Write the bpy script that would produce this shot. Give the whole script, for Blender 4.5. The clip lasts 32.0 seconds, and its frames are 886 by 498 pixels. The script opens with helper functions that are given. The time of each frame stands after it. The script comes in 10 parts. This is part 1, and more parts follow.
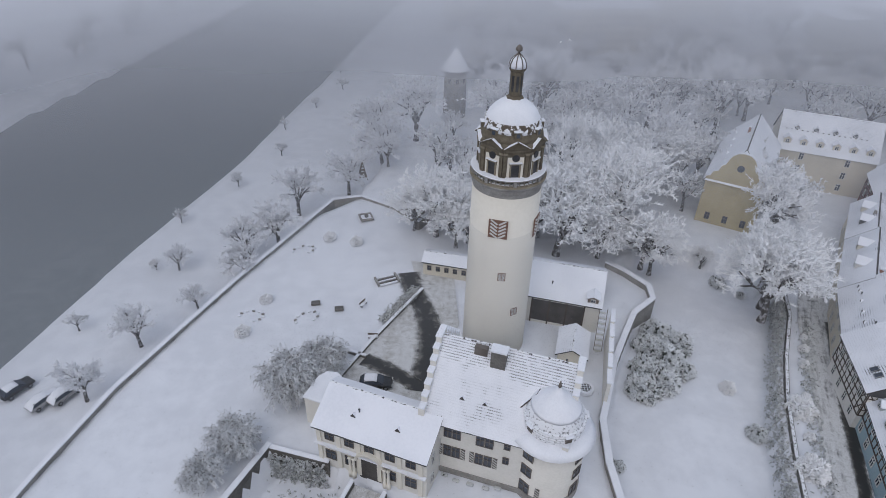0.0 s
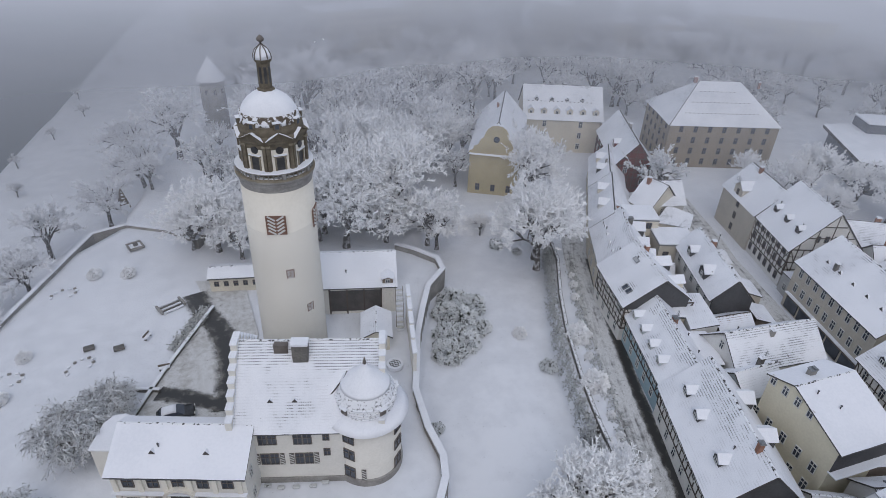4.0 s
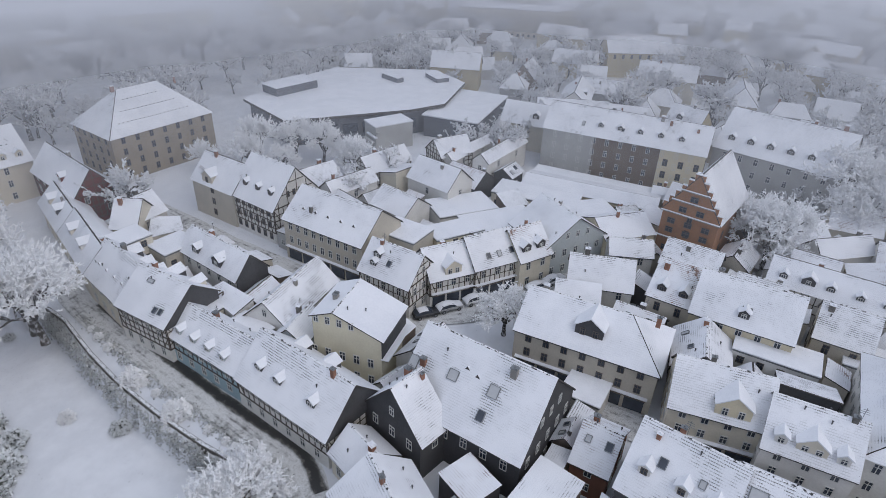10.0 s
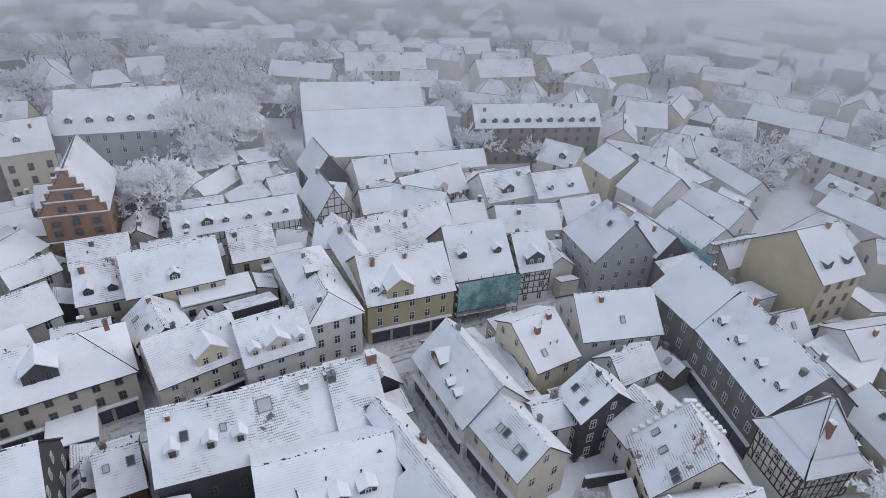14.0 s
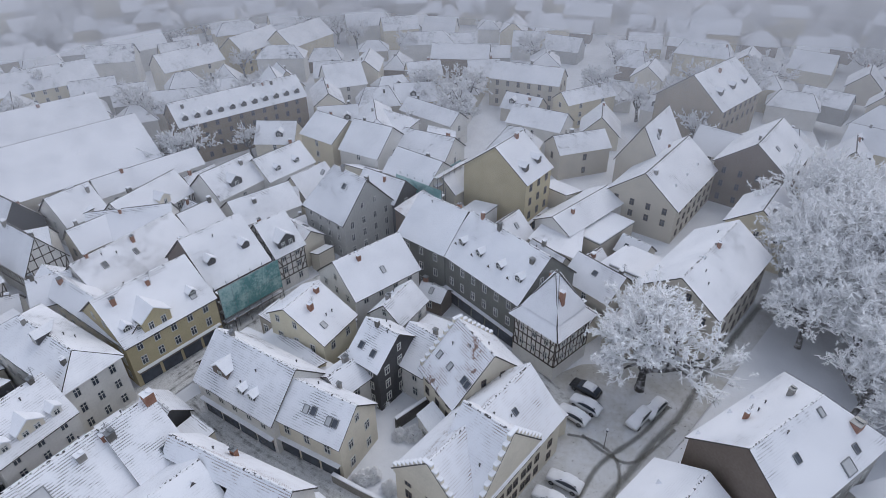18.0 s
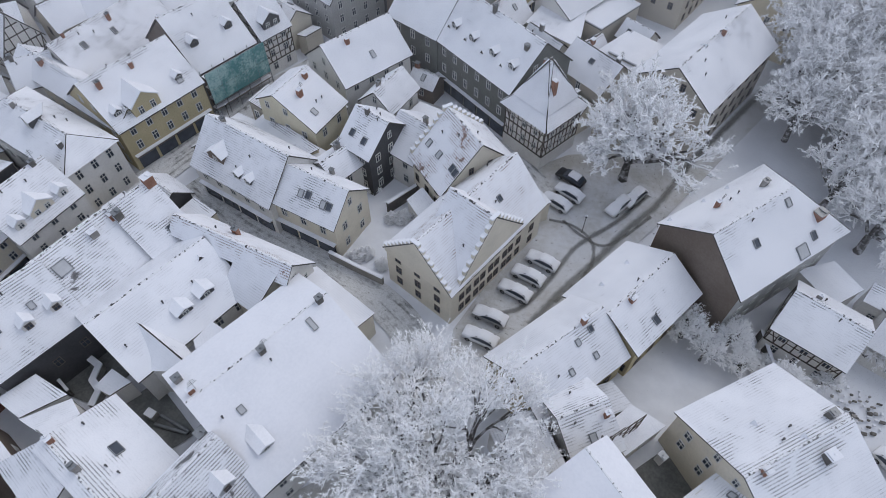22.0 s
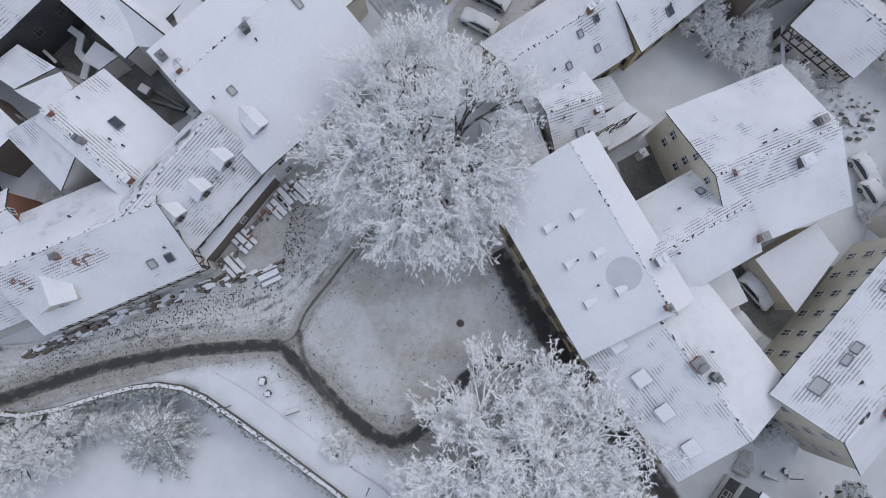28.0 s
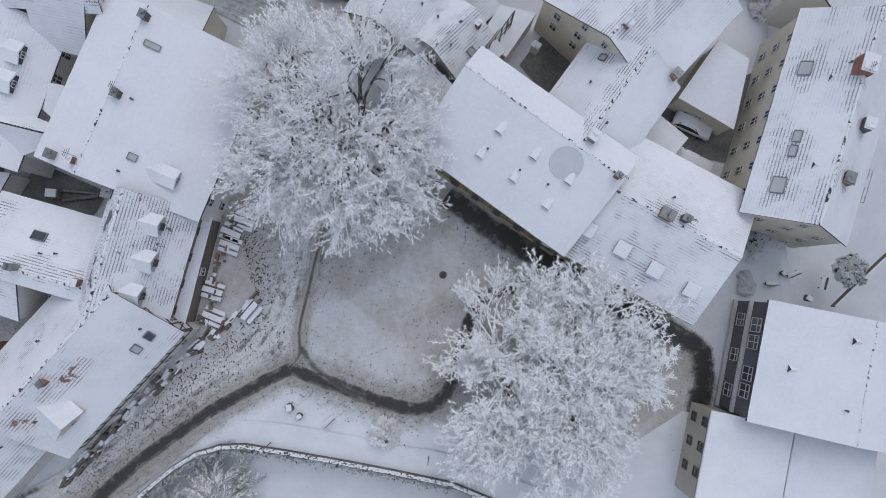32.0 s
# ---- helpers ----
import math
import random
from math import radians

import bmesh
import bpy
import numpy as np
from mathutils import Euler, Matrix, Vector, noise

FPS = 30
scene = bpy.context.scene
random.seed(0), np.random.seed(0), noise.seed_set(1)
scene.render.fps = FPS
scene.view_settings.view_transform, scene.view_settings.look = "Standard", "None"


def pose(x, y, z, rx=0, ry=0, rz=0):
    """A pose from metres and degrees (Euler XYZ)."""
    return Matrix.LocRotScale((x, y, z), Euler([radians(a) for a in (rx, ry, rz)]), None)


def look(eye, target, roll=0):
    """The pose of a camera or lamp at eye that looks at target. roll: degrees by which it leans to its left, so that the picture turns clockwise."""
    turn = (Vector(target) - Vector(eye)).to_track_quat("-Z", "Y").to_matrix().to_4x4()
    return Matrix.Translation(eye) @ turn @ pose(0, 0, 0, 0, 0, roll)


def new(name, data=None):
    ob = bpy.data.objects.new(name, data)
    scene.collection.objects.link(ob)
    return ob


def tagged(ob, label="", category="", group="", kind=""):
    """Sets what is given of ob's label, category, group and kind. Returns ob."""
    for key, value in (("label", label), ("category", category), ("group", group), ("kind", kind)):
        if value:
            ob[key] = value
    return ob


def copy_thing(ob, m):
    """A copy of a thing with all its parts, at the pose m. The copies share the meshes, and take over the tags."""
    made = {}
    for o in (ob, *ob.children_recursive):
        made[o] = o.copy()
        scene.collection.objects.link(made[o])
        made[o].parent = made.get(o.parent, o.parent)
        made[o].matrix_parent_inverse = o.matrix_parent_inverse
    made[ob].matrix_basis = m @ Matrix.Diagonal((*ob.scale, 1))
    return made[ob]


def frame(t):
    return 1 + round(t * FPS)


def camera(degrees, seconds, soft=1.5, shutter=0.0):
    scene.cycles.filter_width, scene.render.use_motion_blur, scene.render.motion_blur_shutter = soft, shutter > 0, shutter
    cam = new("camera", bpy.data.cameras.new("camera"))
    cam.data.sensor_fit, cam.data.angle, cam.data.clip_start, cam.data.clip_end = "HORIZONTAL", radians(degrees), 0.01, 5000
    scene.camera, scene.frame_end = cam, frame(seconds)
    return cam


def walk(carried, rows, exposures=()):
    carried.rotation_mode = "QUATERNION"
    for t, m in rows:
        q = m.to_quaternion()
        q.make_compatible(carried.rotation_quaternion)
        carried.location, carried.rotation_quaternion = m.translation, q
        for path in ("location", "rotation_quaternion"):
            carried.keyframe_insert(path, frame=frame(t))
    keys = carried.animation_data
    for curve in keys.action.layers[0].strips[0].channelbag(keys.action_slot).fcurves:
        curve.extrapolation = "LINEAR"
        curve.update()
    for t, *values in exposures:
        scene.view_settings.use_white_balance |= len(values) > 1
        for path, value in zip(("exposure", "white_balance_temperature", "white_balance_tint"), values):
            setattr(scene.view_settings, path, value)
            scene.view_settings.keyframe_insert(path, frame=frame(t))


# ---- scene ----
cam = camera(72.54, 32.0, soft=0.7)
PATH = [
    (0, (0.000, 0.000, 66.000), (0.000, 41.502, 38.115), 1.66),
    (0.5, (0.344, -0.451, 65.511), (2.200, 41.124, 37.798), 1.78),
    (1, (0.713, -0.927, 65.076), (4.548, 40.660, 37.585), 1.66),
    (1.5, (1.121, -1.414, 64.720), (7.034, 40.041, 37.398), 1.72),
    (2, (1.565, -1.872, 64.447), (9.565, 39.312, 37.248), 1.81),
    (2.5, (1.987, -2.250, 64.228), (12.036, 38.564, 37.149), 1.92),
    (3, (2.289, -2.490, 64.039), (14.271, 37.905, 37.119), 2.10),
    (3.5, (2.400, -2.566, 63.908), (16.267, 37.277, 37.071), 2.29),
    (5.5, (2.059, -2.521, 63.688), (23.511, 33.992, 37.106), 3.04),
    (6, (1.968, -2.556, 63.760), (25.522, 32.568, 37.087), 2.97),
    (6.5, (1.842, -2.604, 63.860), (27.572, 30.891, 37.101), 2.78),
    (7, (1.684, -2.662, 63.991), (29.688, 28.918, 37.187), 2.50),
    (7.5, (1.461, -2.747, 64.173), (31.865, 26.630, 37.477), 2.25),
    (8, (1.165, -2.855, 64.408), (33.988, 23.992, 37.915), 2.16),
    (8.5, (0.858, -2.962, 64.664), (36.081, 20.913, 38.409), 2.00),
    (9, (0.543, -3.082, 64.922), (38.035, 17.333, 38.891), 1.94),
    (9.5, (0.216, -3.208, 65.196), (39.761, 13.217, 39.381), 1.96),
    (10, (-0.141, -3.328, 65.488), (41.097, 8.635, 39.869), 2.07),
    (10.5, (-0.503, -3.447, 65.777), (41.945, 3.559, 40.301), 2.45),
    (11, (-0.866, -3.585, 66.095), (42.158, -1.721, 40.688), 2.71),
    (11.5, (-1.325, -3.742, 66.457), (41.562, -7.514, 41.032), 3.04),
    (12, (-1.803, -3.919, 66.840), (40.109, -13.341, 41.256), 3.15),
    (12.5, (-2.245, -4.084, 67.219), (37.924, -18.931, 41.412), 3.04),
    (13, (-2.714, -3.764, 67.819), (34.950, -23.878, 41.803), 3.19),
    (13.5, (-3.288, -3.189, 68.479), (31.151, -28.289, 42.326), 3.38),
    (14, (-4.014, -2.652, 68.958), (26.744, -32.110, 42.762), 3.35),
    (14.5, (-4.639, -2.249, 69.267), (22.510, -35.147, 43.178), 3.26),
    (15, (-5.094, -1.982, 69.486), (18.815, -37.483, 43.640), 2.97),
    (15.5, (-5.365, -1.824, 69.672), (15.701, -39.211, 44.011), 2.57),
    (17.5, (-5.834, -1.321, 70.394), (8.438, -41.054, 43.605), 0.01),
    (18, (-5.915, -1.066, 70.673), (7.685, -40.318, 42.846), -0.67),
    (18.5, (-6.036, -0.746, 70.987), (7.206, -39.239, 41.953), -1.10),
    (19, (-6.207, -0.475, 71.268), (6.607, -37.940, 40.737), -1.06),
    (19.5, (-6.423, -0.291, 71.468), (5.844, -36.403, 39.135), -0.80),
    (20, (-6.667, -0.180, 71.586), (5.056, -34.814, 37.482), -0.53),
    (20.5, (-6.919, -0.135, 71.654), (4.302, -33.212, 35.877), -0.34),
    (21, (-7.170, -0.199, 71.687), (3.566, -31.651, 34.331), -0.18),
    (21.5, (-7.436, -0.322, 71.707), (2.818, -30.074, 32.853), -0.09),
    (22, (-7.684, -0.471, 71.721), (2.073, -28.444, 31.443), 0.00),
    (22.5, (-7.905, -0.653, 71.732), (1.289, -26.803, 30.119), 0.09),
    (23, (-8.111, -0.859, 71.745), (0.537, -25.088, 28.871), 0.10),
    (23.5, (-8.324, -1.060, 71.786), (-0.250, -23.379, 27.778), 0.17),
    (24, (-8.526, -1.258, 71.852), (-1.157, -21.394, 26.683), 0.30),
    (24.5, (-8.715, -1.441, 71.913), (-2.089, -19.320, 25.691), 0.40),
    (25, (-8.897, -1.609, 71.937), (-3.025, -17.226, 24.803), 0.41),
    (25.5, (-9.079, -1.765, 71.915), (-4.004, -15.092, 23.991), 0.47),
    (26, (-9.225, -1.915, 71.846), (-4.952, -12.948, 23.266), 0.39),
    (26.5, (-9.304, -2.041, 71.813), (-5.921, -10.730, 22.691), 0.64),
    (28.5, (-8.944, -2.371, 71.766), (-6.970, -7.219, 22.041), -0.70),
    (29, (-8.705, -2.189, 71.792), (-6.858, -6.736, 22.033), -2.38),
    (29.5, (-8.879, -2.014, 71.850), (-7.321, -6.381, 22.065), -2.39),
    (30, (-9.494, -1.947, 71.909), (-8.391, -6.127, 22.097), -0.63),
    (30.5, (-10.070, -1.886, 71.972), (-9.409, -5.772, 22.127), 0.86),
    (31, (-10.509, -1.822, 72.076), (-10.212, -5.443, 22.208), 1.73),
    (31.5, (-10.839, -1.744, 72.265), (-10.853, -5.000, 22.371), 2.16),
    (32, (-11.095, -1.665, 72.498), (-11.342, -4.376, 22.572), 2.30),
]
walk(cam, [(t, look(eye, target, roll)) for t, eye, target, roll in PATH],
     exposures=((0, -0.14), (6, -0.10), (10, -0.04), (14, 0.04), (19, 0.08), (23, 0.0), (27, -0.08), (32, -0.12)))
# ---- light ----
world = bpy.data.worlds.new("sky")
scene.world = world
world.use_nodes = True
wt = world.node_tree
sky = wt.nodes.new("ShaderNodeTexSky")
sky.sky_type, sky.sun_disc, sky.sun_elevation, sky.sun_rotation = "NISHITA", False, radians(35), radians(200)
sky.air_density, sky.dust_density = 1.0, 4.0
wash = wt.nodes.new("ShaderNodeMix")
wash.data_type = "RGBA"
wash.inputs[0].default_value = 0.85
wash.inputs[7].default_value = (4.05, 4.5, 5.5, 1)
wt.links.new(sky.outputs[0], wash.inputs[6])
wt.links.new(wash.outputs[2], wt.nodes["Background"].inputs[0])
wt.nodes["Background"].inputs[1].default_value = 0.150
sun = new("sun", bpy.data.lights.new("sun", "SUN"))
sun.data.energy, sun.data.angle, sun.data.color = 0.65, radians(40), (1.0, 0.97, 0.95)
sun.matrix_world = look((0, 0, 100), (25, 55, 0))

# ---- materials ----
def base_material(name):
    m = bpy.data.materials.new(name)
    m.use_nodes = True
    t = m.node_tree
    return m, t, t.nodes["Principled BSDF"]


def node(t, kind, **values):
    n = t.nodes.new(kind)
    for key, value in values.items():
        n.inputs[key].default_value = value
    return n


def ramp(t, source, low, high):
    n = t.nodes.new("ShaderNodeMapRange")
    n.interpolation_type = "SMOOTHSTEP"
    n.inputs["From Min"].default_value, n.inputs["From Max"].default_value = low, high
    t.links.new(source, n.inputs["Value"])
    return n.outputs["Result"]


def math_node(t, operation, a, b):
    n = t.nodes.new("ShaderNodeMath")
    n.operation = operation
    for socket, value in zip(n.inputs, (a, b)):
        if isinstance(value, (int, float)):
            socket.default_value = value
        else:
            t.links.new(value, socket)
    return n.outputs[0]


def blend(t, factor, a, b):
    n = t.nodes.new("ShaderNodeMix")
    n.data_type = "RGBA"
    for socket, value in ((n.inputs[0], factor), (n.inputs[6], a), (n.inputs[7], b)):
        if isinstance(value, tuple):
            socket.default_value = (*value, 1)
        elif isinstance(value, (int, float)):
            socket.default_value = value if socket == n.inputs[0] else (value, value, value, 1)
        else:
            t.links.new(value, socket)
    return n.outputs[2]


def coords(t, scale=1.0, kind="Object"):
    c = t.nodes.new("ShaderNodeTexCoord")
    return c.outputs[kind]


def noise_of(t, vector, scale, detail=4.0, rough=0.55):
    n = node(t, "ShaderNodeTexNoise", Scale=scale, Detail=detail, Roughness=rough)
    t.links.new(vector, n.inputs["Vector"])
    return n.outputs["Fac"]


def bump(t, b, height, strength, distance):
    n = node(t, "ShaderNodeBump", Strength=strength, Distance=distance)
    t.links.new(height, n.inputs["Height"])
    t.links.new(n.outputs[0], b.inputs["Normal"])


def surface(name, colour, other, rough=0.85, coarse=0.25, fine=6.0, relief=0.3, depth=0.02, metal=0.0, low=0.35, high=0.7):
    """A matt surface of two tones, mottled at two scales."""
    m, t, b = base_material(name)
    v = coords(t)
    big, small = noise_of(t, v, coarse), noise_of(t, v, fine)
    mixed = math_node(t, "ADD", math_node(t, "MULTIPLY", big, 0.65), math_node(t, "MULTIPLY", small, 0.35))
    t.links.new(blend(t, ramp(t, mixed, low, high), colour, other), b.inputs["Base Color"])
    b.inputs["Roughness"].default_value, b.inputs["Metallic"].default_value = rough, metal
    bump(t, b, small, relief, depth)
    return m


SNOW, SNOW_DIM = (0.80, 0.81, 0.85), (0.70, 0.715, 0.76)


def snow_roof(name, tile, cover, faint=0.16, ridge=0.08, open_patch=0.3):
    """Snow on a tiled slope: courses of tile show through where the cover is thin, first below the ridge. cover: 0 thin to 1 thick.
    faint: how far the courses print through everywhere. ridge: how much thinner it lies by the ridge. open_patch: how readily it melts off whole."""
    m, t, b = base_material(name)
    uv = coords(t, kind="UV")
    info = t.nodes.new("ShaderNodeObjectInfo")
    shift = t.nodes.new("ShaderNodeVectorMath")
    shift.operation = "MULTIPLY_ADD"
    join = t.nodes.new("ShaderNodeCombineXYZ")
    for s in join.inputs:
        t.links.new(info.outputs["Random"], s)
    t.links.new(join.outputs[0], shift.inputs[0])
    shift.inputs[1].default_value = (91, 57, 33)
    t.links.new(uv, shift.inputs[2])
    v = shift.outputs[0]
    large, mid, fine, grit = noise_of(t, v, 0.16, 2), noise_of(t, v, 0.9, 3), noise_of(t, v, 7.0, 3), noise_of(t, v, 2.6, 5, 0.65)
    split = t.nodes.new("ShaderNodeSeparateXYZ")
    t.links.new(uv, split.inputs[0])
    wave = math_node(t, "MULTIPLY", math_node(t, "SUBTRACT", fine, 0.5), 0.35)
    course = math_node(t, "FRACT", math_node(t, "ADD", math_node(t, "MULTIPLY", split.outputs[1], 3.0), wave), 0)
    column = math_node(t, "FRACT", math_node(t, "ADD", math_node(t, "MULTIPLY", split.outputs[0], 3.9), wave), 0)
    edge = math_node(t, "MULTIPLY", ramp(t, course, 0.60, 0.70), ramp(t, column, 0.16, 0.32))
    grid = math_node(t, "MAXIMUM", ramp(t, course, 0.70, 0.80), math_node(t, "MULTIPLY", ramp(t, column, 0.80, 0.88), 0.6))
    thin = math_node(t, "ADD", math_node(t, "MULTIPLY", large, 0.72), math_node(t, "MULTIPLY", mid, 0.40))
    thin = math_node(t, "ADD", thin, math_node(t, "MULTIPLY", math_node(t, "SUBTRACT", info.outputs["Random"], 0.5), 0.14))
    thawed = t.nodes.new("ShaderNodeAttribute")
    thawed.attribute_name = "melt"
    whole = math_node(t, "ADD", thin, math_node(t, "MULTIPLY", thawed.outputs["Fac"], 0.45))
    thin = math_node(t, "ADD", thin, thawed.outputs["Fac"])
    crest = ramp(t, split.outputs[1], -1.5, -0.1)
    thin = math_node(t, "ADD", thin, math_node(t, "MULTIPLY", crest, ridge))
    bare = ramp(t, thin, 0.53 + 0.17 * cover, 0.65 + 0.17 * cover)
    spots = ramp(t, math_node(t, "ADD", math_node(t, "MULTIPLY", mid, 0.5), math_node(t, "MULTIPLY", fine, 0.5)), 0.42, 0.50)
    shown = math_node(t, "MULTIPLY", math_node(t, "MULTIPLY", math_node(t, "MULTIPLY", bare, edge), spots), 0.82)
    patch = math_node(t, "MULTIPLY", ramp(t, math_node(t, "ADD", whole, math_node(t, "MULTIPLY", math_node(t, "SUBTRACT", grit, 0.5), 0.25)), 0.86 + 0.2 * cover - 0.25 * open_patch, 0.89 + 0.2 * cover - 0.25 * open_patch), 0.92)
    shown = math_node(t, "MAXIMUM", shown, patch)
    specks = math_node(t, "MULTIPLY", ramp(t, grit, 0.70, 0.74), 0.55)
    soft = math_node(t, "MULTIPLY", math_node(t, "MULTIPLY", grid, ramp(t, math_node(t, "ADD", math_node(t, "MULTIPLY", mid, 0.6), math_node(t, "MULTIPLY", large, 0.4)), 0.44, 0.60)), faint)
    shown = math_node(t, "MAXIMUM", math_node(t, "MAXIMUM", shown, soft), specks)
    white = blend(t, ramp(t, math_node(t, "ADD", math_node(t, "MULTIPLY", large, 0.6), math_node(t, "MULTIPLY", fine, 0.4)), 0.35, 0.65), SNOW, SNOW_DIM)
    dark = blend(t, ramp(t, grit, 0.35, 0.65), tile, tuple(1.9 * c for c in tile))
    t.links.new(blend(t, shown, white, dark), b.inputs["Base Color"])
    b.inputs["Roughness"].default_value = 0.75
    bump(t, b, math_node(t, "SUBTRACT", math_node(t, "ADD", mid, math_node(t, "MULTIPLY", fine, 0.25)), math_node(t, "MULTIPLY", shown, 0.8)), 0.28, 0.05)
    return m


def ground_snow():
    m, t, b = base_material("snow_ground")
    v = coords(t)
    large, mid, fine = noise_of(t, v, 0.035, 4), noise_of(t, v, 0.35, 4), noise_of(t, v, 3.5, 4)
    mixed = math_node(t, "ADD", math_node(t, "MULTIPLY", large, 0.55), math_node(t, "MULTIPLY", mid, 0.45))
    tone = blend(t, ramp(t, mixed, 0.38, 0.62), (0.735, 0.75, 0.79), (0.65, 0.665, 0.705))
    specks = math_node(t, "MULTIPLY", ramp(t, fine, 0.66, 0.74), ramp(t, mid, 0.45, 0.62))
    t.links.new(blend(t, math_node(t, "MULTIPLY", specks, 0.55), tone, (0.16, 0.16, 0.15)), b.inputs["Base Color"])
    b.inputs["Roughness"].default_value = 0.8
    bump(t, b, math_node(t, "ADD", mid, math_node(t, "MULTIPLY", fine, 0.4)), 0.4, 0.12)
    return m


def dirty_snow(name, wet, low, high, dots=0.4):
    """Trodden snow over paving: wet tracks run along the road (UV u along, v across)."""
    m, t, b = base_material(name)
    v, uv = coords(t), coords(t, kind="UV")
    split = t.nodes.new("ShaderNodeSeparateXYZ")
    t.links.new(uv, split.inputs[0])
    large, mid, fine = noise_of(t, v, 0.12, 3), noise_of(t, v, 1.1, 4), noise_of(t, v, 7.0, 4)
    stretch = t.nodes.new("ShaderNodeVectorMath")
    stretch.operation = "MULTIPLY"
    stretch.inputs[1].default_value = (0.5, 7.0, 1.0)
    t.links.new(uv, stretch.inputs[0])
    streak = noise_of(t, stretch.outputs[0], 1.0, 3)
    worn = math_node(t, "ADD", math_node(t, "MULTIPLY", streak, 0.48), math_node(t, "ADD", math_node(t, "MULTIPLY", mid, 0.36), math_node(t, "MULTIPLY", large, 0.28)))
    mask = ramp(t, worn, low, high)
    white = blend(t, ramp(t, fine, 0.35, 0.65), (0.655, 0.66, 0.67), (0.53, 0.53, 0.525))
    tone = blend(t, mask, white, wet)
    tone = blend(t, math_node(t, "MULTIPLY", ramp(t, fine, 0.62, 0.655), dots), tone, (0.07, 0.07, 0.065))
    cell = node(t, "ShaderNodeTexVoronoi", Scale=1.5)
    t.links.new(v, cell.inputs["Vector"])
    clod = math_node(t, "MULTIPLY", ramp(t, math_node(t, "SUBTRACT", 1.0, cell.outputs["Distance"]), 0.86, 0.90), ramp(t, mid, 0.44, 0.54))
    tone = blend(t, math_node(t, "MULTIPLY", clod, 0.85), tone, (0.06, 0.058, 0.052))
    t.links.new(tone, b.inputs["Base Color"])
    t.links.new(blend(t, mask, 0.8, 0.45), b.inputs["Roughness"])
    bump(t, b, math_node(t, "ADD", mid, math_node(t, "MULTIPLY", fine, 0.5)), 0.5, 0.05)
    return m


def slush_square():
    """Trodden snow on a square: brown slush in broad patches, clods and grit."""
    m, t, b = base_material("square_slush")
    v = coords(t)
    broad, large, mid, fine = noise_of(t, v, 0.045, 3), noise_of(t, v, 0.22, 4), noise_of(t, v, 1.3, 5, 0.6), noise_of(t, v, 8.0, 4)
    mix = math_node(t, "ADD", math_node(t, "MULTIPLY", broad, 0.45), math_node(t, "ADD", math_node(t, "MULTIPLY", large, 0.35), math_node(t, "MULTIPLY", mid, 0.20)))
    tone = blend(t, ramp(t, mix, 0.40, 0.62), (0.60, 0.61, 0.635), (0.40, 0.385, 0.355))
    tone = blend(t, math_node(t, "MULTIPLY", ramp(t, fine, 0.45, 0.70), 0.4), tone, (0.30, 0.29, 0.27))
    for scale, low, high, where in ((1.3, 0.88, 0.91, 0.48), (3.0, 0.86, 0.90, 0.50), (0.7, 0.93, 0.95, 0.45)):
        cell = node(t, "ShaderNodeTexVoronoi", Scale=scale)
        t.links.new(v, cell.inputs["Vector"])
        clod = math_node(t, "MULTIPLY", ramp(t, math_node(t, "SUBTRACT", 1.0, cell.outputs["Distance"]), low, high), ramp(t, mix, where, where + 0.08))
        tone = blend(t, math_node(t, "MULTIPLY", clod, 0.9), tone, (0.05, 0.048, 0.042))
    t.links.new(tone, b.inputs["Base Color"])
    b.inputs["Roughness"].default_value = 0.75
    bump(t, b, math_node(t, "ADD", mid, math_node(t, "MULTIPLY", fine, 0.5)), 0.5, 0.06)
    return m


def wet_band(name, wet, reach=0.5, soil=(0.34, 0.325, 0.295), fade=0.22, solid=1.0):
    """Bare wet paving in the middle of a strip, breaking up into slush at its edges."""
    m, t, b = base_material(name)
    v, uv = coords(t), coords(t, kind="UV")
    split = t.nodes.new("ShaderNodeSeparateXYZ")
    t.links.new(uv, split.inputs[0])
    mid, fine = noise_of(t, v, 0.8, 4), noise_of(t, v, 6.0, 4)
    off = math_node(t, "ABSOLUTE", math_node(t, "SUBTRACT", split.outputs[1], 0.5), 0)
    edge = math_node(t, "ADD", off, math_node(t, "ADD", math_node(t, "MULTIPLY", math_node(t, "SUBTRACT", mid, 0.5), 0.9), math_node(t, "MULTIPLY", math_node(t, "SUBTRACT", fine, 0.5), 0.5)))
    mask = ramp(t, edge, reach * 0.30, reach * 0.72)
    slush = blend(t, ramp(t, fine, 0.4, 0.6), soil, tuple(0.7 * c for c in soil))
    t.links.new(blend(t, mask, wet, slush), b.inputs["Base Color"])
    t.links.new(blend(t, mask, 0.4, 0.8), b.inputs["Roughness"])
    t.links.new(math_node(t, "MULTIPLY", math_node(t, "SUBTRACT", 1.0, ramp(t, math_node(t, "ADD", off, math_node(t, "MULTIPLY", math_node(t, "SUBTRACT", edge, off), 0.35)), fade, 0.49)), solid), b.inputs["Alpha"])
    bump(t, b, math_node(t, "ADD", mid, fine), 0.4, 0.04)
    return m


def hoar(name, frost, bark, low, high, scale=2.2):
    """Bark or twigs with hoar frost on them."""
    m, t, b = base_material(name)
    n = noise_of(t, coords(t), scale, 4)
    t.links.new(blend(t, ramp(t, n, low, high), frost, bark), b.inputs["Base Color"])
    b.inputs["Roughness"].default_value = 0.85
    return m


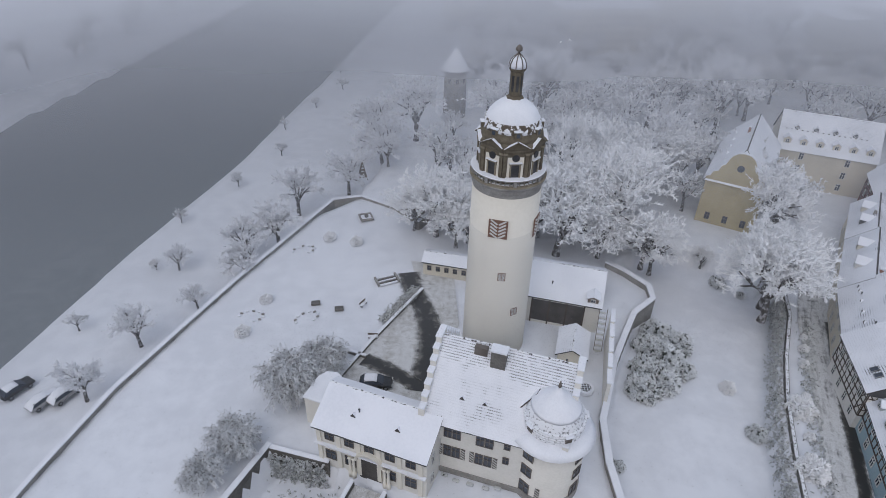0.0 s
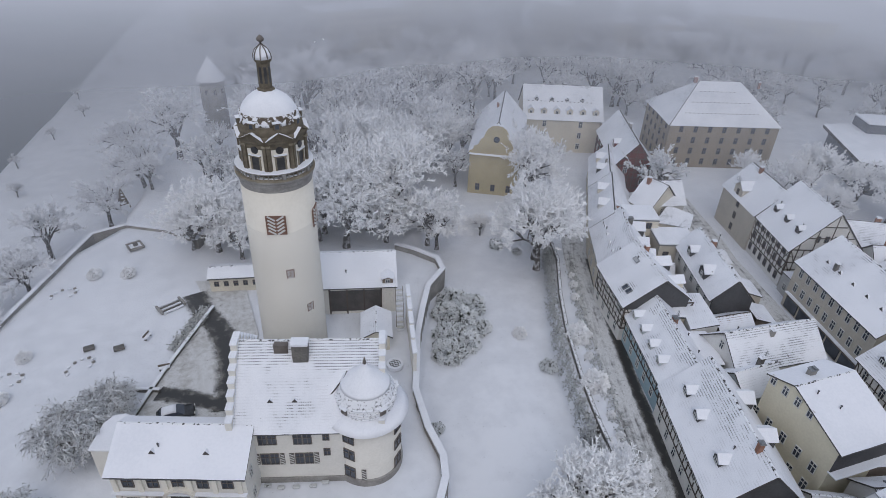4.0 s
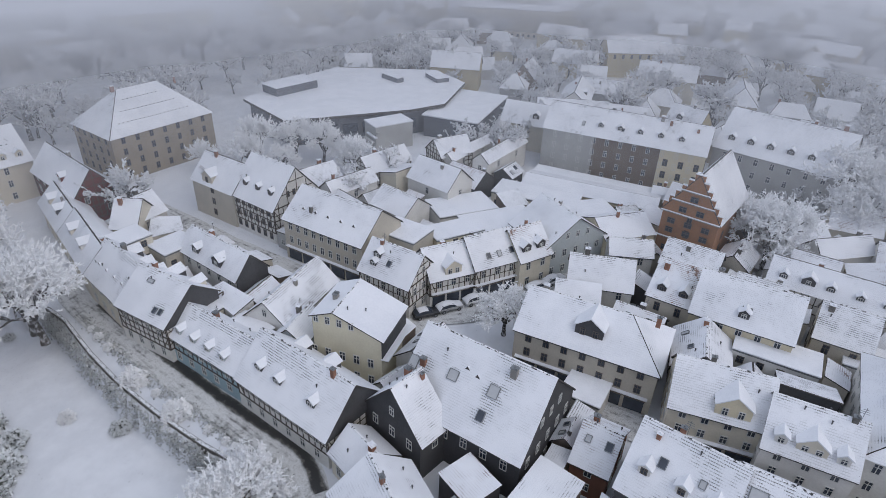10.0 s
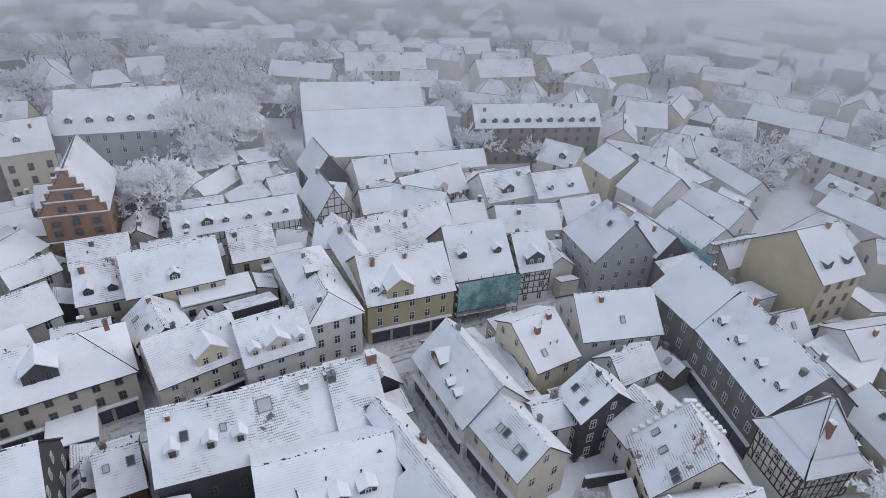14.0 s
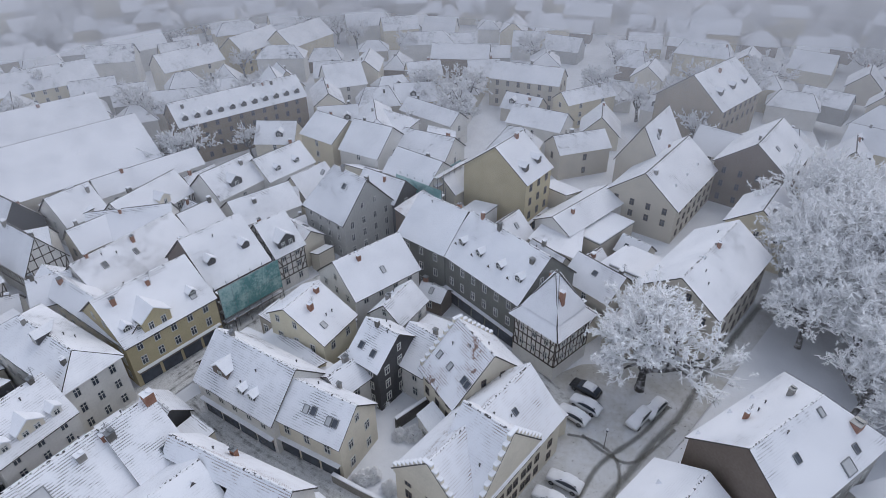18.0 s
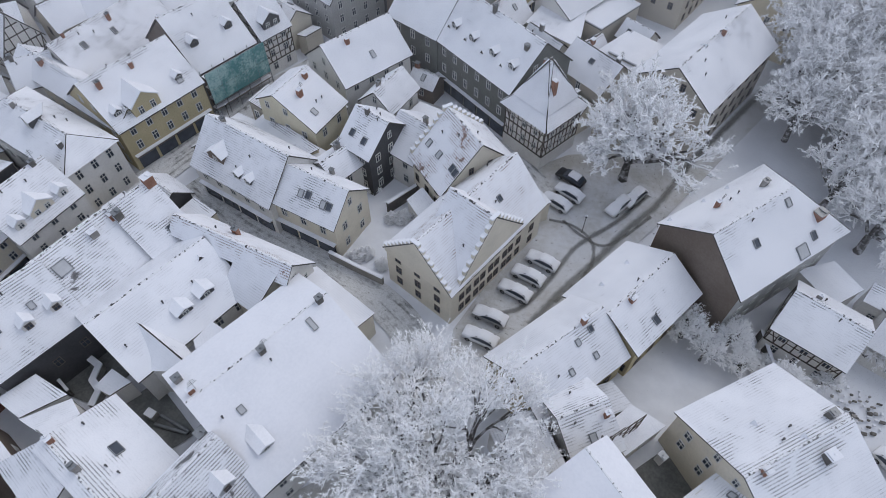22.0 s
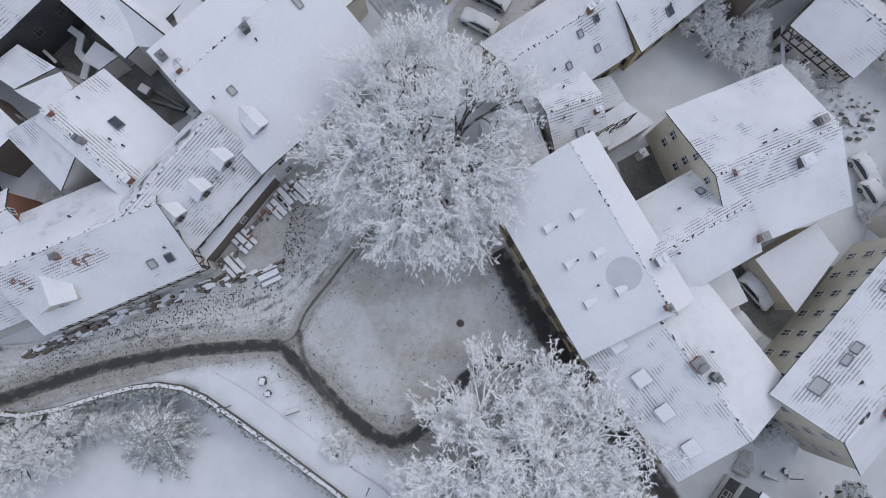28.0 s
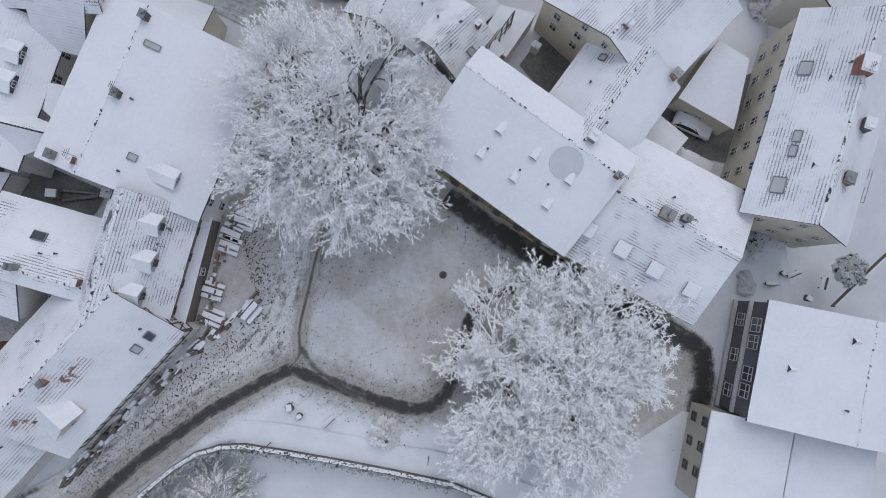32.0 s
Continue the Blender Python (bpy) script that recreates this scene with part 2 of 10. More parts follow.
def glass_dark(name, colour=(0.03, 0.035, 0.045)):
    m, t, b = base_material(name)
    n = noise_of(t, coords(t), 0.7, 2)
    t.links.new(blend(t, n, colour, tuple(3 * c for c in colour)), b.inputs["Base Color"])
    b.inputs["Roughness"].default_value, b.inputs["IOR"].default_value = 0.12, 1.5
    return m


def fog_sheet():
    """Fog haze painted as opacity: clear over castle and old town, thickening outwards."""
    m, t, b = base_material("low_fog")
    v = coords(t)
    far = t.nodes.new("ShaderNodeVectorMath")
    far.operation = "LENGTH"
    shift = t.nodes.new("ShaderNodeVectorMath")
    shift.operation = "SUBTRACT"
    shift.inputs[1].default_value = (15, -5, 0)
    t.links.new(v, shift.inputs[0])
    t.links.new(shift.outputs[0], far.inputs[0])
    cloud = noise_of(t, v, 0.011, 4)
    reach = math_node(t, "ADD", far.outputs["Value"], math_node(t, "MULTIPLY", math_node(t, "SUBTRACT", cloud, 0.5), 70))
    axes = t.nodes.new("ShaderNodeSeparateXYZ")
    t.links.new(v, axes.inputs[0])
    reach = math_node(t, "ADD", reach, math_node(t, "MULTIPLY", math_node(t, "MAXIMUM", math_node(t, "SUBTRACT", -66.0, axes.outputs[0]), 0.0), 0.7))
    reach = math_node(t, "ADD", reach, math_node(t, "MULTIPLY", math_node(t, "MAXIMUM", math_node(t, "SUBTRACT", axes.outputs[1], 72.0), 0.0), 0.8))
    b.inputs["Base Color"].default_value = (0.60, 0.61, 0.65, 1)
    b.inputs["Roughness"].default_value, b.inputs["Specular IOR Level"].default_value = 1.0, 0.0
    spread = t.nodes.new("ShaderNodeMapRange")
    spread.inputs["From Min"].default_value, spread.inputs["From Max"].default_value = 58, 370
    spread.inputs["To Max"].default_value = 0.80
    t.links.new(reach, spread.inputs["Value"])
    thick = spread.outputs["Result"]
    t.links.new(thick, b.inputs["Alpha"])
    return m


M = {
    "snow": surface("snow", SNOW, SNOW_DIM, 0.8, 0.3, 5.0, 0.3, 0.05),
    "ground": ground_snow(),
    "fog": fog_sheet(),
    "roof_dark": snow_roof("snow_on_slate_tiles", (0.045, 0.045, 0.05), 0.74, 0.16, 0.17),
    "roof_red": snow_roof("snow_on_clay_tiles", (0.12, 0.068, 0.05), 0.42, 0.22, 0.16, 0.8),
    "roof_thin": snow_roof("thin_snow_on_tiles", (0.05, 0.048, 0.05), 0.36, 0.30, 0.16, 0.7),
    "roof_clay": snow_roof("snow_melting_off_clay_tiles", (0.11, 0.055, 0.04), 0.92, 0.10, 0.10, 0.9),
    "roof_thick": snow_roof("thick_snow_on_tiles", (0.09, 0.09, 0.10), 0.85, 0.10, 0.06),
    "roof_course": snow_roof("tile_courses_under_snow", (0.06, 0.058, 0.06), 0.92, 0.18, 0.14),
    "roof_melt": snow_roof("snow_melting_off_tiles", (0.045, 0.044, 0.048), 0.92, 0.12, 0.24, 0.3),
    "roof_smooth": surface("smooth_roof_snow", (0.78, 0.79, 0.835), (0.70, 0.715, 0.765), 0.8, 0.16, 3.0, 0.16, 0.04),
    "ridge": hoar("ridge_tiles_half_in_snow", (0.76, 0.77, 0.80), (0.06, 0.058, 0.06), 0.54, 0.60, 2.4),
    "coping": hoar("old_coping_half_in_snow", (0.76, 0.77, 0.80), (0.055, 0.055, 0.05), 0.52, 0.62, 4.0),
    "thin_snow": surface("thin_grey_snow", (0.60, 0.61, 0.66), (0.54, 0.55, 0.60), 0.8, 0.5, 5),
    "clod": surface("dark_earth_clods", (0.035, 0.033, 0.03), (0.08, 0.075, 0.065), 0.9, 2, 20),
    # eave wood; also the flat dark that paints shade in openings
    "eave": surface("eave_wood_and_opening_shade", (0.05, 0.045, 0.042), (0.10, 0.09, 0.085), 0.7, 0.5, 8),
    "road": dirty_snow("trodden_snow_road", (0.12, 0.118, 0.115), 0.53, 0.74),
    "wet": wet_band("wet_dark_track", (0.036, 0.035, 0.034), 0.6, (0.26, 0.25, 0.23)),
    "wet_faint": wet_band("faint_wet_track", (0.10, 0.10, 0.095), 0.4, (0.38, 0.37, 0.35), 0.08, 0.62),
    "verge": wet_band("brown_slush_verge", (0.42, 0.40, 0.36), 0.7, (0.54, 0.53, 0.50), 0.04, 0.6),
    "paving": surface("wet_courtyard_paving", (0.10, 0.105, 0.10), (0.21, 0.21, 0.20), 0.6, 0.3, 3.0, 0.3, 0.02),
    "yard": dirty_snow("yard_slush", (0.28, 0.262, 0.235), 0.49, 0.74, 0.42),
    "square": slush_square(),
    "water": surface("river_water", (0.16, 0.18, 0.19), (0.20, 0.215, 0.225), 0.16, 0.01, 0.4, 0.12, 0.05),
    "stone": surface("grey_wall_stone", (0.22, 0.21, 0.20), (0.34, 0.33, 0.31), 0.9, 0.5, 4, 0.6, 0.04),
    "darkstone": surface("dark_wall_stone", (0.10, 0.095, 0.09), (0.19, 0.18, 0.165), 0.9, 0.5, 4, 0.6, 0.04),
    "sandstone": surface("brown_sandstone", (0.20, 0.17, 0.125), (0.30, 0.265, 0.20), 0.85, 0.6, 5, 0.4, 0.03),
    "tower": surface("cream_tower_plaster", (0.76, 0.725, 0.65), (0.69, 0.655, 0.58), 0.85, 0.12, 2.0, 0.15, 0.02),
    "beam": surface("dark_timber_beam", (0.055, 0.042, 0.035), (0.10, 0.08, 0.065), 0.75, 0.8, 9),
    "brick": surface("red_chimney_brick", (0.24, 0.115, 0.075), (0.33, 0.19, 0.14), 0.85, 1.2, 9, 0.5, 0.02),
    "metal": surface("dull_sheet_metal", (0.20, 0.21, 0.22), (0.30, 0.31, 0.32), 0.45, 0.6, 6, 0.1, 0.01, 0.6),
    # zinc, darkened so the gutters draw a shadow line under the eaves
    "gutter": surface("zinc_darkened_as_eave_shade", (0.07, 0.07, 0.075), (0.13, 0.13, 0.135), 0.5, 0.6, 6, 0.1, 0.01, 0.4),
    "frame": surface("white_window_paint", (0.62, 0.62, 0.60), (0.52, 0.52, 0.50), 0.5, 0.8, 7, 0.1, 0.01),
    "frame_dark": surface("brown_window_paint", (0.10, 0.085, 0.075), (0.16, 0.14, 0.125), 0.55, 0.8, 7, 0.1, 0.01),
    "glass": glass_dark("window_glass"),
    "pane": surface("dark_panes_and_well_shade", (0.025, 0.025, 0.028), (0.06, 0.06, 0.06), 0.4, 0.8, 4, 0.1, 0.01),
    "net": surface("teal_scaffold_net", (0.09, 0.25, 0.25), (0.34, 0.50, 0.49), 0.6, 0.35, 3, 0.5, 0.05, 0.0, 0.42, 0.62),
    "bark": hoar("frosted_bark", (0.42, 0.42, 0.44), (0.07, 0.065, 0.06), 0.35, 0.55),
    "twig": hoar("hoar_frost_twigs", (0.89, 0.895, 0.91), (0.62, 0.62, 0.63), 0.50, 0.80),
    "twig_dark": hoar("half_frosted_twigs", (0.66, 0.67, 0.69), (0.15, 0.145, 0.14), 0.50, 0.68),
    "twig_far": hoar("far_hoar_frost_twigs", (0.82, 0.83, 0.86), (0.48, 0.48, 0.50), 0.45, 0.75),
    "green": hoar("frosted_evergreen", (0.76, 0.78, 0.80), (0.05, 0.06, 0.05), 0.51, 0.64),
    "ivy": hoar("frosted_ivy", (0.50, 0.51, 0.51), (0.022, 0.026, 0.020), 0.56, 0.70),
    "drumstone": surface("weathered_brown_stone", (0.095, 0.078, 0.055), (0.17, 0.145, 0.105), 0.85, 0.9, 5, 0.5, 0.03),
    "flecked": hoar("snow_flecked_slate", (0.76, 0.77, 0.80), (0.10, 0.08, 0.06), 0.46, 0.52, 1.6),
    "slated": hoar("snowy_slate_courses", (0.76, 0.77, 0.80), (0.10, 0.10, 0.11), 0.52, 0.72, 3.5),
    "shutter": surface("red_brown_shutter_paint", (0.15, 0.075, 0.05), (0.21, 0.12, 0.085), 0.6),
    "tyre": surface("tyre_rubber", (0.02, 0.02, 0.02), (0.04, 0.04, 0.04), 0.8),
    "wood": surface("weathered_wood", (0.13, 0.105, 0.085), (0.22, 0.19, 0.165), 0.8, 0.8, 8),
    "red": surface("red_awning", (0.30, 0.05, 0.04), (0.38, 0.10, 0.08), 0.7),
    "skin": surface("grey_roof_sheet", (0.42, 0.43, 0.45), (0.50, 0.51, 0.53), 0.6, 0.2, 3),
}
PAINT = {
    "castle": ((0.743, 0.72, 0.673), (0.649, 0.631, 0.584)),
    "skin": ((0.42, 0.43, 0.45), (0.50, 0.51, 0.53)),
    "white": ((0.717, 0.704, 0.678), (0.602, 0.589, 0.563)),
    "cream": ((0.688, 0.637, 0.537), (0.575, 0.537, 0.45)),
    "creamy": ((0.672, 0.6, 0.444), (0.564, 0.504, 0.372)),
    "tan": ((0.543, 0.501, 0.425), (0.448, 0.413, 0.354)),
    "tanbrown": ((0.33, 0.281, 0.22), (0.264, 0.226, 0.182)),
    "yellow": ((0.504, 0.431, 0.274), (0.414, 0.358, 0.224)),
    "yellowpale": ((0.667, 0.621, 0.483), (0.575, 0.529, 0.402)),
    "brown": ((0.15, 0.12, 0.10), (0.20, 0.165, 0.14)),
    "brownish": ((0.24, 0.19, 0.14), (0.18, 0.145, 0.11)),
    "slate": ((0.085, 0.085, 0.09), (0.055, 0.055, 0.06)),
    "grey": ((0.437, 0.437, 0.426), (0.358, 0.358, 0.347)),
    "greydark": ((0.115, 0.125, 0.145), (0.16, 0.17, 0.19)),
    "greygreen": ((0.165, 0.17, 0.155), (0.125, 0.13, 0.12)),
    "bluegrey": ((0.448, 0.482, 0.493), (0.37, 0.403, 0.414)),
    "blue": ((0.352, 0.462, 0.506), (0.286, 0.385, 0.429)),
    "orange": ((0.33, 0.175, 0.10), (0.26, 0.14, 0.085)),
    "red": ((0.16, 0.04, 0.035), (0.12, 0.032, 0.03)),
    "brick": ((0.26, 0.12, 0.08), (0.20, 0.10, 0.07)),
}
for key, (one, two) in PAINT.items():
    M["wall_" + key] = surface(key + "_plaster", one, two, 0.88, 0.22, 3.5, 0.25, 0.02)


# ---- mesh helpers ----
def part(name, bm, material, parent=None, label="", smooth=False):
    """Links a bmesh (or mesh data) as one mesh object under a thing or a part."""
    if isinstance(bm, bpy.types.Mesh):
        me = bm
    else:
        me = bpy.data.meshes.new(name)
        bm.normal_update()
        bm.to_mesh(me)
        bm.free()
        for one in material if isinstance(material, (list, tuple)) else [material]:
            me.materials.append(M[one])
        if smooth:
            me.shade_smooth()
    ob = new(name, me)
    ob.parent = parent
    return tagged(ob, label)


def thing(name, m, label, category, group="", kind=""):
    ob = tagged(new(name), label, category, group, kind)
    ob.empty_display_size = 0.5
    ob.matrix_world = m
    return ob


def add_box(bm, x, y, z, sx, sy, sz, m=None, index=0):
    """A box from its centre and sizes, through the pose m."""
    vs = [bm.verts.new(((m or Matrix()) @ Vector((x + i * sx / 2, y + j * sy / 2, z + k * sz / 2)))) for i in (-1, 1) for j in (-1, 1) for k in (-1, 1)]
    for f in ((0, 1, 3, 2), (4, 6, 7, 5), (0, 4, 5, 1), (2, 3, 7, 6), (0, 2, 6, 4), (1, 5, 7, 3)):
        bm.faces.new([vs[i] for i in f]).material_index = index
    return vs


def box_bm(*args, **kw):
    bm = bmesh.new()
    add_box(bm, *args, **kw)
    return bm


def bevelled(bm, width):
    bmesh.ops.bevel(bm, geom=bm.edges[:], offset=width, segments=1, affect="EDGES")
    return bm


def add_prism(bm, outline, low, high, index=0, top_index=None):
    """An upright prism over a plan outline (anticlockwise)."""
    a = [bm.verts.new((x, y, low)) for x, y in outline]
    b = [bm.verts.new((x, y, high)) for x, y in outline]
    n = len(outline)
    for i in range(n):
        bm.faces.new((a[i], a[(i + 1) % n], b[(i + 1) % n], b[i])).material_index = index
    bm.faces.new(b).material_index = index if top_index is None else top_index
    bm.faces.new(a[::-1]).material_index = index


def add_lathe(bm, profile, sides=24, index=0, phase=0.0):
    """Turns a profile of (radius, height) about z."""
    rings = []
    for r, z in profile:
        rings.append([bm.verts.new((r * math.cos(phase + 2 * math.pi * i / sides), r * math.sin(phase + 2 * math.pi * i / sides), z)) for i in range(sides)])
    for lo, hi in zip(rings, rings[1:]):
        for i in range(sides):
            bm.faces.new((lo[i], lo[(i + 1) % sides], hi[(i + 1) % sides], hi[i])).material_index = index
    bm.faces.new(rings[0][::-1]).material_index = index
    bm.faces.new(rings[-1]).material_index = index


def lathe(profile, sides=24, phase=0.0):
    bm = bmesh.new()
    add_lathe(bm, profile, sides, 0, phase)
    return bm


def slab(name, quad, thick, materials, parent, label="", cell=1.6, lump=0.022, melt=()):
    """A roof slope: a quad (two eave corners, then two ridge corners) thickened with a lumpy top. UV in metres, v up the slope with 0 at the ridge.
    melt: places (point, reach along, reach up the slope, amount) where the snow lies thin."""
    a, b, c, d = (Vector(q) for q in quad)
    normal = (b - a).cross(d - a)
    if normal.length < 1e-6:
        normal = (b - a).cross(c - a)
    normal.normalize()
    if normal.z < 0:
        normal = -normal
    along = (b - a).normalized()
    up = normal.cross(along)
    if up.z < 0:
        up = -up
    nx, ny = max(2, round((b - a).length / cell)), max(2, round(((c + d) / 2 - (a + b) / 2).length / cell))
    bm = bmesh.new()
    layer = bm.loops.layers.uv.new("UVMap")
    thaw = bm.verts.layers.float.new("melt")
    top, low = [], []
    for j in range(ny + 1):
        for i in range(nx + 1):
            s, r = i / nx, j / ny
            p = (a * (1 - s) + b * s) * (1 - r) + (d * (1 - s) + c * s) * r
            edge = i in (0, nx) or j in (0, ny)
            k = noise.noise(p * 0.7) * lump + noise.noise(p * 2.1) * lump * 0.6
            out = (-up * (0.5 + 0.5 * noise.noise(p * 1.3)) * 0.10) if j == 0 else Vector()
            top.append(bm.verts.new(p + normal * (thick * (0.93 if edge else 1.0) + k) + out))
            low.append(bm.verts.new(p))
            top[-1][thaw] = sum(m * math.exp(-((p - q).dot(along) / ru) ** 2 - ((p - q).dot(up) / rv) ** 2) for q, ru, rv, m in melt)
    w = nx + 1

    def face(vs, index, smooth=False):
        vs = list(dict.fromkeys(vs))
        if len(vs) < 3:
            return
        f = bm.faces.new(vs)
        f.material_index, f.smooth = index, smooth
        for loop in f.loops:
            loop[layer].uv = ((loop.vert.co - d).dot(along), (loop.vert.co - d).dot(up))

    for j in range(ny):
        for i in range(nx):
            k = j * w + i
            face((top[k], top[k + 1], top[k + w + 1], top[k + w]), 0, True)
            face((low[k + w], low[k + w + 1], low[k + 1], low[k]), 1)
    rim = [i for i in range(w)] + [j * w + nx for j in range(1, ny + 1)] + [ny * w + i for i in range(nx - 1, -1, -1)] + [j * w for j in range(ny - 1, 0, -1)]
    for k, l in zip(rim, rim[1:] + rim[:1]):
        face((low[k], low[l], top[l], top[k]), 0 if k < w and l < w else 1)
    bmesh.ops.remove_doubles(bm, verts=bm.verts[:], dist=1e-4)
    bmesh.ops.recalc_face_normals(bm, faces=bm.faces[:])
    for e in bm.edges:
        if len({f.smooth for f in e.link_faces}) > 1:
            e.smooth = False
    return part(name, bm, materials, parent, label)


SHARED = {}


def window_mesh(w, h, frame):
    """A framed window of one piece: the bars stand proud, the panes lie back between them."""
    key = (round(w, 1), round(h, 1), frame)
    if key not in SHARED:
        t, c = 0.09, 0.04
        xs = (-w / 2, -w / 2 + t, -c, c, w / 2 - t, w / 2)
        zs = (0, t, h * 0.62, h * 0.62 + 0.07, h - t, h) if h > 0.9 else (0, t, h - t, h)
        bm = bmesh.new()
        grid = [[bm.verts.new((x, -0.09, z)) for x in xs] for z in zs]
        for j in range(len(zs) - 1):
            for i in range(5):
                ring = [grid[j][i], grid[j][i + 1], grid[j + 1][i + 1], grid[j + 1][i]]
                if i % 2 and j % 2:
                    back = [bm.verts.new((v.co.x, -0.02, v.co.z)) for v in ring]
                    bm.faces.new(back).material_index = 1
                    for k in range(4):
                        bm.faces.new((ring[k], ring[(k + 1) % 4], back[(k + 1) % 4], back[k]))
                else:
                    bm.faces.new(ring)
        rim = grid[0] + [g[-1] for g in grid[1:]] + grid[-1][-2::-1] + [g[0] for g in grid[-2:0:-1]]
        wall = [bm.verts.new((v.co.x, 0.02, v.co.z)) for v in rim]
        for k in range(len(rim)):
            bm.faces.new((rim[k], wall[k], wall[(k + 1) % len(rim)], rim[(k + 1) % len(rim)]))
        me = bpy.data.meshes.new("window")
        bm.to_mesh(me)
        bm.free()
        me.materials.append(M[frame])
        me.materials.append(M["glass"])
        SHARED[key] = me
    return SHARED[key]


def window(parent, x, y, z, turn, w=1.0, h=1.4, frame="frame"):
    """A window whose foot stands at x, y, z of its thing; it looks along -y turned by turn."""
    ob = part("window", window_mesh(w, h, frame), frame, parent)
    ob.matrix_local = pose(x, y, z, 0, 0, turn)
    return ob


def timber_frame(parent, width, low, high, x, y, turn, peak=0.0, step=1.15):
    """Beams on one facade, as one framework: sills, posts, rails and braces."""
    bm = bmesh.new()
    m = pose(x, y, 0, 0, 0, turn)
    floors = max(1, round((high - low) / 2.7))
    tall = (high - low) / floors
    for k in range(floors + 1):
        add_box(bm, 0, -0.03, low + k * tall, width, 0.08, 0.22, m)
    n = max(2, round(width / step))
    for k in range(floors):
        for i in range(n + 1):
            add_box(bm, (i / n - 0.5) * (width - 0.2), -0.025, low + (k + 0.5) * tall, 0.17, 0.07, tall, m)
        add_box(bm, 0, -0.02, low + (k + 0.45) * tall, width, 0.06, 0.14, m)
        for i in (0, n - 1):
            cx, lean = ((i + 0.5) / n - 0.5) * (width - 0.2), math.atan2(tall * 0.9, width / n * (1 if i else -1))
            r = m @ Matrix.Translation((cx, -0.02, low + (k + 0.5) * tall)) @ Matrix.Rotation(-lean, 4, "Y")
            add_box(bm, 0, 0, 0, math.hypot(tall * 0.9, width / n), 0.06, 0.15, r)
    if peak > high + 0.5:
        rise = peak - high
        for f in (0.35, 0.68):
            add_box(bm, 0, -0.03, high + rise * f, width * (1 - f) - 0.2, 0.08, 0.18, m)
        for i in range(-2, 3):
            u = i / 5 * width
            tallest = rise * (1 - abs(u) * 2 / width) - 0.15
            add_box(bm, u, -0.025, high + tallest / 2, 0.16, 0.07, tallest, m)
    return part("timber_frame", bm, "beam", parent, "dark timber framework")


def chimney(parent, x, y, z, tall=1.4, size=0.7, material="brick", near=True):
    if not near:
        bm = box_bm(0, 0, tall / 2, size, size * 0.8, tall)
        add_box(bm, 0, 0, tall + 0.1, size + 0.12, size * 0.8 + 0.12, 0.2, None, 1)
        ob = part("chimney", bm, [material, "snow"], parent)
        ob.location = (x, y, z)
        return ob
    ob = part("chimney", bevelled(box_bm(0, 0, tall / 2, size, size * 0.8, tall), 0.03), material, parent, "brick chimney with a snowy cap" if material == "brick" else "")
    ob.location = (x, y, z)
    bm = bmesh.new()
    add_box(bm, 0, 0, tall + 0.04, size + 0.14, size * 0.8 + 0.14, 0.08)
    add_lathe(bm, ((0.11, tall + 0.08), (0.09, tall + 0.3)), 8)
    add_box(bm, size * 0.24, 0, tall + 0.15, size * 0.4, size * 0.7, 0.14)
    part("chimney_cap", bm, "snow" if random.random() < 0.6 else "metal", ob)
    return ob


def slope_pose(W, ze, zr, u, f, side):
    """A pose on a slope: u along the ridge, f from eave (0) to ridge (1), side -1 for the slope over -y. Its z leaves the slope."""
    y = side * W / 2 * (1 - f)
    return pose(u, y, ze + (zr - ze) * f, 0, 0, 0 if side < 0 else 180) @ Matrix.Rotation(math.atan2(zr - ze, W / 2), 4, "X")


def skylight(parent, W, ze, zr, u, f, side, w=0.8, h=1.1):
    bm = bmesh.new()
    for x, y, sx, sy in ((-w / 2, 0, 0.09, h), (w / 2, 0, 0.09, h), (0, -h / 2, w, 0.09), (0, h / 2, w, 0.09)):
        add_box(bm, x, y, 0.28, sx, sy, 0.22)
    ob = part("skylight", bm, "metal", parent)
    ob.matrix_local = slope_pose(W, ze, zr, u, f, side)
    part("pane", box_bm(0, 0, 0.31, w - 0.05, h - 0.05, 0.04), "glass" if random.random() < 0.45 else "skin", ob)
    return ob


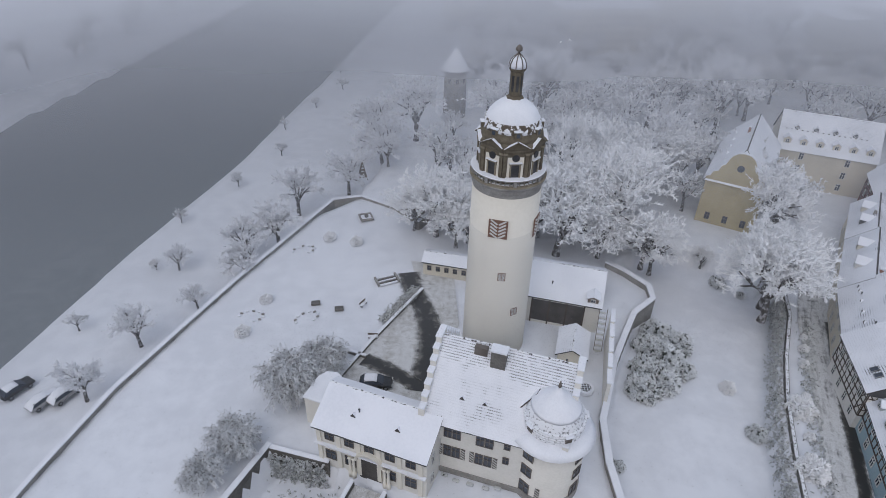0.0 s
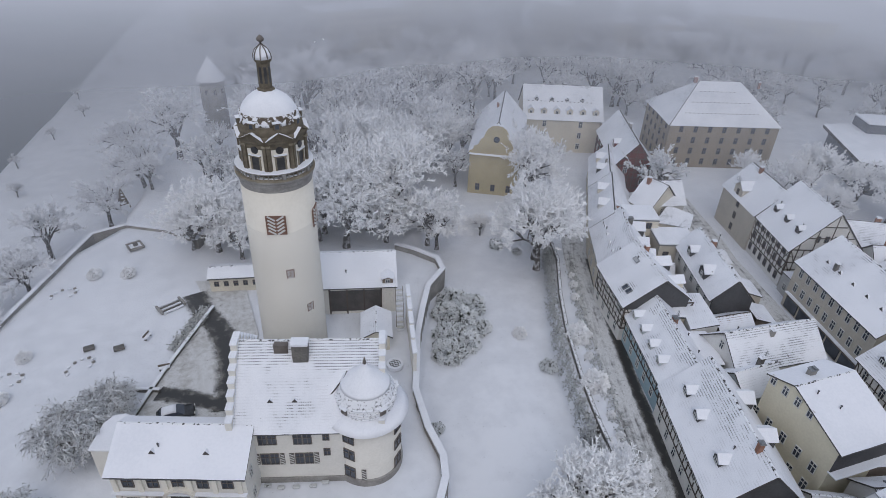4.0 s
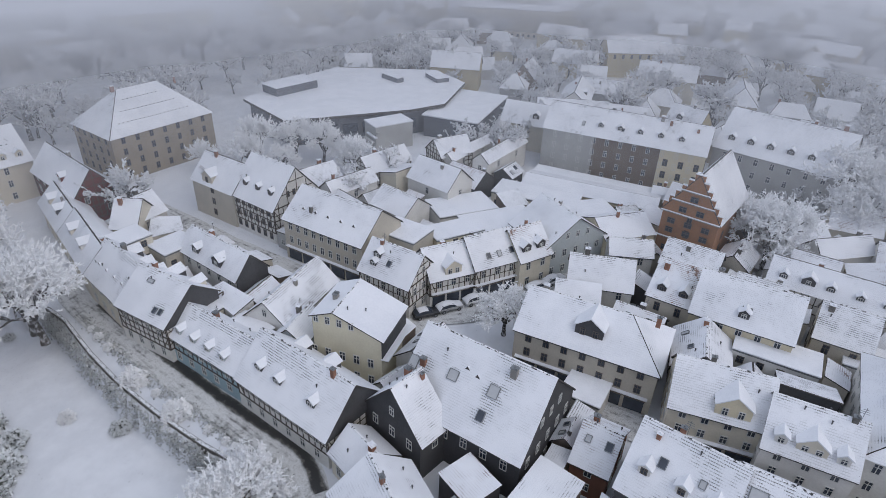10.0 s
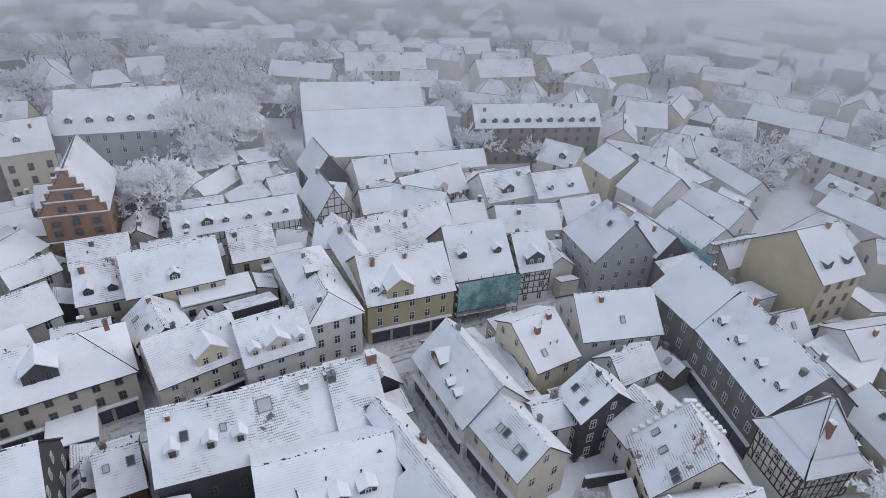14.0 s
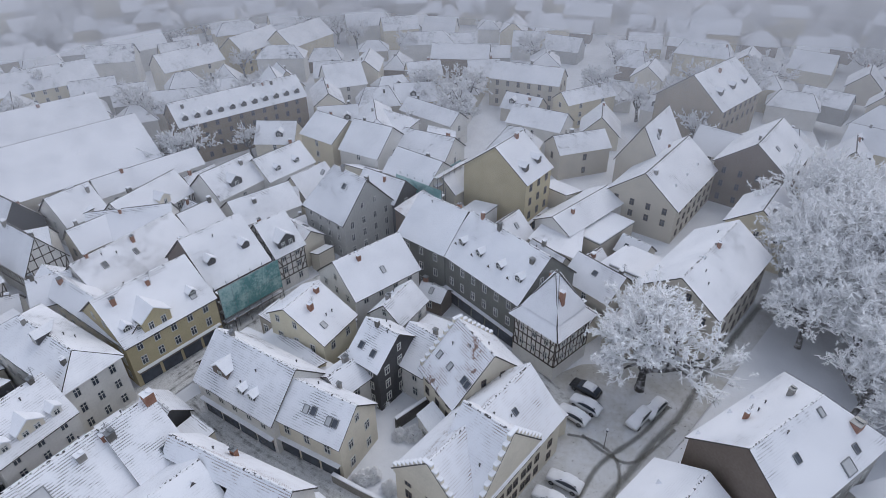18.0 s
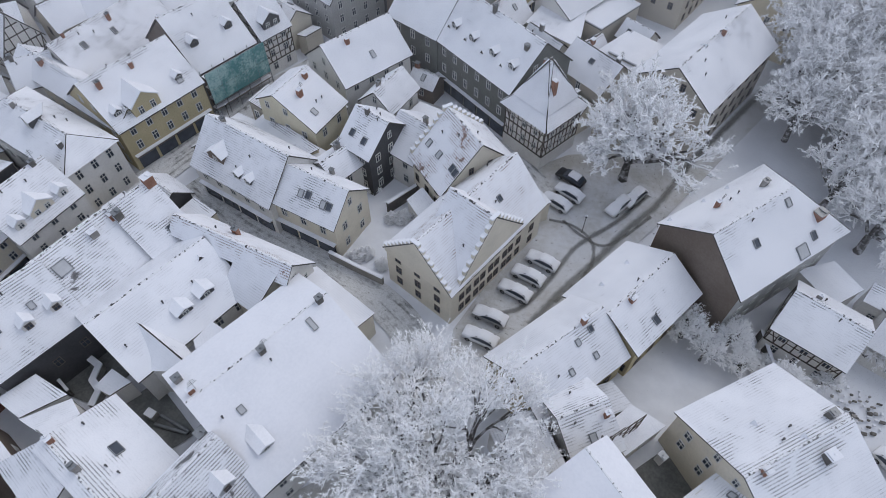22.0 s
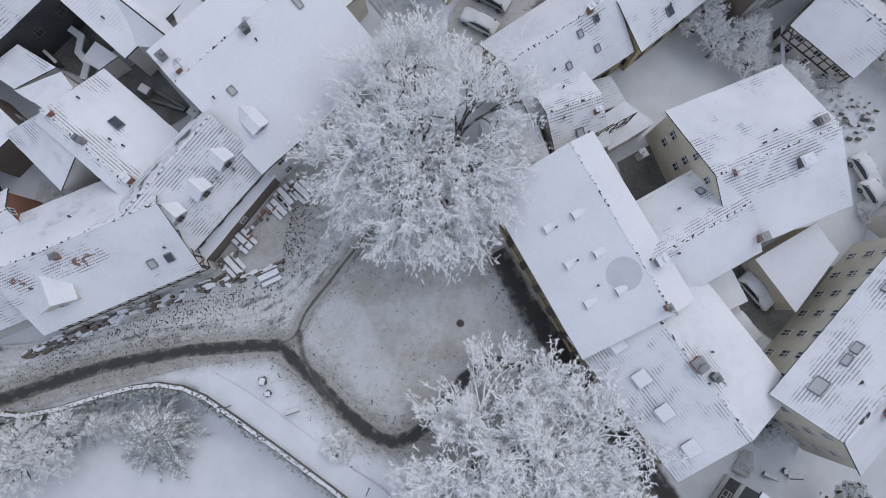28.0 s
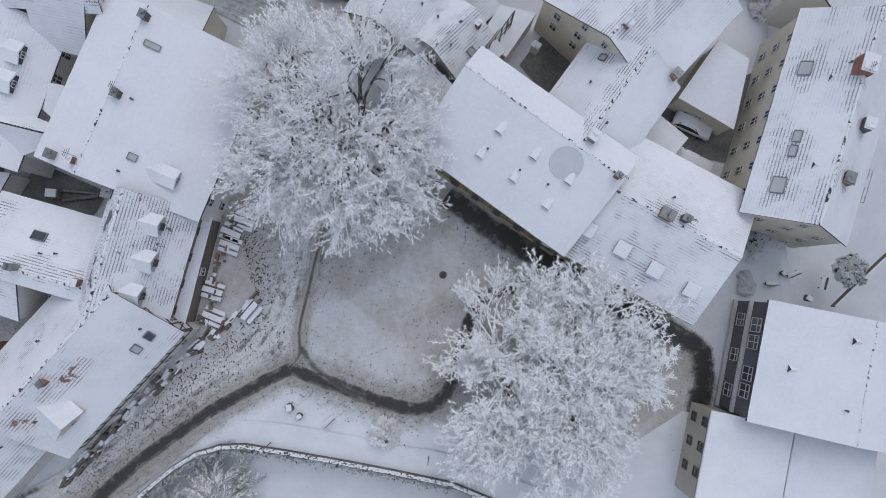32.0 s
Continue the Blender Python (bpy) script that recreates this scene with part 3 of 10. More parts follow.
def dormer(parent, W, ze, zr, u, f, side, wide=1.4, tall=1.25, wall="slate", roof="snow", frame="frame", windows=1):
    """A gabled dormer, its front foot at f up the slope; flatter on a shallow roof."""
    rise = (zr - ze) / (W / 2)
    pitch = 0.75 if rise > 0.6 else 0.4
    tall = tall if rise > 0.6 else tall * 0.72
    y0, z0 = W / 2 * (1 - f), ze + (zr - ze) * f + 0.1
    top = tall + wide / 2 * pitch
    run = top / rise
    bm = bmesh.new()
    pts = [(-wide / 2, 0, -0.35), (wide / 2, 0, -0.35), (wide / 2, 0, tall), (0, 0, top), (-wide / 2, 0, tall)]
    front = [bm.verts.new(p) for p in pts]
    back = [bm.verts.new((x, tall / rise if z < top else run, tall if z < tall else z)) for x, _, z in pts]
    bm.faces.new(front)
    for i in range(5):
        bm.faces.new((front[i], back[i], back[(i + 1) % 5], front[(i + 1) % 5]))
    bmesh.ops.remove_doubles(bm, verts=bm.verts[:], dist=1e-4)
    ob = part("dormer", bm, "wall_" + wall, parent)
    ob.matrix_local = pose(u, side * y0, z0, 0, 0, 0 if side < 0 else 180)
    bm = bmesh.new()
    for s in (-1, 1):
        e, o = s * (wide / 2 + 0.15), 0.22
        low = tall - 0.15 * pitch
        quad = [Vector(p) for p in ((e, -o, low), (e, low / rise, low), (0, run, top), (0, -o, top))]
        lift = Vector((s * 0.1, 0, 0.14))
        a, b = [bm.verts.new(p) for p in quad], [bm.verts.new(p + (lift if i < 2 else Vector((0, 0, 0.18)))) for i, p in enumerate(quad)]
        for f in [a, b] + [[a[i], a[(i + 1) % 4], b[(i + 1) % 4], b[i]] for i in (0, 1, 3)]:
            bm.faces.new(f)
    bmesh.ops.recalc_face_normals(bm, faces=bm.faces[:])
    part("dormer_roof", bm, "snow", ob)
    each = wide / windows
    for k in range(windows):
        window(ob, (k - (windows - 1) / 2) * each * 0.9, -0.01, 0.15, 0, min(0.8, each * 0.7), tall * 0.72, frame)
    return ob


def vent(parent, W, ze, zr, u, f, side):
    """A small three-sided roof vent."""
    bm = bmesh.new()
    a = [bm.verts.new(p) for p in ((-0.45, 0, 0.05), (0.45, 0, 0.05), (0, 0, 0.75), (0, 1.3, 0.2))]
    for i, j, k in ((0, 1, 2), (1, 3, 2), (0, 2, 3), (0, 3, 1)):
        fc = bm.faces.new((a[i], a[j], a[k]))
        fc.material_index = 0 if (i, j, k) == (0, 1, 2) else 1
    ob = part("roof_vent", bm, ["eave", "snow"], parent)
    y0 = W / 2 * (1 - f)
    ob.matrix_local = pose(u, side * y0, ze + (zr - ze) * f + 0.12, 0, 0, 0 if side < 0 else 180)


def hood(parent, W, ze, zr, u, f, side):
    """A small barrel-roofed air vent with a dark front."""
    rise = (zr - ze) / (W / 2)
    bm = bmesh.new()
    front, back = [], []
    for k in range(9):
        a = math.pi * k / 8
        x, z = 0.5 * math.cos(a), 0.12 + 0.44 * math.sin(a)
        front.append(bm.verts.new((x, 0, z)))
        back.append(bm.verts.new((x, z / rise, z)))
    for k in range(8):
        bm.faces.new((front[k], front[k + 1], back[k + 1], back[k])).smooth = True
    for x, i in ((0.5, 0), (-0.5, 8)):
        bm.faces.new((front[i], back[i], bm.verts.new((x, 0, -0.2))))
    bmesh.ops.recalc_face_normals(bm, faces=bm.faces[:])
    ob = part("roof_hood", bm, "snow", parent)
    ob.matrix_local = pose(u, side * W / 2 * (1 - f), ze + (zr - ze) * f + 0.16, 0, 0, 0 if side < 0 else 180)
    bm = bmesh.new()
    bm.faces.new([bm.verts.new((0.44 * math.cos(math.pi * k / 8), 0.05, 0.1 + 0.38 * math.sin(math.pi * k / 8))) for k in range(9)] + [bm.verts.new((-0.44, 0.05, -0.1)), bm.verts.new((0.44, 0.05, -0.1))])
    part("grille", bm, "eave", ob)


def hatch(parent, W, ze, zr, u, f, side):
    """A low flat-topped roof light deep in snow."""
    ob = part("roof_hatch", box_bm(0, 0, 0.28, 1.5, 1.35, 0.4), "gutter", parent)
    ob.matrix_local = slope_pose(W, ze, zr, u, f, side) @ Matrix.Rotation(-0.14, 4, "X")
    part("snow_cap", bevelled(box_bm(0, 0.05, 0.56, 1.6, 1.6, 0.2), 0.07), "snow", ob)


def gable_house(name, x, y, rz, L, W, ze, zr, wall="white", roof="roof_dark", label="", group="", z=0.0, timber="", floors=None, hip=(0, 0), over=0.35,
                faces="fblr", frame="frame", near=True, chimneys=1, dormers=(), skylights=0, vents=0, beamed=("f", "l", "r"), seed=0, blank="", back=0.0, items=(), clad="", bare="", shop="", guards=0, melt=(), upper="", pace=2.9):
    """A house with its ridge along x: front eave on -y (f), back (b), gable ends l (-x) and r (+x)."""
    rnd = random.Random(seed or int(abs(x * 131 + y * 17) * 10))
    root = thing(name, pose(x, y, z, 0, 0, rz), label, "house", group)
    hl, hw = L / 2, W / 2
    hb = back or hw
    zb = zr - (zr - ze) * hb / hw
    bm = bmesh.new()
    low = [bm.verts.new(p) for p in ((-hl, -hw, -0.6), (hl, -hw, -0.6), (hl, hb, -0.6), (-hl, hb, -0.6))]
    top = [bm.verts.new(p) for p in ((-hl, -hw, ze), (hl, -hw, ze), (hl, hb, zb), (-hl, hb, zb))]
    inner = [min(h * hw * 0.95, hl * 0.9) for h in hip]
    ra, rb = bm.verts.new((-hl + inner[0], 0, zr - 0.06)), bm.verts.new((hl - inner[1], 0, zr - 0.06))
    for i in range(4):
        bm.faces.new((low[i], low[(i + 1) % 4], top[(i + 1) % 4], top[i]))
    bm.faces.new(low[::-1])
    bm.faces.new((top[1], top[2], rb))
    bm.faces.new((top[3], top[0], ra))
    bm.faces.new((top[0], top[1], rb, ra))
    bm.faces.new((top[2], top[3], ra, rb))
    part("wall", bm, "wall_" + wall, root)
    rise = (zr - ze) / hw
    o = over
    ez = ze - o * rise
    ends = (-hl - (0.25 if not hip[0] else o), hl + (0.25 if not hip[1] else o))
    tops = (-hl + inner[0] - (0.25 if not hip[0] else 0), hl - inner[1] + (0.25 if not hip[1] else 0))
    thin = [(u, f, s, 1.0 + 0.6 * (v or [0.8])[0], 1.0 + 0.6 * (v or [0.8])[0], 0.2) for kind, u, f, s, *v in items if kind in ("skylight", "chimney") and roof in ("roof_dark", "roof_melt", "roof_course")] + list(melt)
    for side, yy, zz in ((-1, -hw - o, ez), (1, hb + o, zb - o * rise)):
        spots = [(slope_pose(W, ze, zr, u, f, k).translation, ru, rv, m) for u, f, k, ru, rv, m in thin if k == side]
        slab("roof", ((ends[0], yy, zz), (ends[1], yy, zz), (tops[1], 0, zr), (tops[0], 0, zr)), 0.2, [roof, "eave"], root, cell=(0.8 if spots else 1.3) if near else 3.0, melt=spots)
    for k in (0, 1):
        if hip[k]:
            slab("roof", ((ends[k], -hw - o, ez), (ends[k], hw + o, ez), (tops[k], 0.02, zr), (tops[k], -0.02, zr)), 0.2, [roof, "eave"], root, cell=1.3 if near else 3.0)
    if near:
        bm = bmesh.new()
        n = max(3, round((tops[1] - tops[0]) / (0.3 if near else 1.5)))
        rows = []
        for i in range(n + 1):
            u, k = tops[0] + i * (tops[1] - tops[0]) / n, 0.8 + 0.35 * (i % 2) + 0.2 * rnd.random()
            rows.append([bm.verts.new((u, v, zr + 0.16 + h * k)) for v, h in ((-0.17, -0.06), (-0.09, 0.05), (0.09, 0.05), (0.17, -0.06))])
        for p, q in zip(rows, rows[1:]):
            for k in range(3):
                bm.faces.new((p[k], q[k], q[k + 1], p[k + 1]))
        bm.faces.new(rows[0][::-1])
        bm.faces.new(rows[-1])
        part("ridge_cap", bm, "ridge", root)
    # real gutters, made thick and dark to paint the eave shadow line
    if near:
        for yy, zz in ((-hw - o - 0.05, ez), (hb + o + 0.05, zb - o * rise)):
            part("gutter", box_bm(0, yy, zz - 0.02, L + 0.4, 0.16, 0.14), "gutter", root)
    if clad:
        s = -1 if clad == "l" else 1
        bm = bmesh.new()
        foot = ze - 0.6 if timber else 0.0
        rows = [[bm.verts.new((s * (hl + o2), y, z)) for y, z in ((-hw, foot), (hb, foot), (hb, zb), (0, zr - 0.1), (-hw, ze))] for o2 in (-0.1, 0.14)]
        for ring in rows:
            bm.faces.new(ring)
        for i in range(5):
            bm.faces.new((rows[0][i], rows[1][i], rows[1][(i + 1) % 5], rows[0][(i + 1) % 5]))
        bmesh.ops.recalc_face_normals(bm, faces=bm.faces[:])
        part("gable_cladding", bm, "wall_slate" if "slate" in label else "wall_brown", root, "dark gable cladding")
        blank += clad
    floors = floors or max(1, round(ze / 2.9))
    tall = ze / floors
    sides = {"f": (L, 0, -hw, 0), "b": (L, 0, hb, 180), "l": (W, -hl, 0, -90), "r": (W, hl, 0, 90)}
    for key in faces:
        width, fx, fy, turn = sides[key]
        gable = key in "lr" and not hip[0 if key == "l" else 1]
        if timber and key in beamed:
            timber_frame(root, width, 2.6 if floors > 1 and "s" in timber else 0.2, ze, fx, fy, turn, zr - 0.3 if gable else 0)
        if key in blank:
            continue
        n = max(1, int(width / (pace if near or pace != 2.9 else 8.0 if L < 22 else 3.6)))
        m = pose(fx, fy, 0, 0, 0, turn)
        rows = [(k * tall + 0.85, n, 1.0) for k in range(floors)] + ([(ze + (zr - ze) * 0.22, max(1, n - 2), 0.85)] if gable and near else [])
        for k, (zz, count, size) in enumerate(rows):
            if key + str(k) in bare:
                continue
            if zz + 1.4 > ze + (zr - ze) * 0.7 and zz < ze:
                continue
            for i in range(count):
                u = ((i + 0.5) / count - 0.5) * (width * 0.92 if zz < ze else width * 0.5)
                q = m @ Vector((u, -0.012, zz))
                window(root, q.x, q.y, q.z, turn, 1.0 * size, min(1.65, tall * 0.56) * size, frame)
    if upper:
        part("front_cladding", box_bm(0, -hw - 0.05, ze - 1.7, L, 0.14, 3.2), "wall_" + upper, root, "dark upper front")
        part("front_ledge", bevelled(box_bm(0, -hw - 0.5, ze - 3.4, L + 0.2, 1.3, 0.24), 0.06), "snow", root, "snowy ledge")
    for k in range(chimneys):
        u, f, s = rnd.uniform(-0.42, 0.42) * L, rnd.uniform(0.62, 0.98), rnd.choice((-1, 1))
        chimney(root, u, s * hw * (1 - f), ze + (zr - ze) * f - 0.2, rnd.uniform(1.1, 1.7), rnd.uniform(0.5, 0.9), rnd.choice(("brick", "brick", "darkstone", "stone")), near)
    for u, f, s, *more in dormers:
        kw = dict(zip(("wide", "tall", "wall", "windows"), more))
        dormer(root, W, ze, zr, u, f, s, roof="snow", frame=frame, **kw)
    for k in range(skylights):
        skylight(root, W, ze, zr, ((k + 0.5) / skylights - 0.5) * L * 0.8 + rnd.uniform(-0.5, 0.5), rnd.choice((0.35, 0.55, 0.62)), -1 if k % 3 < 2 else 1, rnd.choice((0.7, 0.9)), rnd.choice((0.9, 1.2)))
    if shop:
        count = max(2, round(L / 3.6))
        for k in range(count):
            u = ((k + 0.5) / count - 0.5) * L * 0.94
            pane = part("shop_window", box_bm(u, -hw - 0.06, 1.25, L * 0.94 / count - 0.5, 0.16, 2.1), "glass", root)
            part("frame", box_bm(u, -hw - 0.05, 2.38, L * 0.94 / count - 0.3, 0.2, 0.16), "frame_dark", pane)
        board = part("sign_board", box_bm(0, -hw - 0.12, 2.75, L * 0.7, 0.12, 0.5), "frame" if shop == "pale" else "frame_dark", root, "shop sign board")
        part("lettering", box_bm(0, -hw - 0.19, 2.75, L * 0.4, 0.03, 0.2), "frame_dark" if shop == "pale" else "frame", board)
        part("canopy_snow", box_bm(0, -hw - 0.3, 3.08, L * 0.95, 0.7, 0.14), "snow", root)
    for k in range(guards):
        f = (k + 1) / (guards + 1)
        for s in (-1, 1):
            bm = bmesh.new()
            run = (L - sum(inner) * f * 1.2) * 0.88
            for i in range(int(run / 1.1)):
                q = slope_pose(W, ze, zr, -run / 2 + i * 1.1 + (inner[0] - inner[1]) * f / 2, f, s)
                add_box(bm, 0, 0, 0.25, 0.34, 0.13, 0.13, q)
            part("snow_guard", bm, "eave", root)
    if near and W > 5.5:
        fit = random.Random(int(abs(x * 7 + y * 13) * 10))
        slopes = [-1] + ([1] if hb > hw * 0.6 else [])
        for k in range(fit.randint(1, 3)):
            s = fit.choice(slopes)
            q = slope_pose(W, ze, zr, fit.uniform(-0.42, 0.42) * (L - sum(inner)), fit.uniform(0.3, 0.9), s)
            part("vent_pipe", lathe(((0.08, 0), (0.08, 0.62), (0.13, 0.62), (0.13, 0.72), (0.02, 0.74)), 8), "gutter", root).location = q.translation
    for kind, u, f, s, *size in items:
        if kind == "skylight":
            skylight(root, W, ze, zr, u, f, s, *size)
        elif kind == "chimney":
            chimney(root, u, s * hw * (1 - f), ze + (zr - ze) * f - 0.3, rnd.uniform(1.2, 1.8), (size or [rnd.uniform(0.6, 0.9)])[0], rnd.choice(("brick", "brick", "darkstone", "stone")))
        elif kind == "dormer":
            dormer(root, W, ze, zr, u, f, s, *size, frame=frame)
        elif kind == "hood":
            hood(root, W, ze, zr, u, f, s)
        elif kind == "hatch":
            hatch(root, W, ze, zr, u, f, s)
        else:
            vent(root, W, ze, zr, u, f, s)
    for k in range(vents):
        vent(root, W, ze, zr, ((k + 0.5) / vents - 0.5) * L * 0.8, 0.35, -1)
    return root


def lean_house(quad, wall, roof, label):
    """A small annexe under one slope: two low roof corners, then two high ones."""
    q = [Vector(p) for p in quad]
    mid = sum(q, Vector()) / 4
    root = thing("annexe", pose(mid.x, mid.y, 0), label, "annexe")
    q = [p - Vector((mid.x, mid.y, 0)) for p in q]
    bm = bmesh.new()
    inner = [Vector((p.x * 0.95, p.y * 0.95, p.z)) for p in q]
    low, top = [bm.verts.new((p.x, p.y, -0.4)) for p in inner], [bm.verts.new(p) for p in inner]
    bm.faces.new(low)
    bm.faces.new(top)
    for i in range(4):
        bm.faces.new((low[i], low[(i + 1) % 4], top[(i + 1) % 4], top[i]))
    bmesh.ops.recalc_face_normals(bm, faces=bm.faces[:])
    part("wall", bm, "wall_" + wall, root)
    slab("roof", q, 0.2, [roof, "eave"], root, cell=1.2)
    for i in (0, 1):
        a, b = inner[i], inner[(i + 1) % 4]
        d = b - a
        if d.xy.length > 3 and min(a.z, b.z) > 2.6:
            out = Vector((d.y, -d.x, 0)).normalized()
            c = (a + b) / 2
            if out.dot(c) < 0:
                out = -out
            window(root, c.x + out.x * 0.01, c.y + out.y * 0.01, 1.0, math.degrees(math.atan2(out.y, out.x)) + 90, 1.0, 1.3)
    return root


def place_annexes():
    """Sheds, lean-tos and small back houses that fill the yards between the houses."""
    rnd = random.Random(21)
    words = {"white": "white plastered", "cream": "cream plastered", "tan": "beige plastered", "slate": "dark slate-hung", "grey": "grey plastered", "brown": "dark brown"}
    for x, y, rz, L, W in ANNEXES:
        wall = rnd.choice(("white", "white", "cream", "tan", "slate", "grey", "brown", "cream"))
        roof = rnd.choice(("roof_dark", "roof_thin", "roof_thick", "roof_red"))
        if L < W:
            L, W, rz = W, L, rz + 90
        rz += rnd.choice((0, 180))
        h = rnd.uniform(2.6, 3.6) + 0.28 * W * rnd.random()
        if W > 5.5:
            h += 1.4
        if rnd.random() < (0.6 if W > 4 else 0.2):
            gable_house("back_house", x, y, rz, L, W, h, h + W / 2 * rnd.uniform(0.7, 1.0), wall, roof, "small " + words[wall] + " back house under snow in a yard", faces="f", near=rnd.random() < 0.4, chimneys=1 if rnd.random() < 0.5 else 0, skylights=rnd.choice((0, 0, 1, 2)))
        else:
            m = pose(x, y, 0, 0, 0, rz)
            rise = W * rnd.uniform(0.05, 0.45)
            lean_house([tuple(m @ Vector(p)) for p in ((-L / 2, -W / 2, h), (L / 2, -W / 2, h), (L / 2, W / 2, h + rise), (-L / 2, W / 2, h + rise))], wall, roof, words[wall] + " annexe with a sloping snowy roof")


# ---- ground ----
BANK = ((-600, -70, 70, 96, 141, 209, 330, 700), (-150, -84, -72, -67.5, -57, -46.5, -31, 40))
TERRACE = ((-600, 30, 45.5, 59.5, 86, 110, 118, 180, 330, 700), (-60, -52, -49.4, -46.3, -36.6, -26.9, -19, -6, 10, 60))
MOAT = [(37.0, 28.2), (40.2, 31), (43.0, 38), (45.0, 49.6), (51.2, 66.8), (61.0, 84.7), (58, 98), (44, 104), (33, 94.5), (37.6, 88), (37.6, 83.5), (33, 79.5), (27, 67), (22.9, 56), (21.9, 41),
        (19, 36), (8, 37), (0, 38.5), (-4, 42), (-9, 46), (-14.5, 48.4), (-21.5, 50.0), (-25.2, 42), (-30, 31), (-26, 29), (-12.4, 22.6), (-4.6, 20.1), (3.3, 18.9), (9.9, 17.5), (16.0, 16.9), (18.8, 17.8), (23.6, 21), (27.8, 24.3), (32, 26.9)]


def inside(outline, x, y):
    hit = np.zeros(np.shape(x), bool)
    for (ax, ay), (bx, by) in zip(outline, outline[1:] + outline[:1]):
        with np.errstate(divide="ignore", invalid="ignore"):
            hit ^= ((ay > y) != (by > y)) & (x < (bx - ax) * (y - ay) / (by - ay + 1e-12) + ax)
    return hit


def level(x, y):
    """The height of the ground."""
    bank, terrace = np.interp(y, *BANK), np.interp(y, *TERRACE)
    z = np.where(x < terrace - 0.5, -4.6 - 1.2 * np.clip((terrace - x) / np.maximum(terrace - bank, 1), 0, 1), 0.0)
    z = np.where(x < bank + 2.5, -5.8 - 2.7 * np.clip((bank + 2.5 - x) / 7.0, 0, 1), z)
    z = np.where(x < bank - 76, -5.0, z)
    return np.where(inside(MOAT, x, y), -4.0, z)


def build_ground():
    xs = np.r_[-2500, -1200, -600, -400, -300, np.arange(-240, -60, 2.5), np.arange(-60, 68, 0.9), np.arange(68, 241, 4.0), 300, 400, 600, 1200, 2500]
    ys = np.r_[-2500, -1200, -600, -400, -300, np.arange(-240, 10, 4.0), np.arange(10, 122, 0.9), np.arange(122, 341, 3.0), 400, 600, 1200, 2500]
    gx, gy = np.meshgrid(xs, ys)
    gz = level(gx, gy)
    bumps = np.sin(gx * 0.31) * np.cos(gy * 0.27) * 0.05 + np.sin(gx * 0.11 + gy * 0.07) * 0.08
    gz = gz + np.where(np.abs(gx) < 240, bumps, 0) - 0.14
    w, h = len(xs), len(ys)
    k = (np.arange(h - 1)[:, None] * w + np.arange(w - 1)[None]).ravel()
    me = bpy.data.meshes.new("ground")
    me.from_pydata(np.stack([gx, gy, gz], -1).reshape(-1, 3), [], np.stack([k, k + 1, k + w + 1, k + w], -1))
    me.materials.append(M["ground"])
    me.shade_smooth()
    tagged(new("ground", me), "snow-covered ground of castle, moat and town", "ground", kind="structure")


build_ground()
bm = bmesh.new()
outline = [(float(np.interp(y, *BANK)) + 2.5, y) for y in (-500, -70, 0, 70, 96, 120, 141, 170, 209, 260, 330, 500, 700)]
outline += [(x - 85, y) for x, y in outline[::-1]]
bm.faces.new([bm.verts.new((x, y, -6.6)) for x, y in outline])
tagged(part("water", bm, "water"), "dark grey river water under fog", "water", kind="structure")


def strip(name, points, width, z, material, label, kind="structure"):
    """A road laid along points. UV: u in metres along it, v from 0 to 1 across."""
    pts = [Vector((x, y, 0)) for x, y in points]
    fine = []
    for i in range(len(pts) - 1):
        p0, p1, p2, p3 = pts[max(i - 1, 0)], pts[i], pts[i + 1], pts[min(i + 2, len(pts) - 1)]
        for k in range(6):
            s = k / 6
            fine.append(0.5 * ((2 * p1) + (p2 - p0) * s + (2 * p0 - 5 * p1 + 4 * p2 - p3) * s * s + (3 * p1 - p0 - 3 * p2 + p3) * s ** 3))
    fine.append(pts[-1])
    bm = bmesh.new()
    layer = bm.loops.layers.uv.new("UVMap")
    rows, far = [], 0.0
    for i, p in enumerate(fine):
        d = (fine[min(i + 1, len(fine) - 1)] - fine[max(i - 1, 0)]).normalized()
        n = Vector((-d.y, d.x, 0))
        far += (p - fine[i - 1]).length if i else 0
        wob = width / 2 * (1 + 0.12 * noise.noise(p * 0.15))
        rows.append([(bm.verts.new(p + n * wob * (2 * j / 4 - 1) + Vector((0, 0, z))), far, j / 4) for j in range(5)])
    for a, b in zip(rows, rows[1:]):
        for j in range(4):
            quad = (a[j + 1], a[j], b[j], b[j + 1])
            f = bm.faces.new([q[0] for q in quad])
            for loop, q in zip(f.loops, quad):
                loop[layer].uv = (q[1] * 0.3, q[2])
    bmesh.ops.recalc_face_normals(bm, faces=bm.faces[:])
    return tagged(part(name, bm, material), label, name, kind=kind)


def area(name, outline, z, material, label):
    bm = bmesh.new()
    layer = bm.loops.layers.uv.new("UVMap")
    f = bm.faces.new([bm.verts.new((x, y, z)) for x, y in outline])
    for loop in f.loops:
        loop[layer].uv = (loop.vert.co.x * 0.3, 0.0)
    f.normal_update()
    if f.normal.z < 0:
        f.normal_flip()
    bmesh.ops.triangulate(bm, faces=bm.faces[:])
    return tagged(part(name, bm, material), label, name, kind="structure")


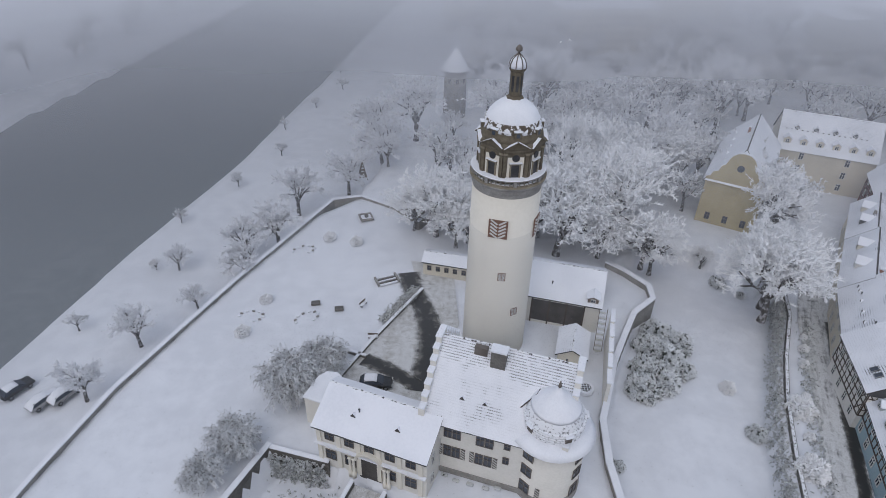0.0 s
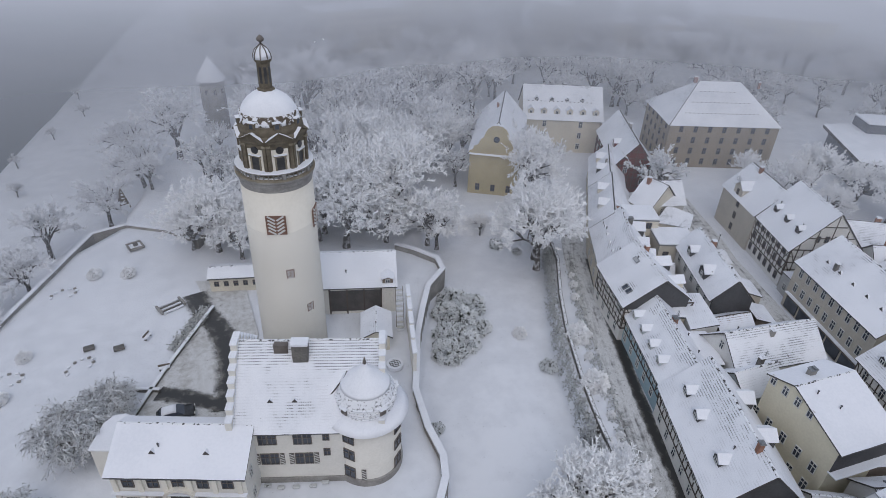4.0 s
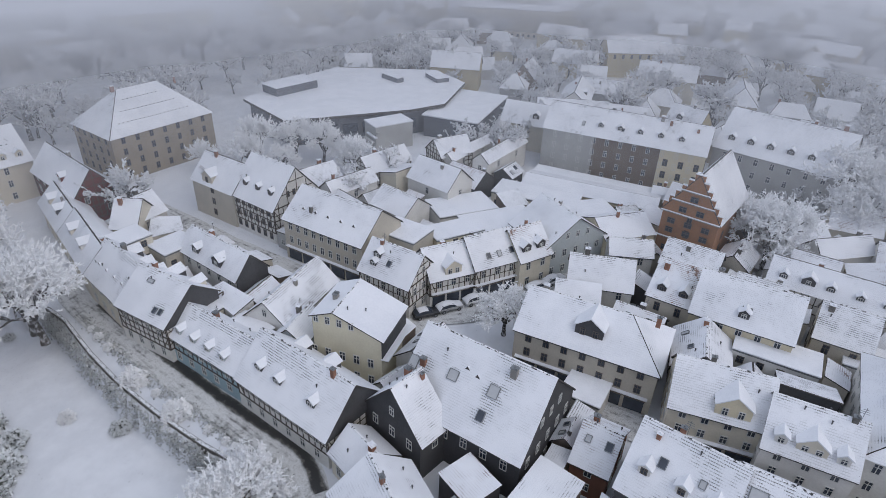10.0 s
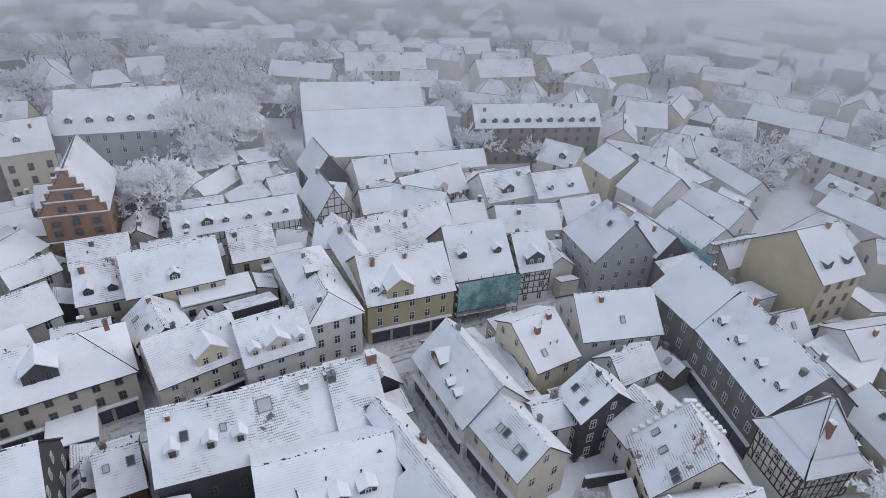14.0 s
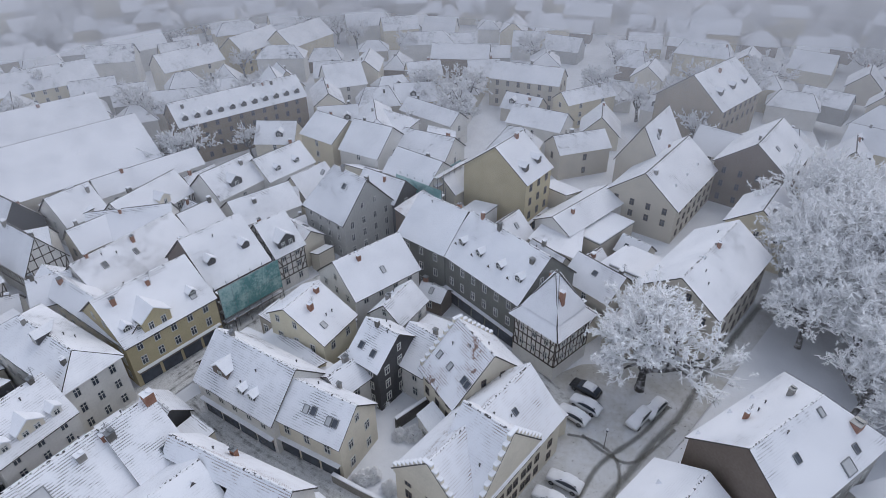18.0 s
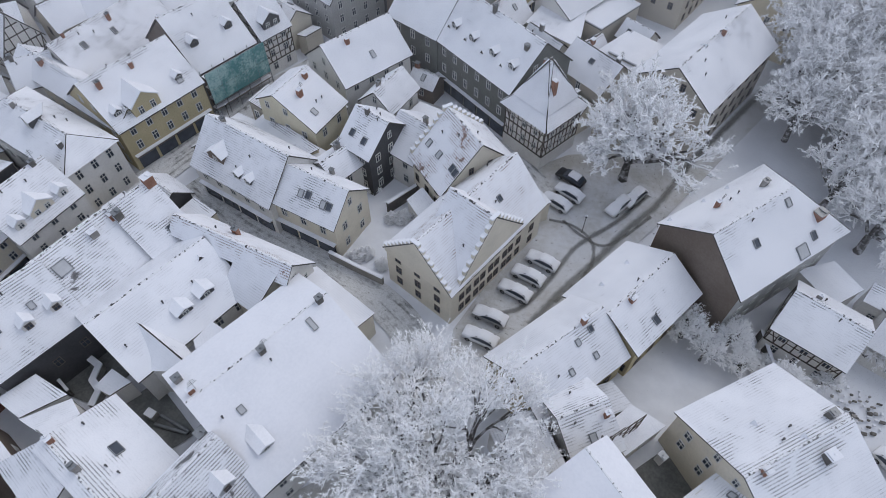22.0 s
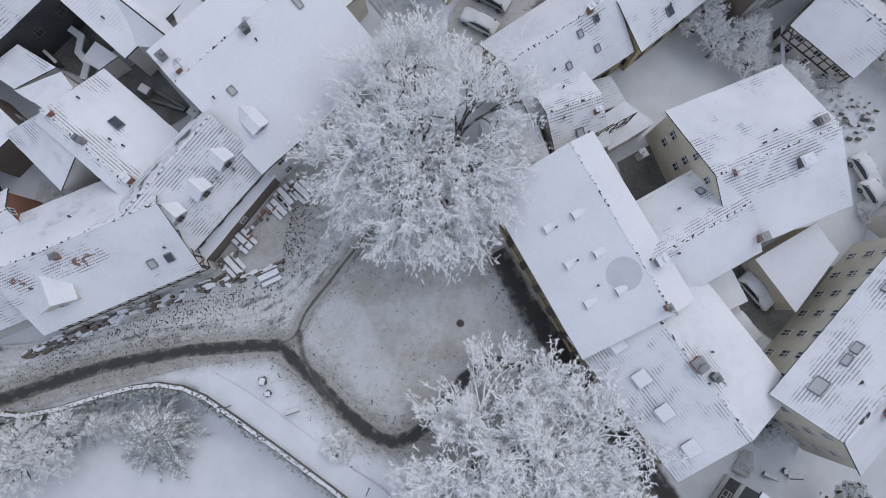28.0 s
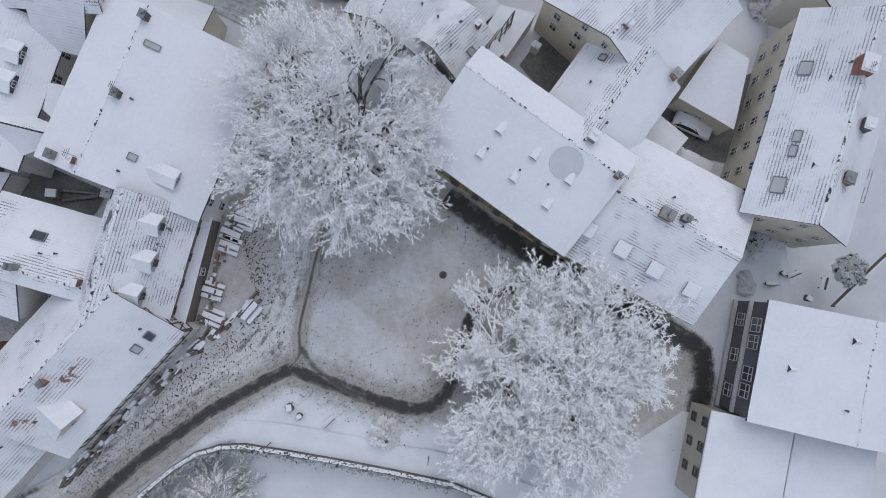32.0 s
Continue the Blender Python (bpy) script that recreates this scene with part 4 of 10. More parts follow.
strip("road", [(70, 92), (63.5, 79.5), (57.5, 62), (52.5, 48), (48.2, 36), (45.4, 28), (39.5, 23.5), (30.7, 19.0), (21.5, 12.5), (12, 6.5), (7, 0), (5, -8), (3, -22), (7, -33), (14, -38.5), (26, -41.8), (42, -46), (52, -50)],
      5.0, 0.05, "road", "narrow lane of trodden snow beside the moat")
strip("road", [(100, 96), (95, 80), (91.5, 69.8), (87.5, 55), (84, 41.3), (83, 28.3), (84.5, 18), (95, 7), (110.3, -3.5), (117.7, -9)], 5.5, 0.05, "road", "old town street with trodden snow")
strip("road", [(84, 30), (77, 19), (71.5, 6), (68, -10), (64.5, -25), (61.8, -38), (57, -54), (51.4, -71.7), (46, -84), (40.5, -93)], 6.0, 0.06, "road", "main street with dark wheel tracks in snow")
strip("road", [(62, -51), (72, -55.5), (86, -60), (103, -65.5), (125, -73), (160, -84)], 3.2, 0.07, "road", "narrow alley of trodden snow")
strip("road", [(46, -72), (36, -72), (22, -78), (6, -72), (-2, -66)], 4.0, 0.07, "road", "short lane of trodden snow")
area("square", [(40, 24), (36, 20), (25.5, 9.3), (20, 3.6), (17, -3), (14.6, -12), (4, -24), (-4, -24), (-10, -15), (-13, -12.5), (-23.4, -5.5), (-38.9, 6.2), (-41, 9.3), (-39, 15), (-30, 20), (-16, 17), (-9, 14.3), (-4.9, 13.8), (-0.9, 12.4), (4.3, 10.2), (8.4, 9.7), (16.6, 14.2), (28, 22.4), (34, 27)], 0.02, "square", "square of trodden snow and slush")
area("car_park", [(2.2, -69.7), (-3.7, -75.6), (-24.2, -83.4), (-31.3, -99.7), (-37.4, -103.3), (-20.0, -65.9), (-10.6, -48.4), (-5.5, -38.0), (3.0, -33.5), (4.0, -38.0), (-2.5, -63.7)], 0.03, "square", "car park with slushy snow")
for points, width, name in (([(-34.0, -104.1), (-29.0, -93.2), (-23.3, -81.0), (-19.1, -69.6), (-15.4, -62.8), (-12.1, -55.7), (-8.4, -48.6), (-5.6, -42.0)], 1.8, "wet_faint"), ([(-3.8, -60.8), (-7.5, -60.8), (-11.0, -58.3), (-11.2, -53.0), (-7.9, -46.7)], 0.8, "wet_faint"), ([(-18.4, -66.5), (-13.3, -59.0), (-9.3, -59.3), (-5.8, -61.4)], 0.8, "wet_faint"), ([(-0.2, -41.8), (-4.0, -44.6), (-6.6, -50.6), (-8.8, -57.1), (-13.7, -63.9), (-17.4, -70.8)], 1.2, "wet_faint")):
    strip("wheel_track", points, width, 0.10 + 0.004 * len(points), name, "dark wheel tracks across the car park")
MAIN = [(40, 29), (33.4, 24.1), (30.0, 21.2), (25.5, 17.6), (21.0, 14.6), (16.8, 12.1), (12.9, 10.2), (9.7, 8.7), (7.3, 7.9), (4.6, 9.0), (1.6, 10.1), (-1.5, 11.5), (-5.0, 12.7), (-8.0, 13.2), (-10.2, 12.3), (-12.0, 9.6), (-13.4, 5.2), (-15.6, 0.8), (-19.1, -0.4), (-22.1, -0.8), (-25.5, -0.6)]
SIDE = [(1.5, -12), (3.6, -6), (4.9, -1.4), (6.1, 3.0), (6.2, 6.0), (7.6, 7.7)]
BEND = [(6.0, 5.2), (4.4, 7.8), (1.6, 10.0), (-1.5, 11.6)]
strip("slush_verge", MAIN[:16], 7.0, 0.06, "verge", "brown slush beside the wheel track")
strip("slush_verge", SIDE, 3.2, 0.075, "verge", "brown slush beside the wheel track")
strip("wet_track", MAIN, 1.9, 0.10, "wet", "dark wet wheel track through snow")
strip("wet_track", SIDE, 0.6, 0.11, "wet_faint", "faint wheel track in snow")
strip("wet_track", BEND, 1.0, 0.12, "wet_faint", "curved wheel track in snow")
strip("wet_track", [(66, 79), (60, 64), (55, 50.5), (51, 39), (48, 29.5), (43, 24)], 2.3, 0.10, "wet", "dark wet gutter beside the lane")
strip("wet_track", [(-40.5, 15.5), (-41.6, 11.5), (-41.4, 8.2), (-39.2, 6.4), (-29.8, 0.6), (-23.3, -3.8), (-18.1, -7.2), (-12.2, -12.0)], 3.6, 0.09, "wet", "wet cobbled strip beside a house")
strip("wet_track", [(-6.3, 90), (-5.0, 84.5), (-2.4, 77.8), (-1.7, 69.7), (-2.8, 61)], 5.0, 0.08, "wet", "dark wet driveway in the castle yard")
strip("wet_track", [(-11.6, 67.3), (-7.4, 65), (-3.2, 62)], 3.4, 0.09, "wet", "dark wet driveway in the castle yard")
area("yard", [(-12, 58), (-1, 57), (0, 66), (3, 76), (2, 92), (-6, 94), (-4, 85), (-11, 70.5), (-15, 62)], 0.03, "yard", "castle yard with thin slushy snow")

area("courtyard", [(42.3, 0.2), (39.8, 0.6), (33.8, 1.7), (37.5, 6.0), (39.2, 6.5), (41.4, 5.7)], 0.055, "yard", "brown garden yard with thin snow")
for outline in ([(55.0, -13.3), (51.7, -21.6), (40.7, -19.1), (42.3, -13.4)], [(39.3, -14.5), (37.1, -18.7), (28.6, -14.5), (30.8, -11.2)], [(36.5, -26.5), (35.5, -31.8), (29.3, -32.0), (31.0, -26.9)],
                [(-21.9, -27.6), (-25.2, -31.6), (-32.0, -28.4), (-25.9, -22.5)], [(-35.8, -17.4), (-38.8, -21.4), (-50.2, -25.2), (-46.8, -14.1)]):
    area("courtyard", outline, 0.06, "paving", "dark wet courtyard between the houses")


def wall_along(name, points, low, high, thick, material, label, cap=0.22, top="snow"):
    """A free-standing wall along points, with snow on its top."""
    root = thing(name, Matrix(), label, "wall", kind="structure")
    for k, ((ax, ay), (bx, by)) in enumerate(zip(points, points[1:])):
        d = Vector((bx - ax, by - ay, 0))
        m = pose((ax + bx) / 2, (ay + by) / 2, 0.012 * (k % 3), 0, 0, math.degrees(math.atan2(d.y, d.x)))
        part("wall_run", box_bm(0, 0, (low + high) / 2, d.length + thick * 0.5, thick, high - low, m), material, root)
        if cap:
            part("snow_cap", bevelled(box_bm(0, 0, high + cap / 2 - 0.02, d.length + thick * 0.6, thick + (0.14 if top == "snow" else -0.16), cap, m), 0.04), top, root)
    return root


strip("lawn_edge", [(14, 15.0), (8.4, 15.8), (1.6, 17.3), (-5.0, 18.9), (-11.5, 20.6), (-24.4, 26.3)], 3.1, 0.035, "ground", "snowy lawn edge along the moat wall")
wall_along("terrace_wall", [(-54, 20), (-49.4, 45.5), (-46.3, 59.5), (-41.5, 73), (-36.6, 86.3), (-31.5, 98.5), (-26.9, 109.8), (-24.4, 115.8), (-18.4, 117.7), (-10.5, 113.1), (-6.6, 108.6)], -5.6, 0.5, 0.55, "stone", "grey stone terrace parapet with snow on top")
wall_along("castle_wall", [(12, 37.2), (19.5, 37.8), (21.4, 40.8), (22.3, 44), (22.0, 49), (22.6, 56), (24.8, 62), (26.6, 67.2), (29.4, 73), (32.6, 79.2), (36.9, 83.3), (37.1, 87), (33.8, 91.5), (31.2, 94)], -4.5, 0.9, 0.8, "stone", "stone moat wall with snowy coping", 0.3)
wall_along("moat_wall", [(61.4, 86), (59.7, 80.5), (54.3, 70), (50.6, 61.5), (47.0, 51.0), (44.6, 42.5), (42.6, 33), (40.4, 29.5), (37.5, 27.6), (32, 26.2), (28.2, 23.8), (24.0, 20.4), (21.4, 18.5), (18.8, 17.1), (16.0, 16.4), (13.1, 16.4), (8.7, 17.3), (2.0, 18.8), (-4.6, 20.4), (-11.1, 22.1), (-24, 28)], -4.5, 0.55, 0.6, "darkstone", "low moat wall with ivy and snow", 0.12, "coping")
wall_along("yard_wall", [(-15.5, 61.5), (-11.0, 70.9), (-7.2, 78), (-3.4, 84.8)], -0.3, 0.5, 0.35, "darkstone", "low wall beside the castle yard", 0.2)
wall_along("yard_wall", [(-16.0, 69.4), (-11.4, 67.6)], -0.3, 0.5, 0.35, "darkstone", "low wall beside the castle yard", 0.2)


# ---- trees ----
def tubes(segments, sides):
    """Tapered tubes, as verts and faces, from rows of x0 y0 z0 x1 y1 z1 r0 r1."""
    s = np.asarray(segments, float)
    d = s[:, 3:6] - s[:, :3]
    d /= np.linalg.norm(d, axis=1)[:, None] + 1e-9
    u = np.cross(d, np.where(np.abs(d[:, 2:3]) > 0.9, [[1.0, 0, 0]], [[0, 0, 1.0]]))
    u /= np.linalg.norm(u, axis=1)[:, None] + 1e-9
    v = np.cross(d, u)
    a = np.arange(sides) * 2 * np.pi / sides
    ring = u[:, None] * np.cos(a)[None, :, None] + v[:, None] * np.sin(a)[None, :, None]
    lo, hi = s[:, None, :3] + ring * s[:, 6, None, None], s[:, None, 3:6] + ring * s[:, 7, None, None]
    verts = np.concatenate([lo, hi], 1).reshape(-1, 3)
    k = np.arange(len(s))[:, None] * 2 * sides
    i, j = np.arange(sides)[None], (np.arange(sides)[None] + 1) % sides
    return verts, np.stack([k + i, k + j, k + j + sides, k + i + sides], -1).reshape(-1, 4)


def cones(p, q, r):
    """Three-sided spikes from p to q."""
    d = q - p
    d /= np.linalg.norm(d, axis=1)[:, None] + 1e-9
    u = np.cross(d, np.where(np.abs(d[:, 2:3]) > 0.9, [[1.0, 0, 0]], [[0, 0, 1.0]]))
    u /= np.linalg.norm(u, axis=1)[:, None] + 1e-9
    v = np.cross(d, u)
    a = np.arange(3) * 2 * np.pi / 3
    base = p[:, None] + (u[:, None] * np.cos(a)[None, :, None] + v[:, None] * np.sin(a)[None, :, None]) * r[:, None]
    k = np.arange(len(p))[:, None] * 4
    i = np.arange(3)[None]
    return np.concatenate([base, q[:, None]], 1).reshape(-1, 3), np.stack([k + i, k + (i + 1) % 3, k + 3 + 0 * i], -1).reshape(-1, 3)


def tube_mesh(name, groups, material):
    vs, fs, n = [], [], 0
    for segments, sides in groups:
        if len(segments):
            v, f = tubes(segments, sides) if sides else cones(*segments)
            vs.append(v)
            fs.extend((f + n).tolist())
            n += len(v)
    me = bpy.data.meshes.new(name)
    me.from_pydata(np.concatenate(vs), [], fs)
    me.materials.append(M[material])
    return me


def tree_meshes(seed, height, spread, splits, sprays, bole=0.22, droop=0.0, twig=0.75, thick=0.05, material="twig", size=0.03, extra=2, loose=0.16):
    """Trunk and limbs, and a crown of frosted twigs that follow the limbs' ends."""
    rnd = np.random.RandomState(seed)
    wood, fine, tips = [], [], []

    def branch(p, d, length, r, depth):
        q = p
        for k in range(3):
            d2 = d + rnd.normal(0, 0.16, 3) + np.array([0, 0, 0.05 - droop * depth * 0.10])
            d = d2 / np.linalg.norm(d2)
            n = q + d * length / 3
            (wood if r > 0.09 else fine).append([*q, *n, r * (1 - k * 0.14), r * (1 - (k + 1) * 0.14)])
            q = n
            if depth >= len(splits) - 1:
                tips.append((q, d))
        if depth < len(splits):
            for k in range(splits[depth]):
                side = rnd.normal(0, 1, 3)
                side -= d * (side @ d)
                side /= np.linalg.norm(side)
                out = np.array([q[0], q[1], 0.0])
                out /= np.linalg.norm(out) + 1e-6
                e = d * rnd.uniform(0.55, 0.9) + side * rnd.uniform(0.5, 0.9) + out * 0.14 * spread
                e[2] = max(e[2], -0.25 - droop)
                branch(q if k < splits[depth] - 1 else q - d * length * 0.3, e / np.linalg.norm(e), length * rnd.uniform(0.62, 0.82), r * 0.62, depth + 1)

    base = height * size
    trunk_top = np.array([rnd.uniform(-0.3, 0.3), rnd.uniform(-0.3, 0.3), height * bole])
    wood.append([0, 0, -0.5, 0, 0, 0.5, base * 1.5, base * 1.05])
    wood.append([0, 0, 0.5, *trunk_top, base * 1.05, base * 0.85])
    first = splits[0] + extra
    for k in range(first):
        a = 2 * math.pi * (k + rnd.uniform(-0.3, 0.3)) / first
        lean = spread * (0.12 + 1.05 * ((k * 5) % first) / first) * rnd.uniform(0.85, 1.1)
        d = np.array([math.cos(a) * lean, math.sin(a) * lean, 1.0])
        branch(trunk_top, d / np.linalg.norm(d), height * 0.27 * rnd.uniform(0.85, 1.15), base * 0.55, 1)
    tip = np.array([t for t, _ in tips])
    way = np.array([d for _, d in tips])
    each = max(1, round(sprays / 8))
    n = len(tip) * each
    w = np.repeat(way, each, 0)
    p = np.repeat(tip, each, 0) - w * rnd.uniform(0, 0.9, (n, 1)) * twig + rnd.normal(0, loose * twig, (n, 3))
    out = p - np.array([0, 0, height * 0.45])
    out /= np.linalg.norm(out, axis=1)[:, None]
    e = w * 0.6 + out * 0.3 + rnd.normal(0, 0.5, (n, 3)) + np.array([0, 0, 0.08 - droop])
    e /= np.linalg.norm(e, axis=1)[:, None]
    ln = rnd.uniform(0.6, 1.3, (n, 1)) * twig
    count = max(2, round(sprays / each))
    k = n * count
    s = rnd.uniform(0.1, 1.0, (k, 1))
    p2 = np.repeat(p, count, 0) + np.repeat(e * ln, count, 0) * s
    e2 = np.repeat(e, count, 0) * 0.55 + rnd.normal(0, 0.6, (k, 3)) + np.array([0, 0, 0.10 - droop * 0.7])
    e2 /= np.linalg.norm(e2, axis=1)[:, None]
    ln2 = rnd.uniform(0.3, 0.75, (k, 1)) * twig * (1.15 - 0.5 * s)
    p, q = np.concatenate([p, p2]), np.concatenate([p + e * ln, p2 + e2 * ln2])
    r = np.concatenate([rnd.uniform(0.7, 1.1, (n, 1)), rnd.uniform(0.7, 1.4, (k, 1))]) * thick
    return tube_mesh("trunk", ((wood, 6),), "bark"), tube_mesh("crown", ((fine, 3), ((p, q, r), 0)), material)


def tree(name, meshes, m, label, group=""):
    root = thing(name, m, label, "tree", group)
    part("trunk", meshes[0], "bark", root)
    part("crown", meshes[1], "twig", root)
    return root


def scaled(x, y, z, s, turn=0.0, sz=None):
    return pose(x, y, z, 0, 0, turn) @ Matrix.Diagonal((s, s, sz or s, 1))


big = tree("square_tree", tree_meshes(3, 19, 1.3, (5, 4, 4, 3, 2), 18, 0.15, twig=0.62, thick=0.036, size=0.024, extra=5, loose=0.42), scaled(-1.0, -18.4, 0, 1.22, 0, 1.02), "huge spreading tree white with hoar frost on the square")
tree("square_tree", tree_meshes(8, 16, 1.3, (5, 4, 4, 3, 2), 18, 0.15, twig=0.62, thick=0.036, size=0.024, extra=5, loose=0.42), scaled(-24.2, 11.0, 0, 1.56, 0, 0.92), "broad bare tree thick with hoar frost")
MID = [tree("frosted_tree", tree_meshes(20 + k, 11, 0.72, (4, 4, 3, 2), 9, 0.2, twig=0.7, thick=0.055, extra=4, loose=0.26), scaled(*at), "bare tree covered in white hoar frost beside the moat", "frosted trees") for k, at in enumerate(((55.2, 80.5, -0.3, 1.65, 20), (38.0, 95.0, -0.5, 1.25, 70), (81.5, 9.0, 0, 1.05, 10)))]
PALE = [tree("park_tree", tree_meshes(30 + k, 13, 0.8, (4, 3, 3), 18, 0.22, twig=0.95, thick=0.075, extra=3, material="twig_far"), scaled(*at), "grey frosted park tree in the fog", "park trees") for k, at in enumerate(((52, 134, -0.5, 1.5, 0), (-16.3, 142.3, -5, 1.35, 50), (-40, 100, -5, 0.85, 30)))]

FAR = [tree_meshes(40 + k, 13, 0.85, (3, 3, 3), 4, 0.22, twig=1.2, thick=0.17, extra=3, material="twig_far") for k in range(3)]


weeping = tree("weeping_tree", tree_meshes(51, 8, 1.1, (4, 4, 3), 14, 0.3, 0.75, 1.5, 0.055, extra=4, material="twig_dark"), scaled(-20.6, 60.0, 0, 1.25, 0, 1.1), "drooping tree with frosted hanging twigs by the castle")


def conifer(m, seed, radius, height, arms, label, needle, tip, group="frosted yews"):
    """Boughs like ferns round a short trunk, their outer sprigs white with frost."""
    rnd = np.random.RandomState(seed)
    inner, outer = [], []
    wood = [[0, 0, -0.5, 0, 0, height * 0.9, 0.16, 0.04]]
    for k in range(arms):
        h = (k + 0.5) / arms
        turn = k * 2.4 + rnd.uniform(-0.3, 0.3)
        reach = radius * (1 - 0.7 * h) * rnd.uniform(0.75, 1.1)
        way = np.array([math.cos(turn), math.sin(turn), 0.0])
        cross = np.array([-way[1], way[0], 0.0])
        base = np.array([0, 0, height * (0.12 + 0.8 * h)])
        at = lambda s: base + way * reach * s + np.array([0, 0, height * (0.16 * s - 0.24 * s * s)])
        n = max(4, int(reach * 4.2))
        for i in range(n):
            s0, s1 = i / n, (i + 1) / n
            p, q = at(s0), at(s1)
            (wood if i < n * 0.6 else outer).append([*p, *q, 0.045 * (1.2 - s0), 0.045 * (1.2 - s1)])
            for side in (-1, 1):
                ln = min(1.0, reach * 0.3) * (1.15 - s0) * rnd.uniform(0.6, 1.2)
                d = way * 0.75 + cross * side * rnd.uniform(0.6, 0.95) + np.array([0, 0, rnd.uniform(-0.15, 0.2)])
                e = p + d * ln
                frosty = rnd.rand() < tip * (0.35 + 0.9 * s0)
                (outer if frosty else inner).append([*p, *e, 0.085, 0.04])
                for j in range(3):
                    b = p + d * ln * (0.3 + 0.3 * j)
                    c = b + (d * 0.7 + cross * rnd.uniform(-0.9, 0.9) + way * 0.3) * ln * 0.42
                    (outer if frosty and rnd.rand() < 0.8 else inner).append([*b, *c, 0.07, 0.015])
    root = thing("frosted_conifer", m, label, "tree", group)
    part("trunk", tube_mesh("trunk", ((wood, 5),), "bark"), "bark", root)
    part("foliage", tube_mesh("foliage", ((inner, 3),), needle), needle, root)
    part("frost", tube_mesh("frost", ((outer, 3),), "twig"), "twig", root)
    return root


conifer(scaled(17.2, 22.9, -4, 1.0), 61, 6.8, 4.8, 95, "broad dark yew with frosted sprigs in the moat", "ivy", 0.42)
spruce = conifer(scaled(27.0, 25.0, -4, 1.0), 62, 4.2, 6.8, 70, "young conifer white with frost in the moat", "twig_dark", 0.9, "frosted conifers")
for x, y, k in ((23.8, 24.2, 0.75), (31.0, 27.8, 0.9)):
    copy_thing(spruce, scaled(x, y, -4, k, x * 50))
for x, y, k in ((39.4, 31.6, 0.72), (36.4, 32.6, 0.78), (32.6, 33.6, 0.66), (35.6, 29.0, 0.62), (30.4, 30.0, 0.55), (27.0, 28.0, 0.5)):
    copy_thing(MID[int(x) % 3], scaled(x, y, -4.1, k, x * 70))


def more_trees(templates, rows):
    for k, (x, y, s) in enumerate(rows):
        copy_thing(templates[k % len(templates)], scaled(x, y, float(level(x, y)) - 0.1, s, (k * 77) % 360, s * (0.92 + 0.16 * ((k * 37) % 10) / 10)))


more_trees(MID, [(-1.5, 103, 1.05), (2.5, 99, 0.9), (-3, 110, 0.9), (22, 97.5, 1.3), (17.5, 101.5, 1.35), (41, 97.5, 1.15), (34, 103.5, 1.4), (64.5, 105, 1.25), (26.5, 107, 1.3), (28, 103, 1.3), (19, 104, 1.25), (30, 97, 1.15), (37, 126, 1.1), (25, 113, 1.1), (1, 106, 1.0), (5, 101, 0.85), (12, 99, 0.8), (68, 107, 0.9), (42, 121, 0.9), (36, 110, 1.0), (51, 131, 1.7), (34, 118, 1.0), (8, 112, 1.1), (15, 112, 1.15), (30, 122, 1.2), (-6, 105, 0.8)])
for at in ((56.5, 84.0, -0.3, 1.3), (59.0, 88.5, -0.3, 1.2)):
    copy_thing(MID[1], scaled(*at, 40))
more_trees(MID, [(-13.0, -73, 1.3), (-41, -101, 1.6), (-37.5, -91, 1.4), (-48, -113, 1.5), (-46, -92, 1.5), (-44.7, -86, 1.4), (-49.5, -81, 1.3), (-40.5, -97.6, 1.4), (-49.9, -110.8, 1.5), (-38.9, -109.3, 1.3), (-52.1, -88, 1.4), (-49.4, -134.1, 1.6), (-55.5, -128.3, 1.5), (-57, -75, 1.2), (-43, -77, 1.2), (-49, -103, 1.6), (-55, -96, 1.6), (-54, -83, 1.4), (-48, -70, 1.0), (-58, -110, 1.5), (-63, -90, 1.5), (-44, -122, 1.4), (-53, -122, 1.5), (-62, -101, 1.5)])
more_trees(MID, [(121, -37.5, 1.15), (126, -33.5, 1.1), (117, -40.5, 0.9), (148, -55, 1.4), (142, -62, 1.35), (156, -60, 1.4), (150, -66, 1.2), (137, -55, 1.1)])
more_trees(MID, [(133, 88, 0.9), (138, 80, 0.95), (128, 78, 0.8), (139, 72, 0.8), (126, 86, 0.85), (139, 66, 0.8), (133, 60, 0.75), (120, 96, 0.7), (52, 100, 0.5)])
more_trees([weeping], [(-26, 50.5, 0.75), (-17.5, 64.5, 0.8), (-28.5, 45, 0.6)])
more_trees(PALE, [(-34.2, 104.4, 0.7), (-37.2, 92.7, 0.6), (-44, 84, 0.55), (-50, 74, 0.5), (-53, 62, 0.5), (-52, 96, 0.6), (-33, 118, 0.75), (-23, 128, 0.8), (-14, 134, 1.0), (-8, 150, 1.1), (-20, 160, 1.0), (2, 150, 0.9), (14, 148, 1.2), (24, 141, 1.0), (12, 172, 1.2), (26, 165, 1.3), (40, 160, 1.4), (60, 150, 1.5), (75, 160, 1.3), (44, 146, 1.2)])
woods = random.Random(5)
rows = []
while len(rows) < 95:
    a, d = radians(woods.uniform(-12, 62)), woods.uniform(165, 330)
    x, y = d * math.sin(a), d * math.cos(a)
    if x > float(np.interp(y, *TERRACE)) + 4 and not (95 < x < 225 and 20 < y < 140) and not (60 < x < 115 and 100 < y < 150):
        rows.append((x, y, woods.uniform(0.9, 1.5)))
